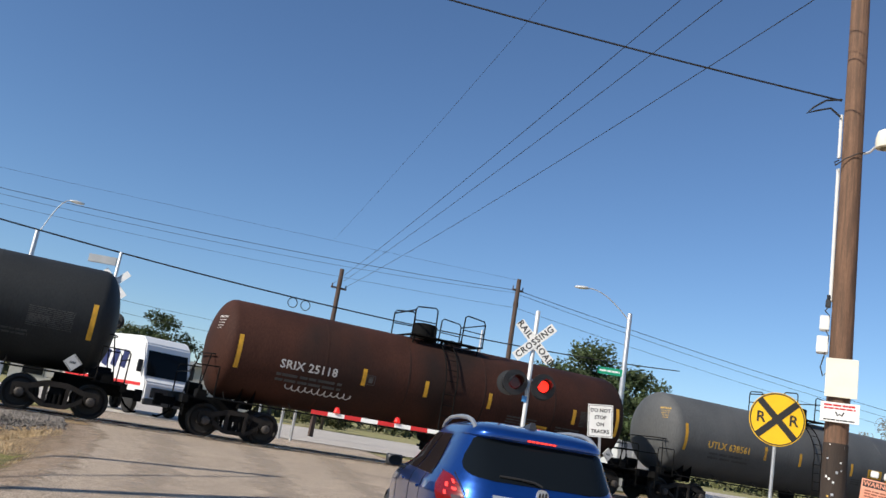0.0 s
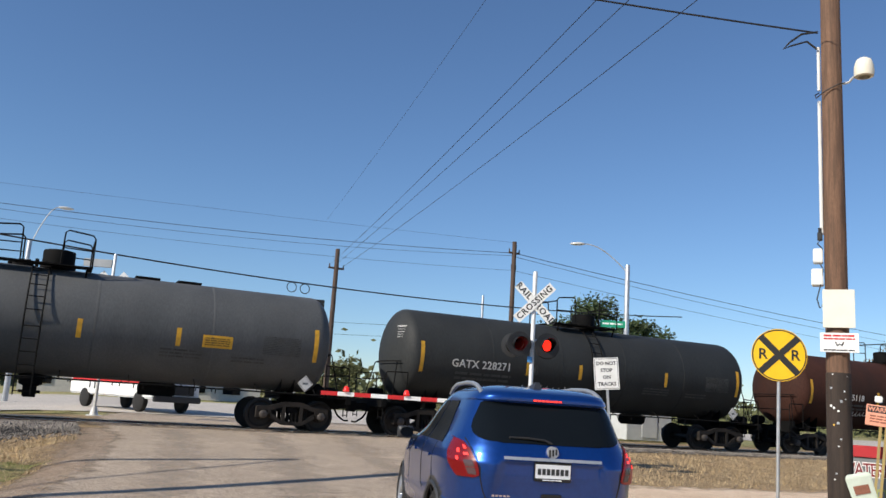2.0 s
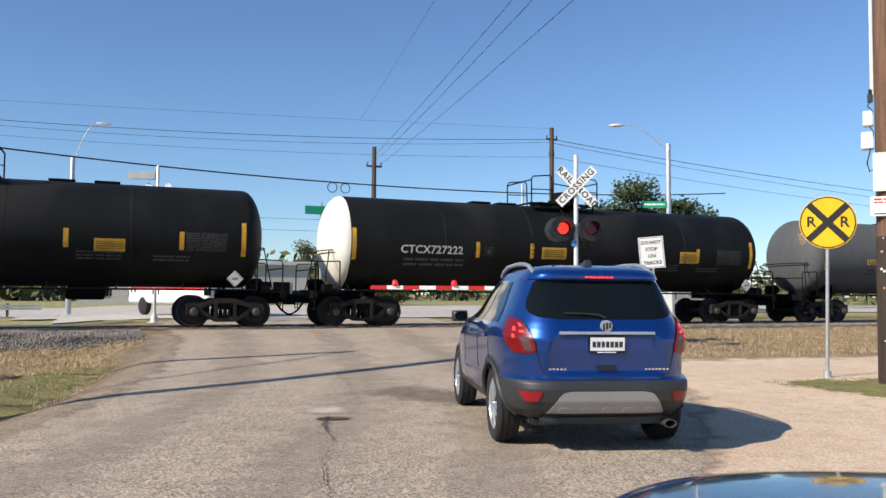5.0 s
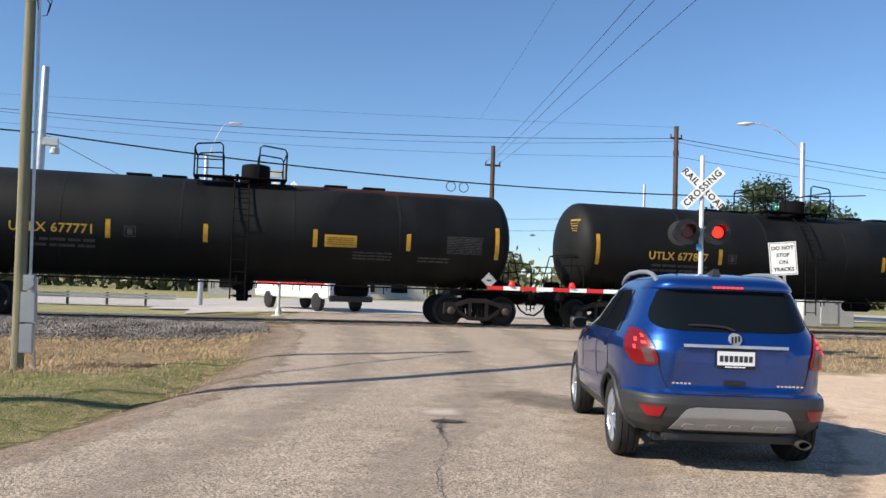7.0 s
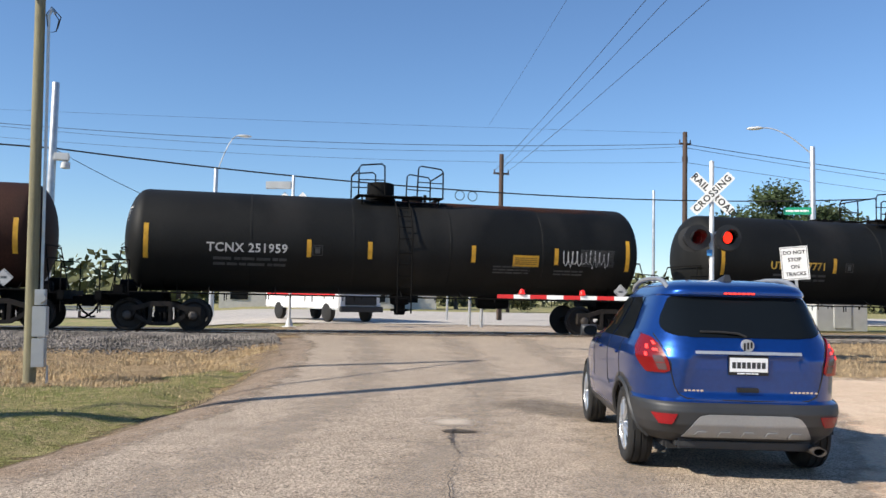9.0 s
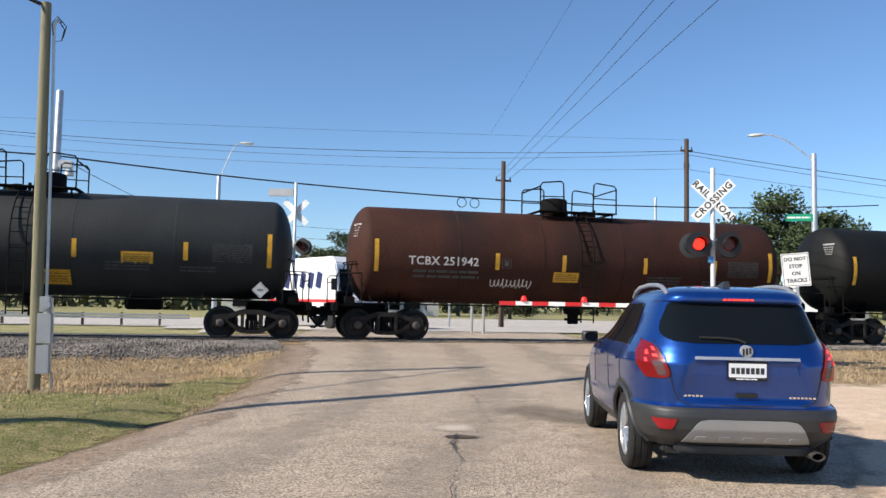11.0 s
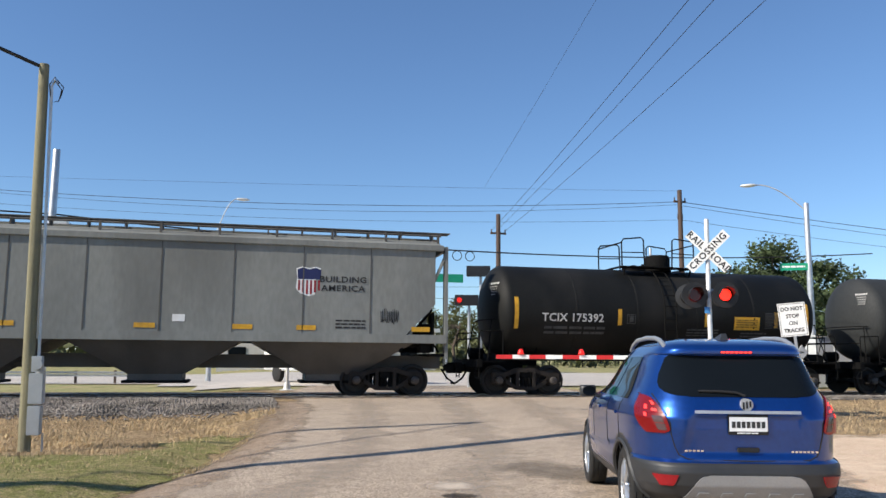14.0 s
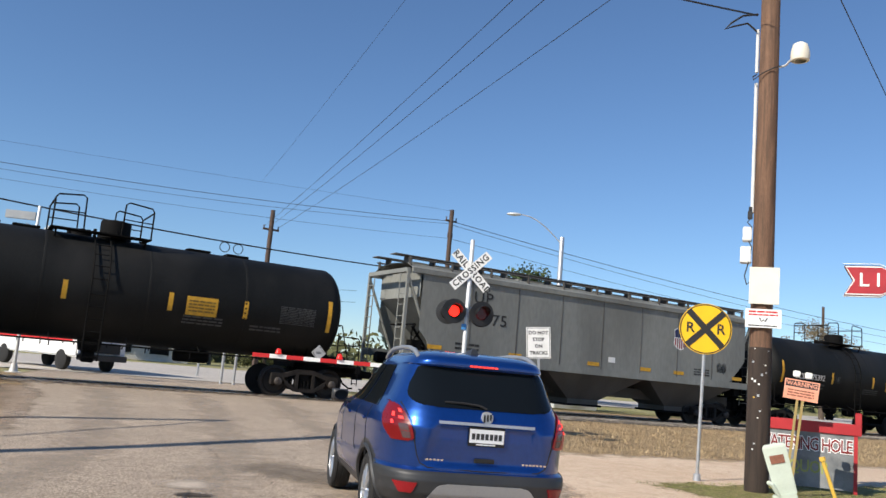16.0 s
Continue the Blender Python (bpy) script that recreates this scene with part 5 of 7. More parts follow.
        part("rear_reflector", body_patch(0.455, 0.54, lambda z: s * a_of_x(lerp(z, [0.455, 0.475, 0.54], [0.60, 0.585, 0.56]), z), lambda z: s * a_of_x(lerp(z, [0.455, 0.54], [0.69, 0.745]), z), 0.008, 5, 8), REFLRED, car, "red bumper reflector")
        bm = bmesh.new()
        pts = [(-0.40, 1.575), (-0.30, 1.615), (-0.18, 1.648), (0.0, 1.668), (0.35, 1.678), (0.8, 1.665), (1.05, 1.62), (1.15, 1.57)]
        pipe(bm, [(s * 0.548, y, z - 0.022) for y, z in pts], 0.021, 8)
        part("roof_rail", bm, SILVER, car, "silver roof rail", smooth=50)
        bm = bmesh.new()
        m = pose(s * 0.985, 1.36, 1.125, 0, 0, s * -8)
        bmesh.ops.create_uvsphere(bm, u_segments=18, v_segments=12, radius=1.0, matrix=m @ Matrix.Diagonal((0.098, 0.060, 0.078, 1)))
        tube(bm, (s * 0.83, 1.36, 1.06), (s * 0.93, 1.33, 1.07), 0.03, 8)
        for v in bm.verts:
            q = m.inverted() @ v.co
            if abs(q.x) < 0.11 and q.z > -0.09:
                q.x = max(-0.082, min(0.082, q.x * 1.15))
                q.z = max(-0.058, min(0.058, q.z * 1.15))
                v.co = m @ q
        mir = part("door_mirror", bm, CARGREY, car, smooth=50)
        bm = bmesh.new()
        bmesh.ops.create_circle(bm, cap_ends=True, segments=20, radius=1.0, matrix=m @ pose(0, -0.0608, 0, 90) @ Matrix.Diagonal((0.072, 0.050, 1, 1)))
        part("mirror_glass", bm, CARGLASS, mir, "mirror glass")
        for y in (0.55, 1.50):
            bm = bmesh.new()
            p = shell(s * a_of_y(y - 0.32, 0.98), 0.98, 0.012)
            box(bm, p.x - 0.012, p.x + 0.012, y - 0.42, y - 0.24, 0.965, 0.99)
            part("door_handle", bm, CARBLUE, car, bevel=0.004)
        for y in (-0.02, 0.60, 1.62):
            bm = bmesh.new()
            pts = [shell(s * a_of_y(y if z < 1.0 else y, z), z, 0.001) for z in np.linspace(0.64, 1.10, 10)]
            pipe(bm, pts, 0.004, 4)
            part("door_seam", bm, INSIDE, car)
    bm = bmesh.new()
    rim = []
    for x, z in ((-0.70, 1.17), (-0.67, 1.10), (-0.632, 1.02), (-0.604, 0.94), (-0.60, 0.86), (-0.575, 0.76), (-0.545, 0.695), (-0.48, 0.665), (0.0, 0.655)):
        rim.append((x, z))
    rim += [(-x, z) for x, z in reversed(rim[:-1])]
    pipe(bm, [shell(a_of_x(x, z), z, 0.001) for x, z in rim], 0.0055, 5)
    part("tailgate_seam", bm, INSIDE, car)
    bl = part("brake_light", body_patch(1.508, 1.526, lambda z: a_of_x(-0.13, z), lambda z: a_of_x(0.13, z), 0.004, 1, 8), TAILRED, car, "lit high brake light")
    for k in range(7):
        x = -0.111 + 0.037 * k
        part("lamp_segment", body_patch(1.510, 1.524, lambda z: a_of_x(x - 0.014, z), lambda z: a_of_x(x + 0.014, z), 0.008, 1, 2, 0.004), TAILHOT, bl)
    part("chrome_strip", body_patch(1.026, 1.050, lambda z: a_of_x(-0.41, z), lambda z: a_of_x(0.41, z), 0.020, 3, 12), GALV, car, "chrome trim strip above the number plate", smooth=40)
    bm = bmesh.new()
    tube(bm, (0, -0.742, 1.096), (0, -0.802, 1.096), 0.050, 24)
    em = part("emblem", bm, GALV, car, "round chrome emblem", smooth=40, at=pose(0, 0.003, 0.0))
    for k in (-1, 0, 1):
        bm = bmesh.new()
        box(bm, k * 0.027 - 0.007, k * 0.027 + 0.007, -0.807, -0.802, 1.068 + 0.01 * k, 1.122 + 0.004 * k)
        part("emblem_bar", bm, INSIDE, em)
    bm = bmesh.new()
    box(bm, -0.158, 0.158, -0.012, 0, -0.08, 0.08)
    fr = part("plate_frame", bm, INSIDE, car, "black number plate frame", at=pose(0, -0.802, 0.94, 2), bevel=0.003)
    bm = bmesh.new()
    box(bm, -0.150, 0.150, -0.016, -0.012, -0.052, 0.060)
    part("number_plate", bm, PLATE, fr, "white number plate")
    for k in range(7):
        bm = bmesh.new()
        x = -0.117 + 0.039 * k
        box(bm, x - 0.0145, x + 0.0145, -0.018, -0.016, -0.024, 0.026)
        part("plate_mark", bm, CARGREY, fr)
    bm = bmesh.new()
    bars(bm, -0.09, 0.09, -0.074, -0.056, 1, y=-0.014)
    part("frame_print", bm, PLATE, fr)
    for x0, w in ((-0.50, 0.15), (0.34, 0.22)):
        bm = bmesh.new()
        k = 0
        while k * 0.032 < w:
            xx = x0 + k * 0.032
            p = shell(a_of_x(xx, 0.728), 0.728)
            box(bm, xx, xx + 0.022, p.y - 0.005, p.y + 0.006, 0.721, 0.735)
            k += 1
        part("badge", bm, CHROME, car, "small chrome badge letters as bars")
    bm = bmesh.new()
    box(bm, -0.085, 0.085, -0.803, -0.77, 0.722, 0.758)
    part("tailgate_latch", bm, INSIDE, car, bevel=0.004)
    def skid(z):
        return lerp(z, [0.35, 0.375, 0.475, 0.52, 0.537, 0.545], [0.505, 0.49, 0.43, 0.395, 0.365, 0.31])
    part("skid_plate", body_patch(0.35, 0.545, lambda z: a_of_x(-skid(z), z), lambda z: a_of_x(skid(z), z), 0.018, 14, 16), SILVER, car, "silver skid plate in the rear bumper", smooth=40)
    for k in range(5):
        x = -0.36 + 0.18 * k
        part("skid_rib", body_patch(0.355, 0.405, lambda z: a_of_x(x - lerp(z, [0.355, 0.405], [0.055, 0.036]), z), lambda z: a_of_x(x + lerp(z, [0.355, 0.405], [0.055, 0.036]), z), 0.030, 3, 4, 0.014), SILVER, car)
    bm = bmesh.new()
    box(bm, -0.55, 0.55, -0.70, -0.5, 0.25, 0.33)
    part("rear_valance", bm, CARGREY, car, "dark lower valance", bevel=0.02)
    bm = bmesh.new()
    lathe(bm, "y", [(-0.80, 0.034), (-0.80, 0.042), (-0.60, 0.042), (-0.5, 0.03), (-0.5, 0.02)], 18, (0, 0, 0))
    lathe(bm, "y", [(-0.80, 0.034), (-0.62, 0.032), (-0.62, 0.002)], 18, (0, 0, 0))
    part("exhaust", bm, HUB, car, "oval dull steel exhaust tip", smooth=40, at=pose(0.56, 0, 0.265) @ Matrix.Diagonal((1.35, 1, 0.85, 1)))
    bm = bmesh.new()
    pipe(bm, [(0.0, -0.765, 1.165), (-0.06, -0.745, 1.190), (-0.20, -0.735, 1.200), (-0.36, -0.725, 1.200)], 0.010, 6)
    part("rear_wiper", bm, INSIDE, car)
    bm = bmesh.new()
    r0 = [bm.verts.new(v) for v in ((-0.045, -0.26, 1.60), (0.045, -0.26, 1.60), (0.045, -0.02, 1.635), (-0.045, -0.02, 1.635))]
    r1 = [bm.verts.new(v) for v in ((-0.020, -0.24, 1.685), (0.020, -0.24, 1.685), (0.010, -0.10, 1.66), (-0.010, -0.10, 1.66))]
    skin(bm, [r0, r1])
    part("antenna_fin", bm, CARGREY, car, smooth=40)
    tyre_bm = bmesh.new()
    lathe(tyre_bm, "x", [(-0.085, 0.225), (-0.105, 0.26), (-0.105, 0.315), (-0.088, 0.336), (-0.064, 0.343), (-0.060, 0.335), (-0.052, 0.335), (-0.048, 0.344), (-0.008, 0.345), (-0.004, 0.336), (0.004, 0.336), (0.008, 0.345), (0.048, 0.344), (0.052, 0.335), (0.060, 0.335), (0.064, 0.343), (0.088, 0.336), (0.105, 0.315), (0.105, 0.26), (0.085, 0.225)], 40)
    tyre = mesh_of("tyre", tyre_bm, TYRE, smooth=40)
    rim_bm = bmesh.new()
    lathe(rim_bm, "x", [(-0.08, 0.228), (-0.09, 0.236), (-0.095, 0.222), (-0.06, 0.20), (0.05, 0.19), (0.05, 0.02)], 36)
    for k in range(10):
        a = 2 * math.pi * k / 10 + (0.12 if k % 2 else -0.12)
        d = Vector((0, math.cos(a), math.sin(a)))
        tube(rim_bm, Vector((-0.088, 0, 0)) + d * 0.04, Vector((-0.080, 0, 0)) + d * 0.222, 0.020, 6, 0.014)
    lathe(rim_bm, "x", [(-0.10, 0.01), (-0.10, 0.045), (-0.08, 0.06), (-0.03, 0.06)], 16)
    rim_me = mesh_of("rim", rim_bm, RIM, smooth=40)
    for s, wy in wheels:
        m = pose(s * 0.752, wy, 0.345, 0, 0, 0 if s < 0 else 180)
        bm = bmesh.new()
        tube(bm, (-0.03, 0, 0), (0.06, 0, 0), 0.22, 20)
        w = part("wheel", bm, INSIDE, car, at=m)
        part("tyre", tyre, TYRE, w)
        part("rim", rim_me, RIM, w, "silver multi-spoke alloy rim")
        bm = bmesh.new()
        pts = []
        for a in np.linspace(-0.1, math.pi + 0.1, 20):
            yy, zz = wy + 0.395 * math.cos(a), 0.345 + 0.395 * math.sin(a)
            pts.append((s * (abs(shell(a_of_y(yy, zz), zz).x) - 0.004), yy, zz))
        pipe(bm, pts, 0.022, 6)
        part("arch_trim", bm, CARGREY, car, smooth=50)
        bm = bmesh.new()
        lathe(bm, "x", [(s * 0.52, 0.02), (s * 0.52, 0.40), (s * 0.84, 0.395)], 28, (0, wy, 0.345))
        bmesh.ops.delete(bm, geom=[f for f in bm.faces if f.calc_center_median().z < 0.36], context="FACES")
        part("wheel_well", bm, INSIDE, car)


car_ahead()


# ---- the bonnet of the car that carries the camera ----
own = thing("parked_car_front", pose(1.52, 0.72, 0, 0, 0, -31), "front corner of a dark car bonnet by the camera", "car")
bm = bmesh.new()
rings = []
for i in range(13):
    a = math.pi / 2 * i / 12
    rings.append([bm.verts.new((0.92 * math.cos(a) ** 0.35 * math.copysign(abs(math.cos(b)) ** 0.7, math.cos(b)), 0.88 * math.cos(a) ** 0.35 * math.copysign(abs(math.sin(b)) ** 0.7, math.sin(b)), 0.895 + 0.075 * math.sin(a))) for b in np.linspace(0, 2 * math.pi, 41)[:-1]])
skin(bm, rings[:-1])
part("bonnet", bm, HOODP, own, smooth=40)
bm = bmesh.new()
box(bm, -0.73, 0.73, -0.68, 0.68, 0.32, 0.91)
part("front_body", bm, HOODP, own, bevel=0.06, smooth=40)
for sx in (-0.68, 0.68):
    bm = bmesh.new()
    lathe(bm, "x", [(-0.1, 0.05), (-0.1, 0.30), (-0.07, 0.33), (0.07, 0.33), (0.1, 0.30), (0.1, 0.05)], 28, (sx, 0.0, 0.33), caps=True)
    part("tyre", bm, TYRE, own, smooth=40)


# ---- the level crossing ----
def crossbuck(parent, z, front=True):
    for k, ang in enumerate((45, -45)):
        bm = bmesh.new()
        box(bm, -0.61, 0.61, -0.003, 0.003, -0.115, 0.115)
        y = -0.075 - 0.010 * k
        m = pose(0, y, z, 0, ang, 0)
        bl = part("crossbuck_blade", bm, WHITE, parent, "white crossbuck blade with black letters", at=m)
        if front:
            texts = (("RAIL", -0.38), ("ROAD", 0.38)) if k == 0 else (("CROSSING", 0.0),)
            for tx, off in texts:
                part("lettering", letters(tx, 0.215, INK, 0.002, 1.12, 0.004), INK, bl, at=pose(off, -0.006, 0))


def ease_rows(m, turns, start_on):
    """Rows that swing a lamp disc round its upright axis: its lit face forward while on."""
    rows, ang = [(0.0, m @ pose(0, 0, 0, 0, 0, 0 if start_on else 180))], 0 if start_on else 180
    for t in turns:
        if t < 0.1 or t > 15.8:
            continue
        for k in range(4):
            rows.append((t + k / 30, m @ pose(0, 0, 0, 0, 0, ang + 60 * k)))
        ang += 180
    rows.append((16.0, m @ pose(0, 0, 0, 0, 0, ang)))
    return rows


flash_parts = []
lens_bm = bmesh.new()
for y, r in ((-0.012, 0.135),):
    a = ring(lens_bm, Vector((0, -0.012, 0)), Vector((1, 0, 0)), Vector((0, 0, 1)), 0.135, 0.135, 28)
    b = ring(lens_bm, Vector((0, 0.012, 0)), Vector((1, 0, 0)), Vector((0, 0, 1)), 0.135, 0.135, 28)
    skin(lens_bm, [a, b])
LENS = mesh_of("lamp_disc", lens_bm, LENSON)
LENS.materials.append(LENSOFF)
for p in LENS.polygons:
    p.material_index = 0 if p.center.y < -0.011 else 1


def flasher(parent, x, y, z, yaw, right):
    """A round flashing lamp: black target, hood, housing and a disc that swings to show its lit face."""
    m = pose(x, y, z, 0, 0, yaw)
    bm = bmesh.new()
    lathe(bm, "y", [(0.14, 0.05), (0.13, 0.15), (0.0, 0.19), (-0.01, 0.30), (-0.02, 0.30), (-0.02, 0.165), (0.10, 0.155)], 32)
    house = part("flasher", bm, BLACKP, parent, "black round flasher with hood", smooth=40, at=m)
    bm = bmesh.new()
    hood = []
    for yy in (-0.02, -0.28):
        hood.append([bm.verts.new((0.168 * math.cos(a), yy, 0.168 * math.sin(a))) for a in np.linspace(-0.35 if yy > -0.1 else 0.25, math.pi + (0.35 if yy > -0.1 else -0.25), 20)])
    skin(bm, hood, caps=False, closed=False)
    part("hood", bm, BLACKP, house)
    disc = part("lamp_disc", LENS, LENSON, house, "red flashing lamp", at=pose(0, -0.0, 0))
    if right is not None:
        flash_parts.append((disc, right))
    else:
        disc.matrix_basis = pose(0, 0, 0, 0, 0, 180)


def flashing():
    on_r = [0.75 + 1.17 * k for k in range(14)]
    turns = sorted([0.12] + on_r + [t + 0.585 for t in on_r])
    for disc, right in flash_parts:
        walk(disc, ease_rows(Matrix(), turns, right))


def crossing_signal(x, y, rz, with_gate, label, flash, top=4.81):
    g = height(x, y)
    sig = thing("crossing_signal", pose(x, y, g, 0, 0, rz), label, "railway signal", "level crossing signals")
    bm = bmesh.new()
    lathe(bm, "z", [(0, 0.055), (top - g - 0.02, 0.055), (top - g, 0.04), (top - g + 0.005, 0.002)], 18)
    part("mast", bm, ALU, sig, "pale aluminium mast", smooth=40)
    bm = bmesh.new()
    lathe(bm, "z", [(0, 0.26), (0.03, 0.26), (0.05, 0.14), (0.30, 0.09), (0.32, 0.06)], 18)
    part("mast_base", bm, ALU, sig, smooth=40)
    up = 0.55 if top > 5 else 0.0
    crossbuck(sig, (4.85 if up else 4.03) - g, True)
    zl = 3.0 + up - g
    bm = bmesh.new()
    pipe(bm, [(-0.40, 0.06, zl + 0.12), (0.40, 0.06, zl + 0.12)], 0.03, 8)
    pipe(bm, [(0, 0.06, zl + 0.18), (0, 0.06, zl - 0.30)], 0.04, 8)
    part("crossarm", bm, ALU, sig, smooth=40)
    for s in (-1, 1):
        flasher(sig, s * 0.34, -0.14, zl, 6, (s > 0) if flash else None)
        flasher(sig, s * 0.42, 0.32, zl, 170, None if flash else s < 0)
    bm = bmesh.new()
    box(bm, -0.12, 0.0, -0.075, -0.065, zl - 0.42, zl - 0.28)
    part("notice_plate", bm, surf("blue notice", (0.05, 0.22, 0.5), 0.4), sig, "small blue notice plate")
    if not flash:
        bm = bmesh.new()
        box(bm, 0.08, 1.05, -0.05, 0.05, top - g - 0.52, top - g - 0.24)
        part("sign_back", bm, BOXGREY, sig, "plain grey back of a sign panel", bevel=0.01)
    if with_gate:
        bm = bmesh.new()
        box(bm, -0.25, 0.25, 0.10, 0.55, 0.7, 1.45)
        mech = part("gate_mechanism", bm, BOXGREY, sig, "grey gate mechanism box", bevel=0.03)
        bm = bmesh.new()
        for xx in (0.5, 0.85):
            box(bm, xx - 0.12, xx + 0.12, 0.2, 0.45, 1.15, 1.5)
        part("counterweight", bm, BOXGREY, mech, bevel=0.02)
        n, z = 12, 1.55 - g
        for k in range(n):
            bm = bmesh.new()
            x0 = -0.2 - k * 0.40
            box(bm, x0 - 0.40, x0, 0.28, 0.31, z - 0.048, z + 0.048)
            part("arm_stripe", bm, REDTAPE if k % 2 else WHITE, sig, "red arm stripe" if k % 2 else "white arm stripe")
        for k in range(3):
            xx = -1.5 - 1.45 * k
            bm = bmesh.new()
            lathe(bm, "z", [(0, 0.07), (0.02, 0.085), (0.04, 0.07), (0.10, 0.06), (0.13, 0.03), (0.135, 0.004)], 14, (xx, 0.29, z + 0.056))
            part("arm_lamp", bm, LAMPRED, sig, "lit red gate arm lamp", smooth=40)
    return sig


crossing_signal(10.53, 17.16, -22, True, "level crossing signal with crossbuck, red flashers and lowered striped gate arm", True)
crossing_signal(1.65, 31.2, 160, False, "far level crossing signal with crossbuck seen from behind", False, 5.98)

# far traffic signals on thin posts
for x, y, z, red in ((9.5, 33.0, 5.15, False), (9.1, 33.4, 3.95, True)):
    ts = thing("traffic_signal", pose(x, y, height(x, y), 0, 0, -16), "black box traffic signal on a thin grey post", "traffic signal", "traffic signals beyond the track")
    h = z - height(x, y)
    bm = bmesh.new()
    box(bm, -0.50, 0.50, -0.12, 0.12, h - 0.22, h + 0.22)
    part("signal_box", bm, BLACKP, ts, bevel=0.02)
    bm = bmesh.new()
    tube(bm, (0.1, 0.16, 0), (0.1, 0.16, h + 0.2), 0.06, 10)
    part("post", bm, GALV, ts)
    if red:
        bm = bmesh.new()
        tube(bm, (-0.3, -0.12, h), (-0.3, -0.14, h), 0.11, 18)
        part("lamp", bm, LAMPRED, ts, "lit red lamp")

# ---- road signs ----
g = height(12.15, 16.35)
dns = thing("no_stopping_sign", pose(12.33, 16.27, g, 0, -5, -24), "white rectangular sign on a leaning metal post", "road sign")
bm = bmesh.new()
box(bm, -0.30, 0.30, -0.004, 0.0, 2.06 - g, 2.82 - g)
pl = part("sign_plate", bm, WHITE, dns)
bm = bmesh.new()
for a in ((-0.28, 0.28, 2.79, 2.80), (-0.28, 0.28, 2.08, 2.09), (-0.28, -0.27, 2.09, 2.79), (0.27, 0.28, 2.09, 2.79)):
    box(bm, a[0], a[1], -0.007, -0.004, a[2] - g, a[3] - g)
part("sign_border", bm, INK, pl)
for k, tx in enumerate(("DO NOT", "STOP", "ON", "TRACKS")):
    part("lettering", letters(tx, 0.120, INK, 0.002, 1.0, 0.003), INK, pl, at=pose(0, -0.007, 2.68 - 0.163 * k - g))
bm = bmesh.new()
box(bm, -0.03, 0.03, 0.0, 0.03, -0.1, 2.75 - g)
part("post", bm, GALV, dns, bevel=0.006)

rxr = thing("advance_warning_sign", pose(11.49, 10.58, 0, 0, 1.0, -40), "round yellow railway warning sign with black cross on a metal post", "road sign")
bm = bmesh.new()
tube(bm, (0, -0.006, 2.68), (0, 0.0, 2.68), 0.457, 48)
disc = part("sign_plate", bm, SIGNYEL, rxr)
bm = bmesh.new()
skin(bm, [ring(bm, Vector((0, -0.009, 2.68)), Vector((1, 0, 0)), Vector((0, 0, 1)), 0.445, 0.445, 48), ring(bm, Vector((0, -0.009, 2.68)), Vector((1, 0, 0)), Vector((0, 0, 1)), 0.425, 0.425, 48)], caps=False)
part("sign_border", bm, INK, disc)
for a in (45, -45):
    bm = bmesh.new()
    box(bm, -0.43, 0.43, -0.011 - 0.001 * (a > 0), -0.007, -0.055, 0.055)
    part("cross_bar", bm, INK, disc, at=pose(0, 0, 2.68, 0, a, 0))
for s in (-1, 1):
    part("lettering", letters("R", 0.26, INK, 0.002, 1.0, 0.004), INK, disc, at=pose(s * 0.265, -0.009, 2.68))
bm = bmesh.new()
tube(bm, (0, 0.035, 0.0), (0, 0.035, 2.95), 0.03, 12)
part("post", bm, GALV, rxr, smooth=40)
bm = bmesh.new()
lathe(bm, "z", [(0, 0.07), (0.12, 0.06), (0.14, 0.035)], 14, (0, 0.035, 0))
part("post_sleeve", bm, GALV, rxr, smooth=40)


# ---- poles, lamps and cables ----
def pole(x, y, h, r, mat, label, lean=(0, 0), name="utility_pole", category="utility pole", group="", bend=0.0):
    g = height(x, y)
    p = thing(name, pose(x, y, g, lean[0], lean[1], 0), label, category, group)
    bm = bmesh.new()
    lathe(bm, "z", [(-0.1, r), (0.5, r), (h * 0.5, r * 0.92), (h - g - 0.02, r * 0.82), (h - g, r * 0.76), (h - g + 0.004, 0.002)], 20)
    part("pole_shaft", bm, mat, p, smooth=40)
    return p


rp = pole(11.55, 9.38, 10.6, 0.185, WOODPOLE, "brown weathered wooden utility pole with boxes and notices", (0, 0.2))
to_eye = pose(0, 0, 0, 0, 0, -51)
bm = bmesh.new()
lathe(bm, "z", [(0.0, 0.192), (1.2, 0.190), (2.35, 0.187), (2.36, 0.178)], 24)
part("creosoted_butt", bm, WOODTAR, rp, "dark creosoted lower length of the pole", smooth=40)
for z, w, h, mt, nm, d in ((3.38, 0.47, 0.62, CREAM, "board", 0.205), (2.83, 0.56, 0.31, WHITE, "notice", 0.215)):
    bm = bmesh.new()
    box(bm, -w / 2, w / 2, -d - 0.02, -d, z - h / 2, z + h / 2)
    b = part(nm, bm, mt, rp, "cream blank board" if nm == "board" else "white notice with red and black print", at=to_eye @ pose(0.03, 0, 0), bevel=0.004)
    if nm == "notice":
        for k, (zz, mt2, hh) in enumerate(((2.94, REDTAPE, 0.03), (2.89, REDTAPE, 0.025), (2.71, INK, 0.02))):
            bm = bmesh.new()
            bars(bm, -0.23, 0.23, zz - hh, zz + hh, 1, y=-d - 0.021, seed=k + 2)
            part("notice_print", bm, mt2, b)
        bm = bmesh.new()
        pipe(bm, [(-0.06, -d - 0.022, 2.84), (-0.03, -d - 0.022, 2.78), (0.0, -d - 0.022, 2.81), (0.03, -d - 0.022, 2.78), (0.06, -d - 0.022, 2.84)], 0.012, 5)
        part("notice_print", bm, INK, b)
bm = bmesh.new()
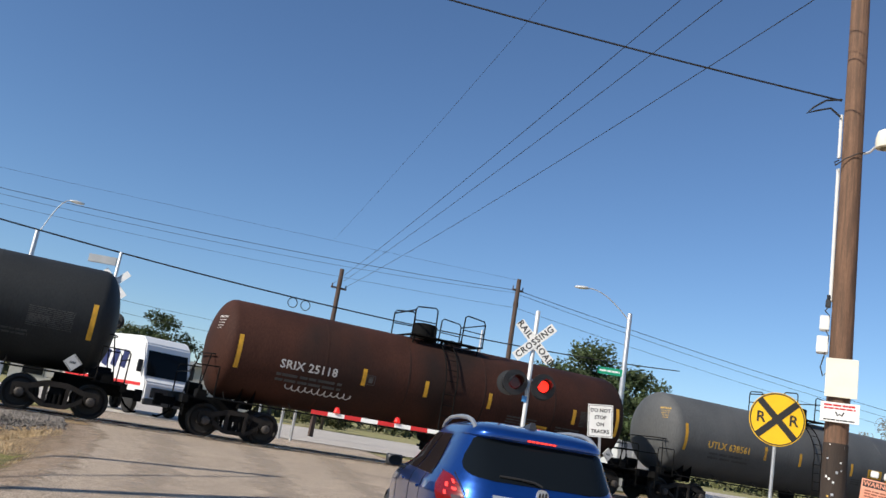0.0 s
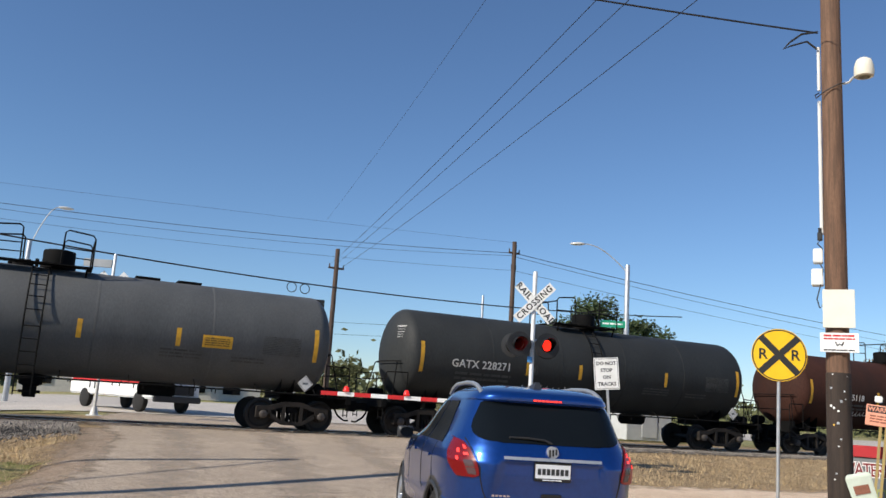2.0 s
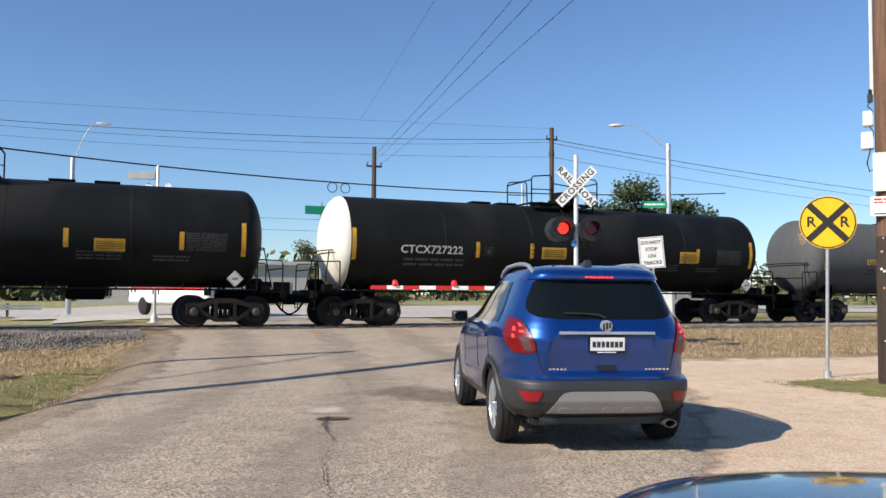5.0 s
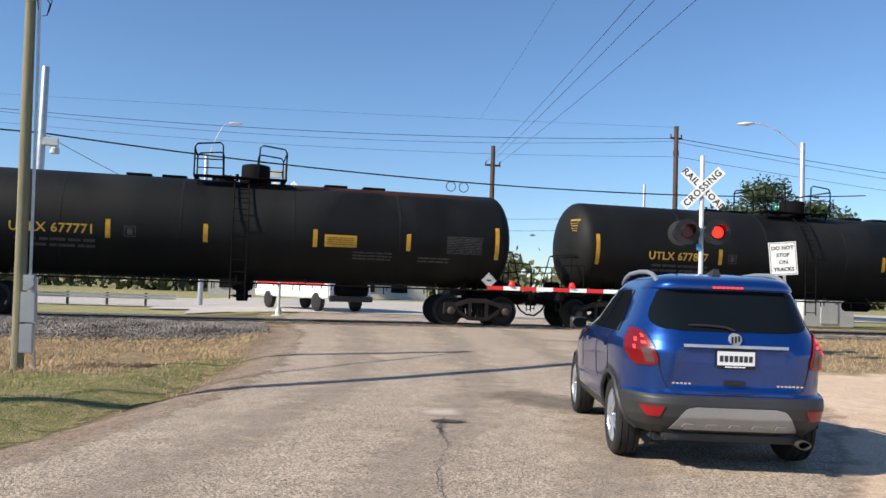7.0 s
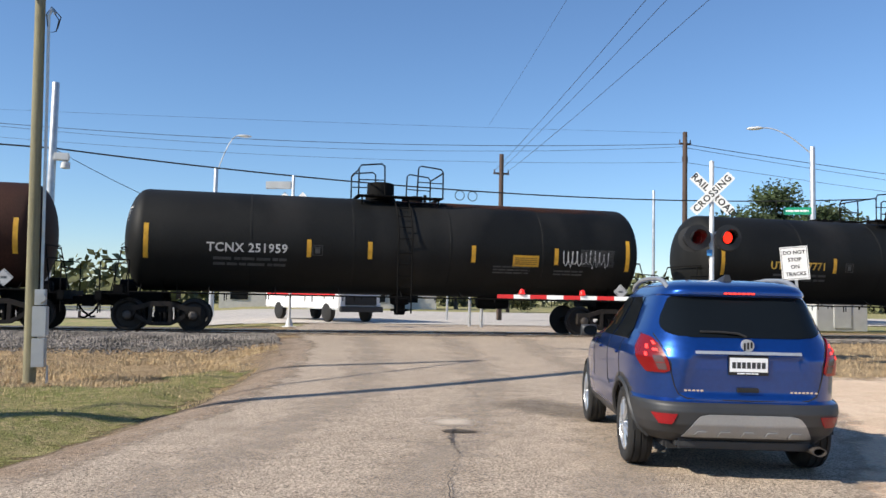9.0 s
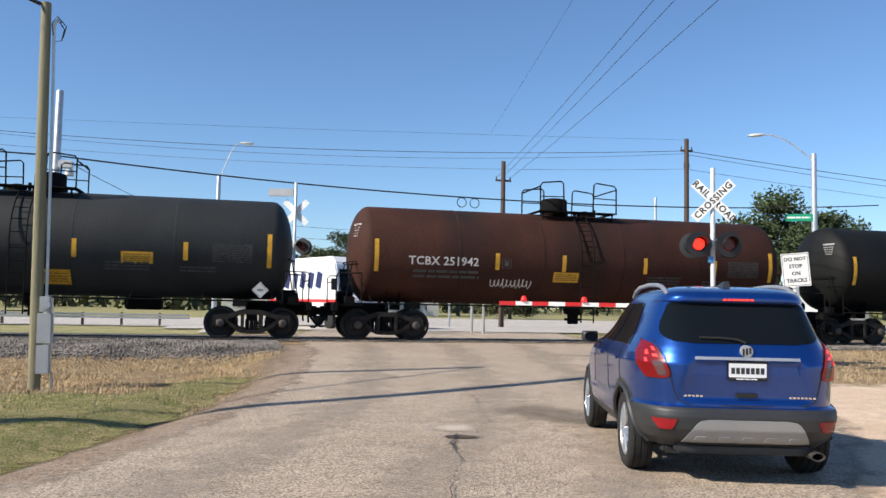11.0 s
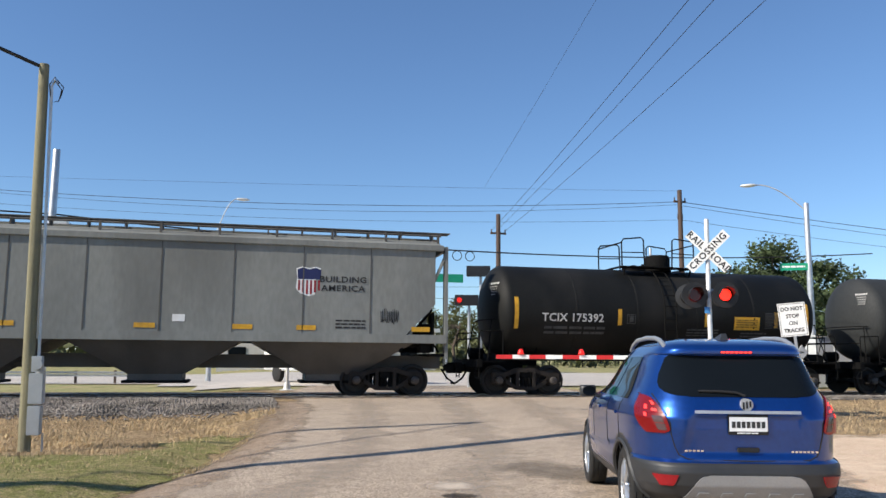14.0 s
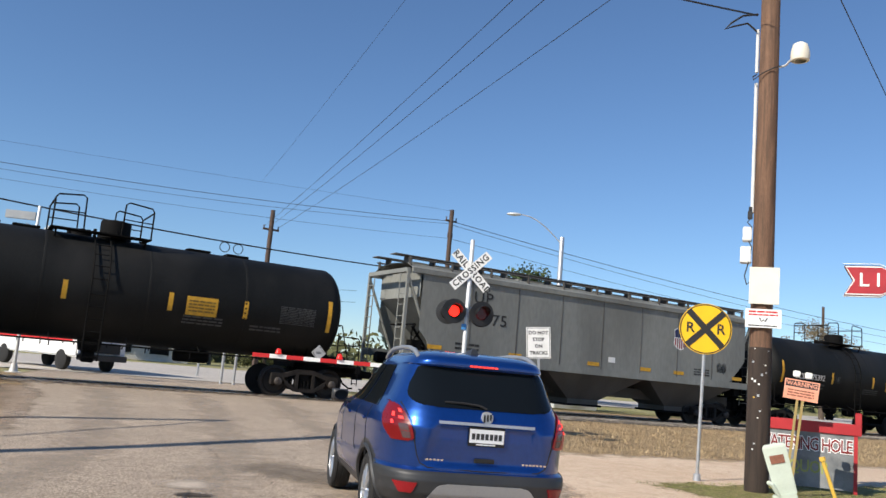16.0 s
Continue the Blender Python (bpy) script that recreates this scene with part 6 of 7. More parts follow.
pipe(bm, [(-0.20, -0.02, 4.65), (-0.20, -0.02, 7.0)], 0.030, 8)
part("conduit", bm, BOXWHITE, rp, "white conduit pipe", at=to_eye, smooth=40)
bm = bmesh.new()
pipe(bm, [(-0.20, -0.02, 7.2), (-0.20, -0.02, 8.0)], 0.028, 8)
part("conduit", bm, BOXWHITE, rp, "white conduit pipe", at=to_eye, smooth=40)
for z, w, h in ((3.92, 0.17, 0.28), (4.28, 0.14, 0.24)):
    bm = bmesh.new()
    box(bm, -0.20 - w, -0.19, -0.11, 0.08, z - h / 2, z + h / 2)
    part("meter_box", bm, BOXWHITE, rp, "small white utility box", at=to_eye, bevel=0.012)
bm = bmesh.new()
box(bm, -0.27, -0.19, -0.08, 0.02, 4.55, 4.68)
tube(bm, (-0.23, -0.05, 4.68), (-0.23, -0.05, 4.76), 0.03, 8)
part("cable_clamp", bm, BLACKP, rp, at=to_eye, bevel=0.008)
bm = bmesh.new()
pipe(bm, [(-0.22, -0.08, 4.55), (-0.27, -0.10, 4.48), (-0.20, -0.1, 4.40), (-0.24, -0.08, 4.15), (-0.19, -0.1, 4.05), (-0.24, -0.1, 3.75), (-0.29, -0.1, 3.55), (-0.25, -0.1, 3.40), (-0.20, -0.1, 3.45)], 0.010, 6)
part("service_cable", bm, CABLE, rp, at=to_eye)
bm = bmesh.new()
pipe(bm, [(0.17, -0.02, 7.28), (0.27, -0.04, 7.30), (0.34, -0.05, 7.38), (0.40, -0.05, 7.42)], 0.022, 8)
part("lamp_bracket", bm, GALV, rp, at=to_eye, smooth=40)
bm = bmesh.new()
lathe(bm, "z", [(7.36, 0.10), (7.37, 0.15), (7.45, 0.16), (7.56, 0.15), (7.66, 0.12), (7.70, 0.06), (7.705, 0.003)], 20, (0.50, -0.05, 0))
part("floodlight", bm, CREAM, rp, "cream floodlight head", at=to_eye, smooth=40)
bm = bmesh.new()
pipe(bm, [(-0.20, -0.05, 7.15), (-0.26, -0.1, 7.10), (-0.25, -0.15, 7.02), (-0.1, -0.2, 7.12), (0.1, -0.19, 7.22), (0.2, -0.1, 7.27)], 0.010, 6)
part("service_cable", bm, CABLE, rp, at=to_eye)
for k in range(15):
    rnd = random.Random(k)
    bm = bmesh.new()
    a, z = rnd.uniform(-0.8, 0.8), rnd.uniform(0.5, 2.4)
    s = rnd.uniform(0.006, 0.02)
    m = pose(0, 0, z, 0, 0, -51 + math.degrees(a))
    box(bm, -s, s, -0.192, -0.175, -s * rnd.uniform(0.5, 1.4), s, m)
    part("staple_scrap", bm, WHITE if rnd.random() < 0.4 else YPAINT if rnd.random() < 0.3 else GALV, rp)

lp = pole(-3.42, 15.0, 6.51, 0.100, WOODPALE, "pale treated wooden pole with grey meter boxes", (0, -1.1))
for z0, z1, w in ((0.28, 0.75, 0.20), (0.78, 1.28, 0.22)):
    bm = bmesh.new()
    box(bm, 0.05, 0.05 + w, -0.17, 0.03, z0, z1)
    part("meter_box", bm, BOXGREY, lp, "grey metal meter box", bevel=0.01)
bm = bmesh.new()
tube(bm, (0.17, -0.12, 1.42), (0.17, -0.19, 1.42), 0.085, 18)
box(bm, 0.07, 0.23, -0.12, 0.03, 1.30, 1.56)
part("meter", bm, BOXGREY, lp, "round electricity meter", bevel=0.004)
for dx, r in ((0.155, 0.026), (0.27, 0.018)):
    bm = bmesh.new()
    pipe(bm, [(dx, -0.02, -0.05), (dx, -0.02, 0.3)] if dx > 0.25 else [(dx, -0.02, 1.5), (dx, -0.02, 3.0), (0.15, -0.02, 5.2), (0.14, -0.02, 6.2), (0.19, -0.02, 6.32), (0.24, -0.02, 6.25)], r, 8)
    part("conduit", bm, GALV, lp, smooth=40)
bm = bmesh.new()
pipe(bm, [(0.2, 0, 6.3), (0.30, 0, 6.15), (0.26, 0, 5.95), (0.14, 0, 5.92), (0.12, -0.1, 6.2), (0.20, -0.1, 6.34), (0.33, 0, 6.2), (0.28, 0, 6.0)], 0.010, 6)
part("service_cable", bm, CABLE, lp)


def far_pole(u, v, d, h, r, mat, label, arms=(), name="utility_pole"):
    """A pole d metres off in the level direction (u, v), its top at height h."""
    p = pole(u * d, v * d, h, r, mat, label, name=name)
    g = height(u * d, v * d)
    for z, w in arms:
        bm = bmesh.new()
        box(bm, -w / 2, w / 2, -0.05, 0.05, z - g - 0.05, z - g + 0.05)
        for s in (-1, 1):
            tube(bm, (s * w * 0.45, 0, z - g + 0.05), (s * w * 0.45, 0, z - g + 0.22), 0.035, 6)
        part("crossarm", bm, mat, p)
    return p


A = far_pole(0.300, 0.954, 46, 9.65, 0.15, WOODDARK, "dark far wooden utility pole with a short crossarm", ((8.55, 0.9),))
B = far_pole(0.498, 0.867, 46, 10.75, 0.15, WOODDARK, "dark far wooden utility pole with insulators", ((10.1, 0.7), (9.2, 0.3)))
D = far_pole(-0.307, 0.952, 48, 10.6, 0.16, WOODDARK, "dark far wooden utility pole with a transformer", ((10.0, 0.9), (9.3, 0.5)))
bm = bmesh.new()
lathe(bm, "z", [(6.4, 0.15), (6.45, 0.22), (7.1, 0.22), (7.2, 0.1), (7.35, 0.05)], 14, (0.42, -0.1, 0), caps=True)
part("transformer", bm, BOXGREY, D, "grey transformer can", smooth=40)
far_pole(0.467, 0.884, 48, 7.85, 0.09, GALV, "slim galvanised far post", name="metal_pole")
far_pole(0.815, 0.579, 95, 12.0, 0.16, WOODDARK, "dark distant wooden utility pole")
far_pole(0.93, 0.37, 110, 9.0, 0.14, WOODDARK, "dark distant wooden utility pole")
G = far_pole(-0.211, 0.978, 32, 8.85, 0.15, GALV, "galvanised steel strain pole", name="metal_pole")
bm = bmesh.new()
box(bm, 0.1, 0.55, -0.2, 0.1, 5.9, 6.15)
lathe(bm, "z", [(5.6, 0.03), (5.62, 0.16), (5.82, 0.16), (5.9, 0.05)], 14, (0.45, -0.05, 0), caps=True)
part("camera_housing", bm, BOXWHITE, G, "white camera housing", bevel=0.006)


def street_lamp(u, v, d, top, reach, up, side, label):
    p = far_pole(u, v, d, top, 0.15, GALV, label, name="street_lamp")
    p["category"] = "street lamp"
    g = height(u * d, v * d)
    t = top - g
    r = Vector((v, -u, 0)) * side
    bm = bmesh.new()
    pts = [r * (reach * k / 10) + Vector((0, 0, t - 0.4 + (up + 0.4) * math.sin(k / 10 * math.pi / 2))) for k in range(11)]
    pipe(bm, pts, 0.030, 8)
    part("lamp_arm", bm, GALV, p, smooth=40)
    bm = bmesh.new()
    q = pts[-1]
    m = Matrix.Translation(q + r * 0.35) @ Matrix.Rotation(math.atan2(r.y, r.x), 4, "Z")
    bmesh.ops.create_uvsphere(bm, u_segments=14, v_segments=8, radius=1, matrix=m @ Matrix.Diagonal((0.42, 0.16, 0.09, 1)))
    part("lamp_head", bm, ALU, p, smooth=50)
    return p


SR = street_lamp(0.612, 0.791, 44, 9.3, 2.3, 1.1, -1, "galvanised street lamp pole with arm and a green street sign")
street_lamp(-0.037, 0.999, 50, 8.9, 1.2, 2.0, 1, "galvanised street lamp with a raised arm")
bm = bmesh.new()
box(bm, -1.4, -0.1, -0.02, 0.02, 5.65, 6.0)
gs = part("street_sign", bm, SIGNGREEN, SR, "green street name sign", at=pose(0, -0.1, 0, 0, 0, -28))
bm = bmesh.new()
bars(bm, -1.3, -0.25, 5.74, 5.92, 1, y=-0.021)
part("sign_print", bm, WHITE, gs)
gs2 = thing("street_sign", pose(10.6, 43.0, height(10.6, 43)), "green street name signs on a thin post", "street sign")
bm = bmesh.new()
tube(bm, (0, 0, 0), (0, 0, 6.0), 0.06, 8)
part("post", bm, GALV, gs2)
bm = bmesh.new()
box(bm, -0.9, 0.9, -0.09, -0.06, 5.3, 5.75)
part("sign_plate", bm, SIGNGREEN, gs2)


def cable(p, q, sag, r, label, n=26, loops=()):
    """A cable that hangs between two points."""
    p, q = Vector(p), Vector(q)
    cu = bpy.data.curves.new("overhead_cable", "CURVE")
    cu.dimensions, cu.bevel_depth, cu.bevel_resolution = "3D", r * (0.8 if r < 0.03 else 1.0), 1
    sp = cu.splines.new("POLY")
    sp.points.add(n)
    for i in range(n + 1):
        t = i / n
        c = p.lerp(q, t) - Vector((0, 0, 4 * sag * t * (1 - t)))
        sp.points[i].co = (*c, 1)
    tmp = bpy.data.objects.new("overhead_cable", cu)
    me = bpy.data.meshes.new_from_object(tmp)
    bpy.data.objects.remove(tmp)
    me.materials.clear()
    me.materials.append(CABLE)
    ob = tagged(new("overhead_cable", me), label, "cable", "overhead cables")
    for t in loops:
        c = p.lerp(q, t) - Vector((0, 0, 4 * sag * t * (1 - t) + 0.22))
        bm = bmesh.new()
        pipe(bm, [c + Vector((0.2 * math.cos(a), 0, 0.2 * math.sin(a))) for a in np.linspace(0, 2 * math.pi, 17)], 0.018, 5)
        part("cable_loop", bm, CABLE, ob)
    return ob


def at(u, v, d, h):
    return (u * d, v * d, h)


PA, PB, PD, PG = at(0.300, 0.954, 46, 9.5), at(0.498, 0.867, 46, 10.1), at(-0.307, 0.952, 48, 10.0), at(-0.211, 0.978, 32, 6.5)
thin = "thin dark power line against the sky"
cable((PA[0] + 0.4, PA[1], 8.7), (6.8, -30, 13.6), 0.9, 0.011, thin)
cable((PA[0] - 0.4, PA[1], 8.7), (3.4, -30, 13.6), 0.9, 0.011, thin)
cable((PA[0] - 0.1, PA[1], 8.7), (5.0, -30, 14.2), 0.9, 0.011, thin)
cable((PA[0] - 0.8, PA[1], 11.2), (1.5, -30, 15.0), 0.9, 0.007, thin)
cable(PD, PB, 0.55, 0.018, thin)
cable((PD[0], PD[1], 9.9), (PB[0], PB[1], 9.95), 0.75, 0.012, thin)
cable((PD[0], PD[1], 9.3), (PB[0], PB[1], 9.1), 0.5, 0.010, thin)
cable((PD[0], PD[1], 10.6), (PB[0], PB[1], 10.7), 0.1, 0.007, thin)
cable(PB, at(0.93, 0.37, 110, 8.6), 1.2, 0.022, thin)
cable((PB[0], PB[1], 9.9), at(0.93, 0.37, 110, 8.2), 1.4, 0.016, thin)
cable((PB[0], PB[1], 9.1), at(0.93, 0.37, 110, 7.4), 1.2, 0.014, thin)
cable(PD, at(-0.80, 0.60, 70, 10.0), 0.8, 0.016, thin)
cable((PD[0], PD[1], 9.3), at(-0.80, 0.60, 70, 9.2), 0.8, 0.010, thin)
cable(PG, at(0.66, 0.75, 48, 7.1), 0.75, 0.030, "thick black messenger cable strung above the train", 40, (0.40, 0.415))
cable(PG, (-2.2, 34.5, 4.6), 0.1, 0.014, "black guy wire from the steel pole")
cable(PG, at(-0.75, 0.66, 40, 8.0), 0.5, 0.030, "thick black messenger cable strung above the train")
cable(at(0.03, 0.999, 52, 6.3), at(0.40, 0.91, 50, 6.0), 0.3, 0.014, thin)
cable(at(0.03, 0.999, 52, 5.6), at(0.40, 0.91, 50, 5.3), 0.3, 0.014, thin)
cable((-3.62, 14.95, 6.46), (-21.0, 5.2, 12.5), 0.35, 0.032, "black service cable from the wooden pole")
# added out of view, only to cast the broad shadow line across the road
cable((-26.0, 2.7, 12.0), (-7.9, 12.3, 12.0), 0.05, 0.15, "unseen cable bundle added to cast a shadow line on the road")
# also added out of view: ties the free end of that shadow caster
cable((-7.9, 12.3, 12.0), (-40.0, 20.0, 12.5), 0.2, 0.006, thin)
cable((11.43, 9.53, 8.28), (-12.0, 18.5, 11.2), 0.45, 0.020, "twisted black service cable across the road")
bm = bmesh.new()
pipe(bm, [(11.40, 9.50, 8.28), (11.15, 9.62, 8.22), (10.95, 9.7, 8.05), (10.85, 9.75, 7.92), (11.0, 9.7, 8.0), (11.25, 9.6, 8.1), (11.38, 9.5, 7.95)], 0.018, 6)
solid("drip_loop", bm, CABLE, "black drip loop of the service cable at the pole", "cable")
cable((10.6, 7.8, 8.6), (61.3, 29.7, 7.7), 0.3, 0.012, thin)
cable((10.7, 7.0, 9.2), (62.6, 28.0, 3.7), 0.3, 0.012, thin)


# ---- the liquor sign and what stands on the verge ----
liq = thing("arrow_sign", pose(14.05, 8.28, 0, 0, 0, -57), "red arrow-shaped neon liquor sign on a peeling pink post", "sign")
bm = bmesh.new()
lathe(bm, "z", [(-0.1, 0.085), (3.45, 0.078), (3.46, 0.002)], 18)
part("post", bm, POSTPINK, liq, "pink and white peeling painted post", smooth=40)
outl = [(-1.20, 0.30), (-0.55, 0.30), (-0.42, 0.22), (0.86, 0.22), (0.86, 0.32), (1.34, 0.0), (0.86, -0.32), (0.86, -0.22), (-0.42, -0.22), (-0.55, -0.30), (-1.20, -0.30), (-1.04, 0.0)]


def arrow(scale, y0, y1, dx=0.0):
    bm = bmesh.new()
    skin(bm, [[bm.verts.new((x * scale[0] + dx, y, 3.73 + z * scale[1])) for x, z in [(0.89 * u, 0.89 * v) for u, v in outl]] for y in (y0, y1)])
    return bm


part("sign_case", arrow((1, 1), -0.13, 0.13), RUSTEDGE, liq, "rusty sheet metal case")
part("sign_border", arrow((0.985, 0.95), -0.136, -0.130), WHITE, liq, "white painted border")
face = part("sign_face", arrow((0.962, 0.87), -0.142, -0.136), SIGNRED, liq, "red enamel face")
for k, ch in enumerate("LIQUOR"):
    x = 0.87 * (-0.84, -0.58, -0.26, 0.07, 0.40, 0.72)[k] - 0.02
    part("letter", letters(ch, 0.34, WHITE, 0.006, 1.0, 0.004), WHITE, face, at=pose(x, -0.15, 3.73))
for off, z in ((0.29, 1), (-0.29, -1)):
    bm = bmesh.new()
    pipe(bm, [(-1.08, -0.17, 3.73 + off), (-0.5, -0.17, 3.73 + off), (-0.4, -0.17, 3.73 + off * 0.8), (0.75, -0.17, 3.73 + off * 0.75)], 0.008, 6)
    part("neon_tube", bm, NEON, liq, "unlit neon tube", smooth=40)
bm = bmesh.new()
pipe(bm, [(0.76, -0.18, 4.05), (1.25, -0.18, 3.74), (0.8, -0.18, 3.43)], 0.008, 6)
part("neon_tube", bm, NEON, liq, "unlit neon tube", smooth=40)
bm = bmesh.new()
pipe(bm, [(0.45, 0, 3.5), (0.46, 0.02, 3.2), (0.50, 0.03, 2.95), (0.44, 0.02, 2.8)], 0.012, 6)
part("hanging_wire", bm, NEON, liq)
bm = bmesh.new()
box(bm, 0.10, 0.17, -0.1, 0.0, 0.0, 0.95)
part("brace", bm, YPAINT, liq, "yellow painted brace board", bevel=0.005)
bm = bmesh.new()
box(bm, 0.2, 0.55, -0.25, -0.05, 0.0, 0.10)
solid("stone_block", bm, CREAM, "pale stone block at the foot of the post", "stone", pose(14.05, 8.28, 0.01, 0, 0, -57), bevel=0.02)

ban = thing("banner_frame", pose(13.38, 9.85, 0, 0, 0, -52), "faded bar banner hung in a red metal frame", "banner")
bm = bmesh.new()
box(bm, -0.80, 0.80, -0.015, 0.015, 0.06, 1.02)
cl = part("banner", bm, BANNER, ban, "faded grey printed vinyl banner")
part("lettering", letters("WATERING HOLE", 0.235, BANEDGE, 0.002, 0.86, 0.016), BANEDGE, cl, at=pose(0.0, -0.018, 0.80) @ Matrix.Diagonal((0.93, 1, 1.35, 1)))
part("lettering", letters("WATERING HOLE", 0.235, BANTEXT, 0.002, 0.86, 0.002), BANTEXT, cl, at=pose(0.0, -0.022, 0.80) @ Matrix.Diagonal((0.93, 1, 1.35, 1)))
part("lettering", letters("LIQUOR", 0.20, BANGREEN, 0.002, 0.9, 0.004), BANGREEN, cl, at=pose(0.0, -0.018, 0.40) @ Matrix.Diagonal((1.2, 1, 1.5, 1)))
bm = bmesh.new()
box(bm, -0.88, 0.88, -0.05, 0.05, 1.02, 1.22)
box(bm, 0.82, 0.92, -0.06, 0.06, 1.02, 1.42)
box(bm, -0.92, -0.82, -0.06, 0.06, 1.02, 1.30)
part("top_rail", bm, REDFRAME, ban, "red painted top rail", bevel=0.01)
for s in (-1, 1):
    bm = bmesh.new()
    box(bm, s * 0.83 - 0.03, s * 0.83 + 0.03, -0.03, 0.03, -0.02, 1.05)
    part("post", bm, REDFRAME, ban)

wn = thing("warning_sign", pose(11.75, 8.95, 0, 0, 6, -52), "faded orange warning sign on leaning timber stakes", "sign")
for s in (-0.04, 0.04):
    bm = bmesh.new()
    box(bm, s - 0.02, s + 0.02, 0.0, 0.04, -0.02, 1.80)
    part("stake", bm, TIMBER, wn)
bm = bmesh.new()
box(bm, -0.26, 0.26, -0.012, 0, 1.56, 1.88)
wp = part("sign_plate", bm, SIGNORANGE, wn, "faded orange plate")
bm = bmesh.new()
box(bm, -0.24, 0.24, -0.014, -0.012, 1.76, 1.86)
part("word_field", bm, INK, wp)
part("lettering", letters("WARNING", 0.095, SIGNORANGE, 0.002, 1.0, 0.002), SIGNORANGE, wp, at=pose(0, -0.016, 1.81))
bm = bmesh.new()
bars(bm, -0.2, 0.2, 1.60, 1.73, 3, y=-0.012)
part("sign_print", bm, RUSTEDGE, wp)
for s in (-0.10, 0.08):
    bm = bmesh.new()
    box(bm, s - 0.055, s + 0.055, -0.06, 0.03, 1.92, 2.02)
    part("spot_lamp", bm, BOXWHITE, wn, "small white spot lamp", bevel=0.012)

ped = thing("utility_pedestal", pose(10.90, 8.25, 0, 0, -16, -52), "pale green leaning plastic utility pedestal", "utility cabinet")
bm = bmesh.new()
r0 = [bm.verts.new(v) for v in ((-0.15, -0.11, 0.16), (0.15, -0.11, 0.16), (0.15, 0.11, 0.16), (-0.15, 0.11, 0.16))]
r1 = [bm.verts.new(v) for v in ((-0.17, -0.12, 0.86), (0.17, -0.12, 0.86), (0.17, 0.12, 0.86), (-0.17, 0.12, 0.86))]
r2 = [bm.verts.new(v) for v in ((-0.14, -0.10, 0.90), (0.14, -0.10, 0.90), (0.14, 0.10, 0.90), (-0.14, 0.10, 0.90))]
skin(bm, [r0, r1, r2])
part("cover", bm, PLASTIC, ped, bevel=0.01)
bm = bmesh.new()
box(bm, -0.10, 0.10, -0.13, -0.122, 0.62, 0.74)
part("label_plate", bm, RUSTEDGE, ped, "faded red print")
bm = bmesh.new()
box(bm, -0.20, 0.14, -0.14, 0.14, -0.04, 0.18)
pipe(bm, [(-0.10, -0.12, 0.15), (-0.16, -0.16, 0.35), (-0.22, -0.14, 0.38)], 0.035, 8)
part("base", bm, PLASTIC, ped, bevel=0.02)
bm = bmesh.new()
tube(bm, (0, 0, 0), (-0.22, 0.03, 0.66), 0.028, 8)
tube(bm, (-0.22, 0.03, 0.66), (-0.235, 0.03, 0.72), 0.045, 8)
solid("marker_post", bm, YPAINT, "bent yellow cable marker post", "marker post", pose(11.75, 8.05, 0.0, 0, 0, -52))
for dx, hh in ((0.0, 2.45), (0.12, 1.95)):
    bm = bmesh.new()
    tube(bm, (0, 0, 0), (-0.36 * hh, 0.02, hh), 0.016, 10)
    tube(bm, (0, 0, 0), (-0.39 * hh, 0.02, hh * 1.06), 0.008, 6)
    solid("guy_guard", bm, TIMBER, "slanted yellow guy wire guard", "guy wire", pose(20.9 + dx, 8.6 + dx, 0.0, 0, 0, -65), "guy wire guards")
bm = bmesh.new()
pipe(bm, [(-0.9, 0, 0.05), (-0.1, 0.1, 0.10), (0.5, 0.0, 0.06), (1.3, 0.2, 0.12)], 0.04, 6)
pipe(bm, [(0.2, 0, 0.05), (0.9, -0.3, 0.14), (1.6, -0.2, 0.05)], 0.03, 6)
solid("fallen_branch", bm, BARK, "dry fallen branch on the grass", "branch", pose(17.4, 9.6, 0.0, 0, 0, -20))


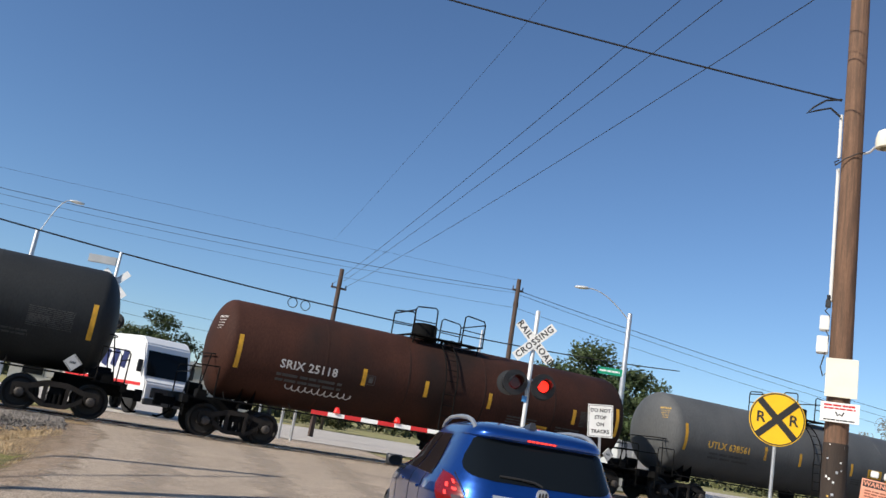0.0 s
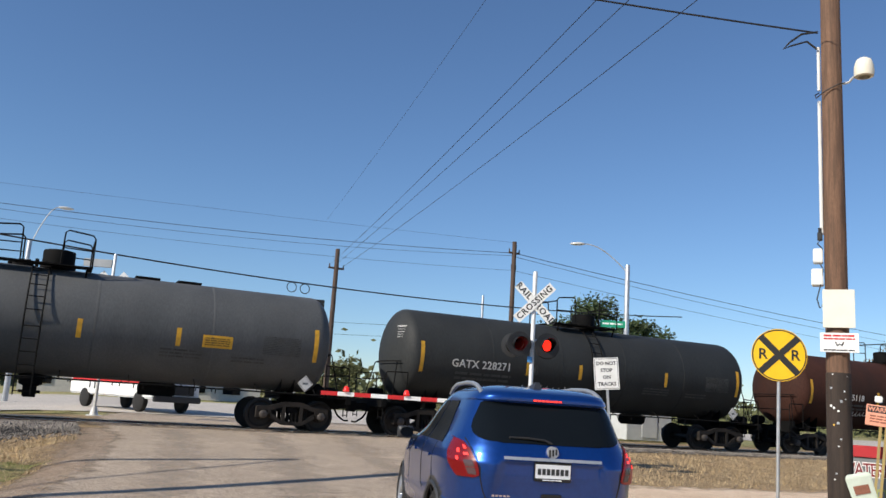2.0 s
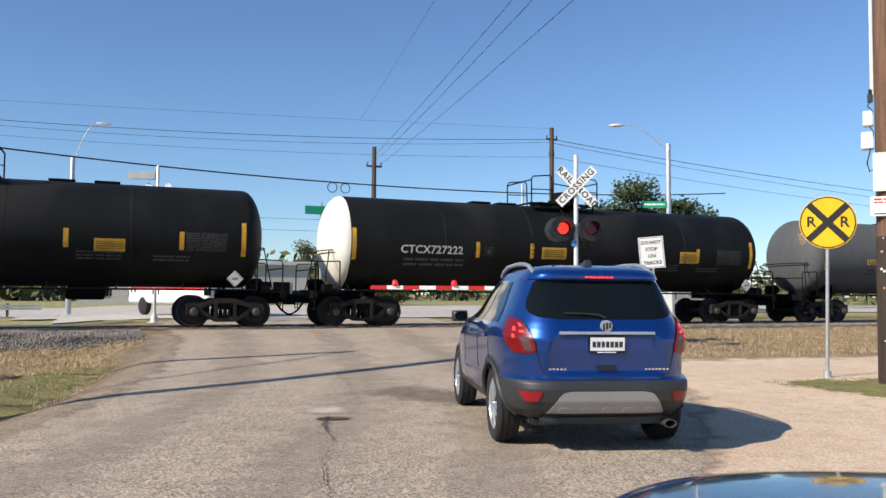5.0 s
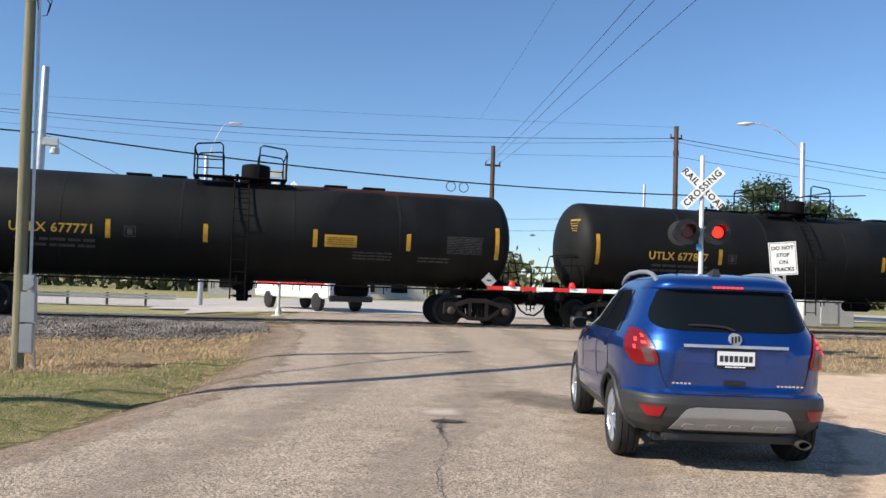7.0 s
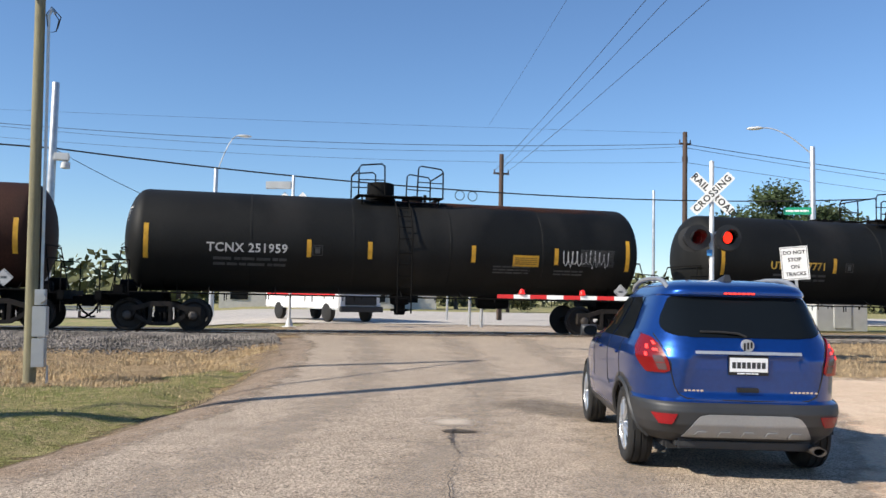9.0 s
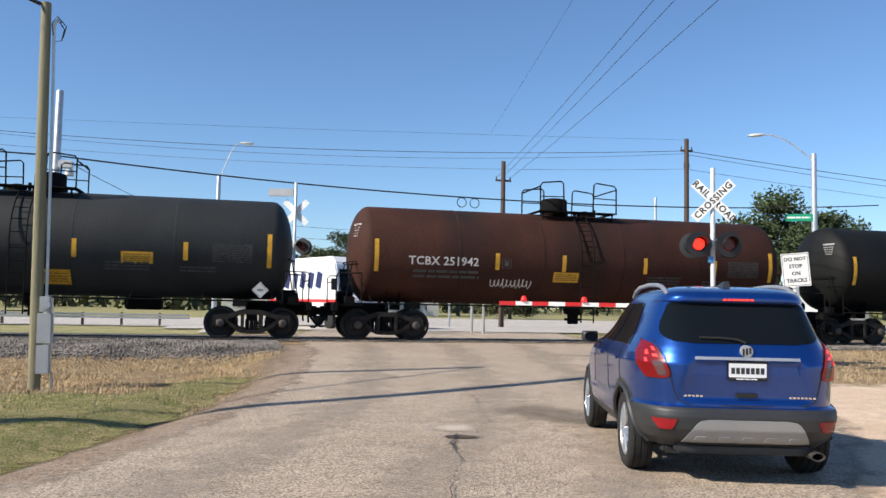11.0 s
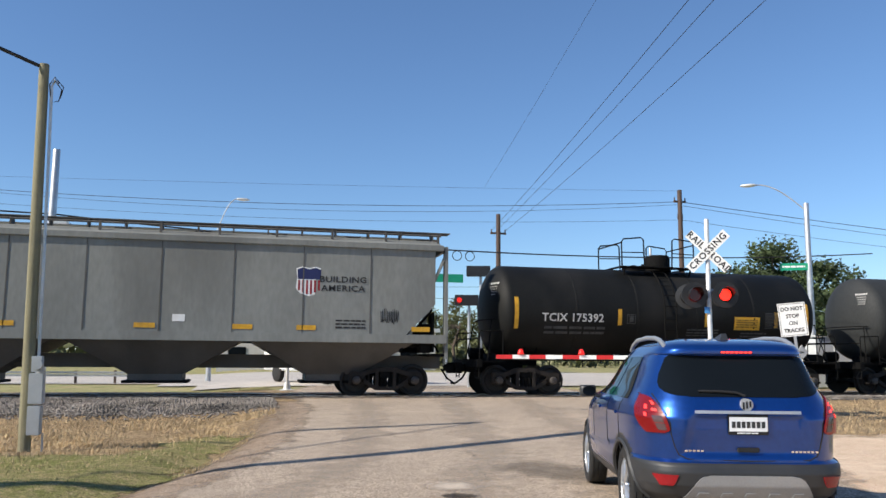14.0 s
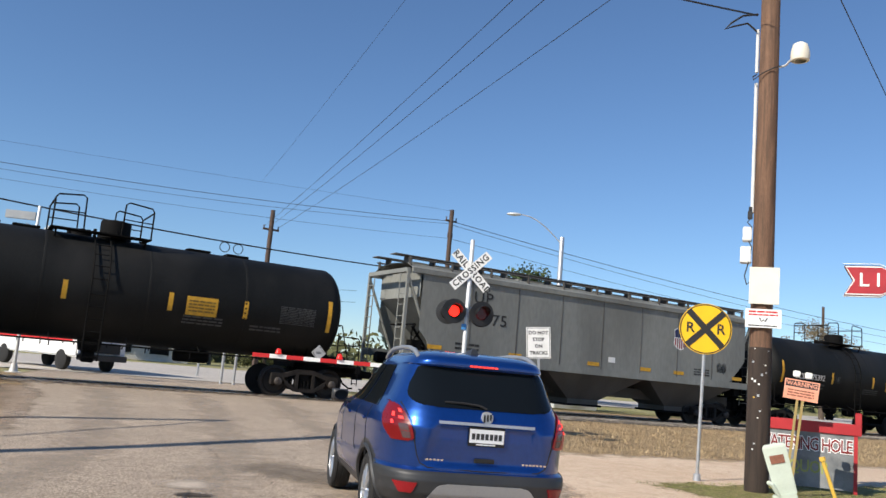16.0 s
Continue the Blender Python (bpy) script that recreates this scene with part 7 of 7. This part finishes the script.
# ---- beyond the tracks ----
def step_van(m):
    van = thing("step_van", m, "white delivery step van waiting beyond the tracks", "van")
    bm = bmesh.new()
    prof = [(-3.6, 0.55), (-3.6, 3.2), (2.4, 3.2), (2.75, 2.9), (3.05, 1.55), (3.35, 1.35), (3.4, 0.55)]
    skin(bm, [[bm.verts.new((x, y, z)) for y, z in prof] for x in (-1.1, 1.1)])
    part("van_body", bm, VANWHITE, van, bevel=0.06)
    bm = bmesh.new()
    skin(bm, [[bm.verts.new((x, 2.80, 2.62)) for x in (-0.95, 0.95)], [bm.verts.new((x, 3.07, 1.58)) for x in (-0.98, 0.98)]], caps=False, closed=False)
    part("windscreen", bm, CARGLASS, van, "dark windscreen", at=pose(0, 0.03, 0.01))
    bm = bmesh.new()
    box(bm, -0.8, 0.8, 3.40, 3.43, 0.75, 1.15)
    part("grille", bm, BLACKP, van)
    bm = bmesh.new()
    box(bm, -1.1, 1.1, 3.38, 3.55, 0.45, 0.70)
    part("bumper", bm, CARGREY, van, bevel=0.03)
    for s in (-1, 1):
        for k in range(5):
            bm = bmesh.new()
            box(bm, -0.22, 0.22, -0.012, 0.012, -0.36, 0.36)
            part("logo_bar", bm, BLUEDARK, van, "dark blue slanted logo shapes", at=pose(s * 1.115, -1.6 + 0.75 * k, 2.15, 0, 0, 90) @ pose(0, 0, 0, 0, 14, 0))
        bm = bmesh.new()
        box(bm, s * 1.105 - 0.008, s * 1.105 + 0.008, -3.4, 3.0, 1.15, 1.28)
        part("side_stripe", bm, REDTAPE, van, "red side stripe")
        bm = bmesh.new()
        box(bm, s * 1.25 - 0.1, s * 1.25 + 0.1, 2.85, 2.95, 1.7, 2.2)
        tube(bm, (s * 1.08, 2.7, 1.7), (s * 1.22, 2.9, 1.8), 0.03, 6)
        part("wing_mirror", bm, BLACKP, van, bevel=0.02)
        for y in (-2.2, 2.3):
            bm = bmesh.new()
            lathe(bm, "x", [(-0.14, 0.1), (-0.14, 0.36), (-0.1, 0.42), (0.1, 0.42), (0.14, 0.36), (0.14, 0.1)], 24, caps=True)
            part("wheel", bm, TYRE, van, smooth=40, at=pose(s * 0.98, y, 0.42))
    return van


step_van(pose(3.55, 39.15, height(3, 39) + 0.05, 0, 0, 205))

bung = thing("signal_bungalow", pose(26.5, 33.2, height(26.5, 33)), "pale steel railway equipment bungalow", "equipment cabinet")
bm = bmesh.new()
box(bm, -1.35, 1.35, -0.9, 0.9, 0.05, 2.3)
part("cabinet_body", bm, BUILDING, bung, bevel=0.02)
bm = bmesh.new()
box(bm, -1.42, 1.42, -0.97, 0.97, 2.3, 2.38)
part("roof", bm, BUILDING, bung, bevel=0.01)
bm = bmesh.new()
box(bm, -0.45, 0.45, -0.93, -0.9, 0.2, 2.1)
part("door", bm, BUILDING, bung, bevel=0.005)

rail = thing("guard_rail", pose(-20, 47, 0), "low steel guard rail along the far street", "guard rail")
bm = bmesh.new()
for z in (0.45, 0.60):
    box(bm, -60, 17, -0.04, 0.04, z, z + 0.11)
part("rail_beam", bm, GALV, rail)
bm = bmesh.new()
box(bm, -0.06, 0.06, -0.05, 0.09, -0.2, 0.72)
post_me = mesh_of("rail_post", bm, WOODDARK)
for k in range(32):
    part("rail_post", post_me, WOODDARK, rail, at=pose(-45 + k * 1.95, 0.05, height(-65 + k * 1.95, 47)))
low = thing("low_building", pose(6.5, 92, 0), "long low pale building far beyond the street", "building")
bm = bmesh.new()
box(bm, -9, 14, -4, 4, 0, 4.4)
part("wall", bm, FARWALL, low)
bm = bmesh.new()
box(bm, -9.4, 14.4, -4.4, 4.4, 4.4, 4.8)
part("roof", bm, BUILDING, low)
for k in range(6):
    bm = bmesh.new()
    box(bm, -0.9, 0.9, -0.05, 0.05, 1.0, 2.6)
    part("window", bm, CARGLASS, low, at=pose(-7 + k * 3.6, -4.02, 0))


def tree(x, y, h, spread_r, leaf, label, n=5600, seed=1, base=0.35, flat=0.75, size=0.16, clumps=26):
    """A tree: tapered trunk, limbs, and a crown of small leaf blades in uneven clumps."""
    rnd = random.Random(seed)
    g = height(x, y)
    t = thing("tree", pose(x, y, g), label, "tree", "trees beyond the tracks")
    bm = bmesh.new()
    pts = [(0, 0, -0.2), (0.05 * h * rnd.uniform(-1, 1), 0, h * 0.3), (0.08 * h * rnd.uniform(-1, 1), 0, h * 0.62)]
    tube(bm, pts[0], pts[1], 0.030 * h, 8, 0.022 * h)
    tube(bm, pts[1], pts[2], 0.022 * h, 8, 0.012 * h)
    cs = []
    for k in range(clumps):
        a, rr = rnd.uniform(0, 6.283), spread_r * math.sqrt(rnd.random())
        z = h * (base + (1 - base) * rnd.uniform(0.12, 0.93) * (1 - 0.45 * (rr / spread_r) ** 2))
        cs.append((Vector((rr * math.cos(a), rr * math.sin(a), z)), spread_r * rnd.uniform(0.20, 0.36)))
    for c, r in cs[:12]:
        st = Vector(pts[1]).lerp(Vector(pts[2]), rnd.random())
        tube(bm, st, st.lerp(c, 0.9), 0.009 * h, 5, 0.003 * h)
    part("trunk", bm, BARK, t)
    verts, faces = [], []
    for k in range(n):
        c, r = cs[rnd.randrange(len(cs))]
        d = Vector((rnd.gauss(0, 1), rnd.gauss(0, 1), rnd.gauss(0, flat))).normalized() * r * rnd.uniform(0.35, 1.08)
        p = c + Vector((d.x, d.y, d.z * flat))
        u = Vector((rnd.uniform(-1, 1), rnd.uniform(-1, 1), rnd.uniform(-0.6, 0.6))).normalized()
        v = u.cross(Vector((rnd.uniform(-1, 1), rnd.uniform(-1, 1), rnd.uniform(-1, 1)))).normalized()
        s = size * rnd.uniform(0.5, 1.3)
        i = len(verts)
        verts += [p - u * s, p + v * s * 0.55, p + u * s, p - v * s * 0.45]
        faces.append((i, i + 1, i + 2, i + 3))
    me = bpy.data.meshes.new("crown")
    me.from_pydata([tuple(v) for v in verts], [], faces)
    me.materials.append(leaf)
    part("crown", me, leaf, t)


tree(0.583 * 66, 0.812 * 66, 10.2, 5.2, LEAF, "dark broad evergreen tree beyond the tracks", 26000, 1, 0.42, 0.6, 0.16, 46)
tree(0.64 * 60, 0.768 * 60, 6.6, 2.4, LEAF, "small dark evergreen tree beside the lamp pole", 8400, 2, 0.3)
tree(0.895 * 78, 0.447 * 78, 10.2, 3.9, LEAF, "dark open-crowned pine behind the train", 12000, 3, 0.40, 0.55, 0.17, 20)
tree(0.815 * 92, 0.579 * 92, 10.0, 4.6, LEAFDRY, "bare brownish tree in early leaf", 16000, 4, 0.3, 0.8, 0.12, 40)
tree(0.745 * 90, 0.667 * 90, 8.0, 2.6, LEAF, "small dark distant tree", 4320, 5)
tree(0.115 * 84, 0.993 * 84, 9.2, 3.2, LEAF, "dark distant tree beyond the low building", 7200, 6)
tree(0.075 * 110, 0.997 * 110, 10.5, 4.0, LEAFB, "olive distant tree beyond the street", 7200, 7)
tree(0.25 * 100, 0.968 * 100, 9.0, 4.2, LEAFB, "olive distant tree beyond the street", 7200, 8)
tree(0.31 * 80, 0.951 * 80, 6.5, 3.4, LEAFB, "rounded olive bush beyond the street", 7200, 9, 0.05)
tree(0.955 * 120, 0.30 * 120, 9.5, 4.5, LEAF, "dark distant tree beyond the train", 6000, 10)


def woods(n_clump, seed):
    """The far line of woods, all round beyond the fields."""
    rnd = random.Random(seed)
    verts, faces = [], []
    for _ in range(n_clump):
        a = rnd.uniform(-1.35, 1.5)
        d = rnd.uniform(130, 260)
        cx, cy, hh = d * math.sin(a), d * math.cos(a), rnd.uniform(4.0, 9.5)
        for _ in range(70):
            p = Vector((cx + rnd.gauss(0, 3.0), cy + rnd.gauss(0, 3.0), abs(rnd.gauss(0.45, 0.3)) * hh))
            u = Vector((rnd.uniform(-1, 1), rnd.uniform(-1, 1), rnd.uniform(-1, 1))).normalized()
            v = u.orthogonal().normalized()
            s, i = rnd.uniform(0.5, 1.3), len(verts)
            verts += [tuple(p - u * s), tuple(p + v * s * 0.7), tuple(p + u * s), tuple(p - v * s * 0.6)]
            faces.append((i, i + 1, i + 2, i + 3))
    me = bpy.data.meshes.new("far_woods")
    me.from_pydata(verts, [], faces)
    me.materials.append(LEAFB)
    tagged(new("far_woods", me), "far line of olive woods on the horizon", "woods", kind="stuff")


woods(420, 3)


# ---- what moves ----
SPEED = 11.6


def motions():
    for car, p in train:
        walk(car, [(t, pose(p.x + SPEED * t - lag, p.y, p.z)) for t, lag in ((0.0, 0), (4.0, 0), (8.0, 0), (12.0, 0), (12.5, 0.03), (13.0, 0.40), (13.5, 0.30), (14.0, 0.08), (14.5, 0), (16.0, 0))])
    for side, sets in rolling.items():
        rows = []
        for k in range(321):
            t = k * 0.05
            rows.append((t, pose(side * 0.89, 0, 0.455) @ Matrix.Rotation(SPEED * t / 0.455, 4, "Y")))
        walk(sets[0], rows)
        act, slot = sets[0].animation_data.action, sets[0].animation_data.action_slot
        for o in sets[1:]:
            o.rotation_mode = "QUATERNION"
            o.animation_data_create()
            o.animation_data.action = act
            o.animation_data.action_slot = slot
    flashing()


motions()
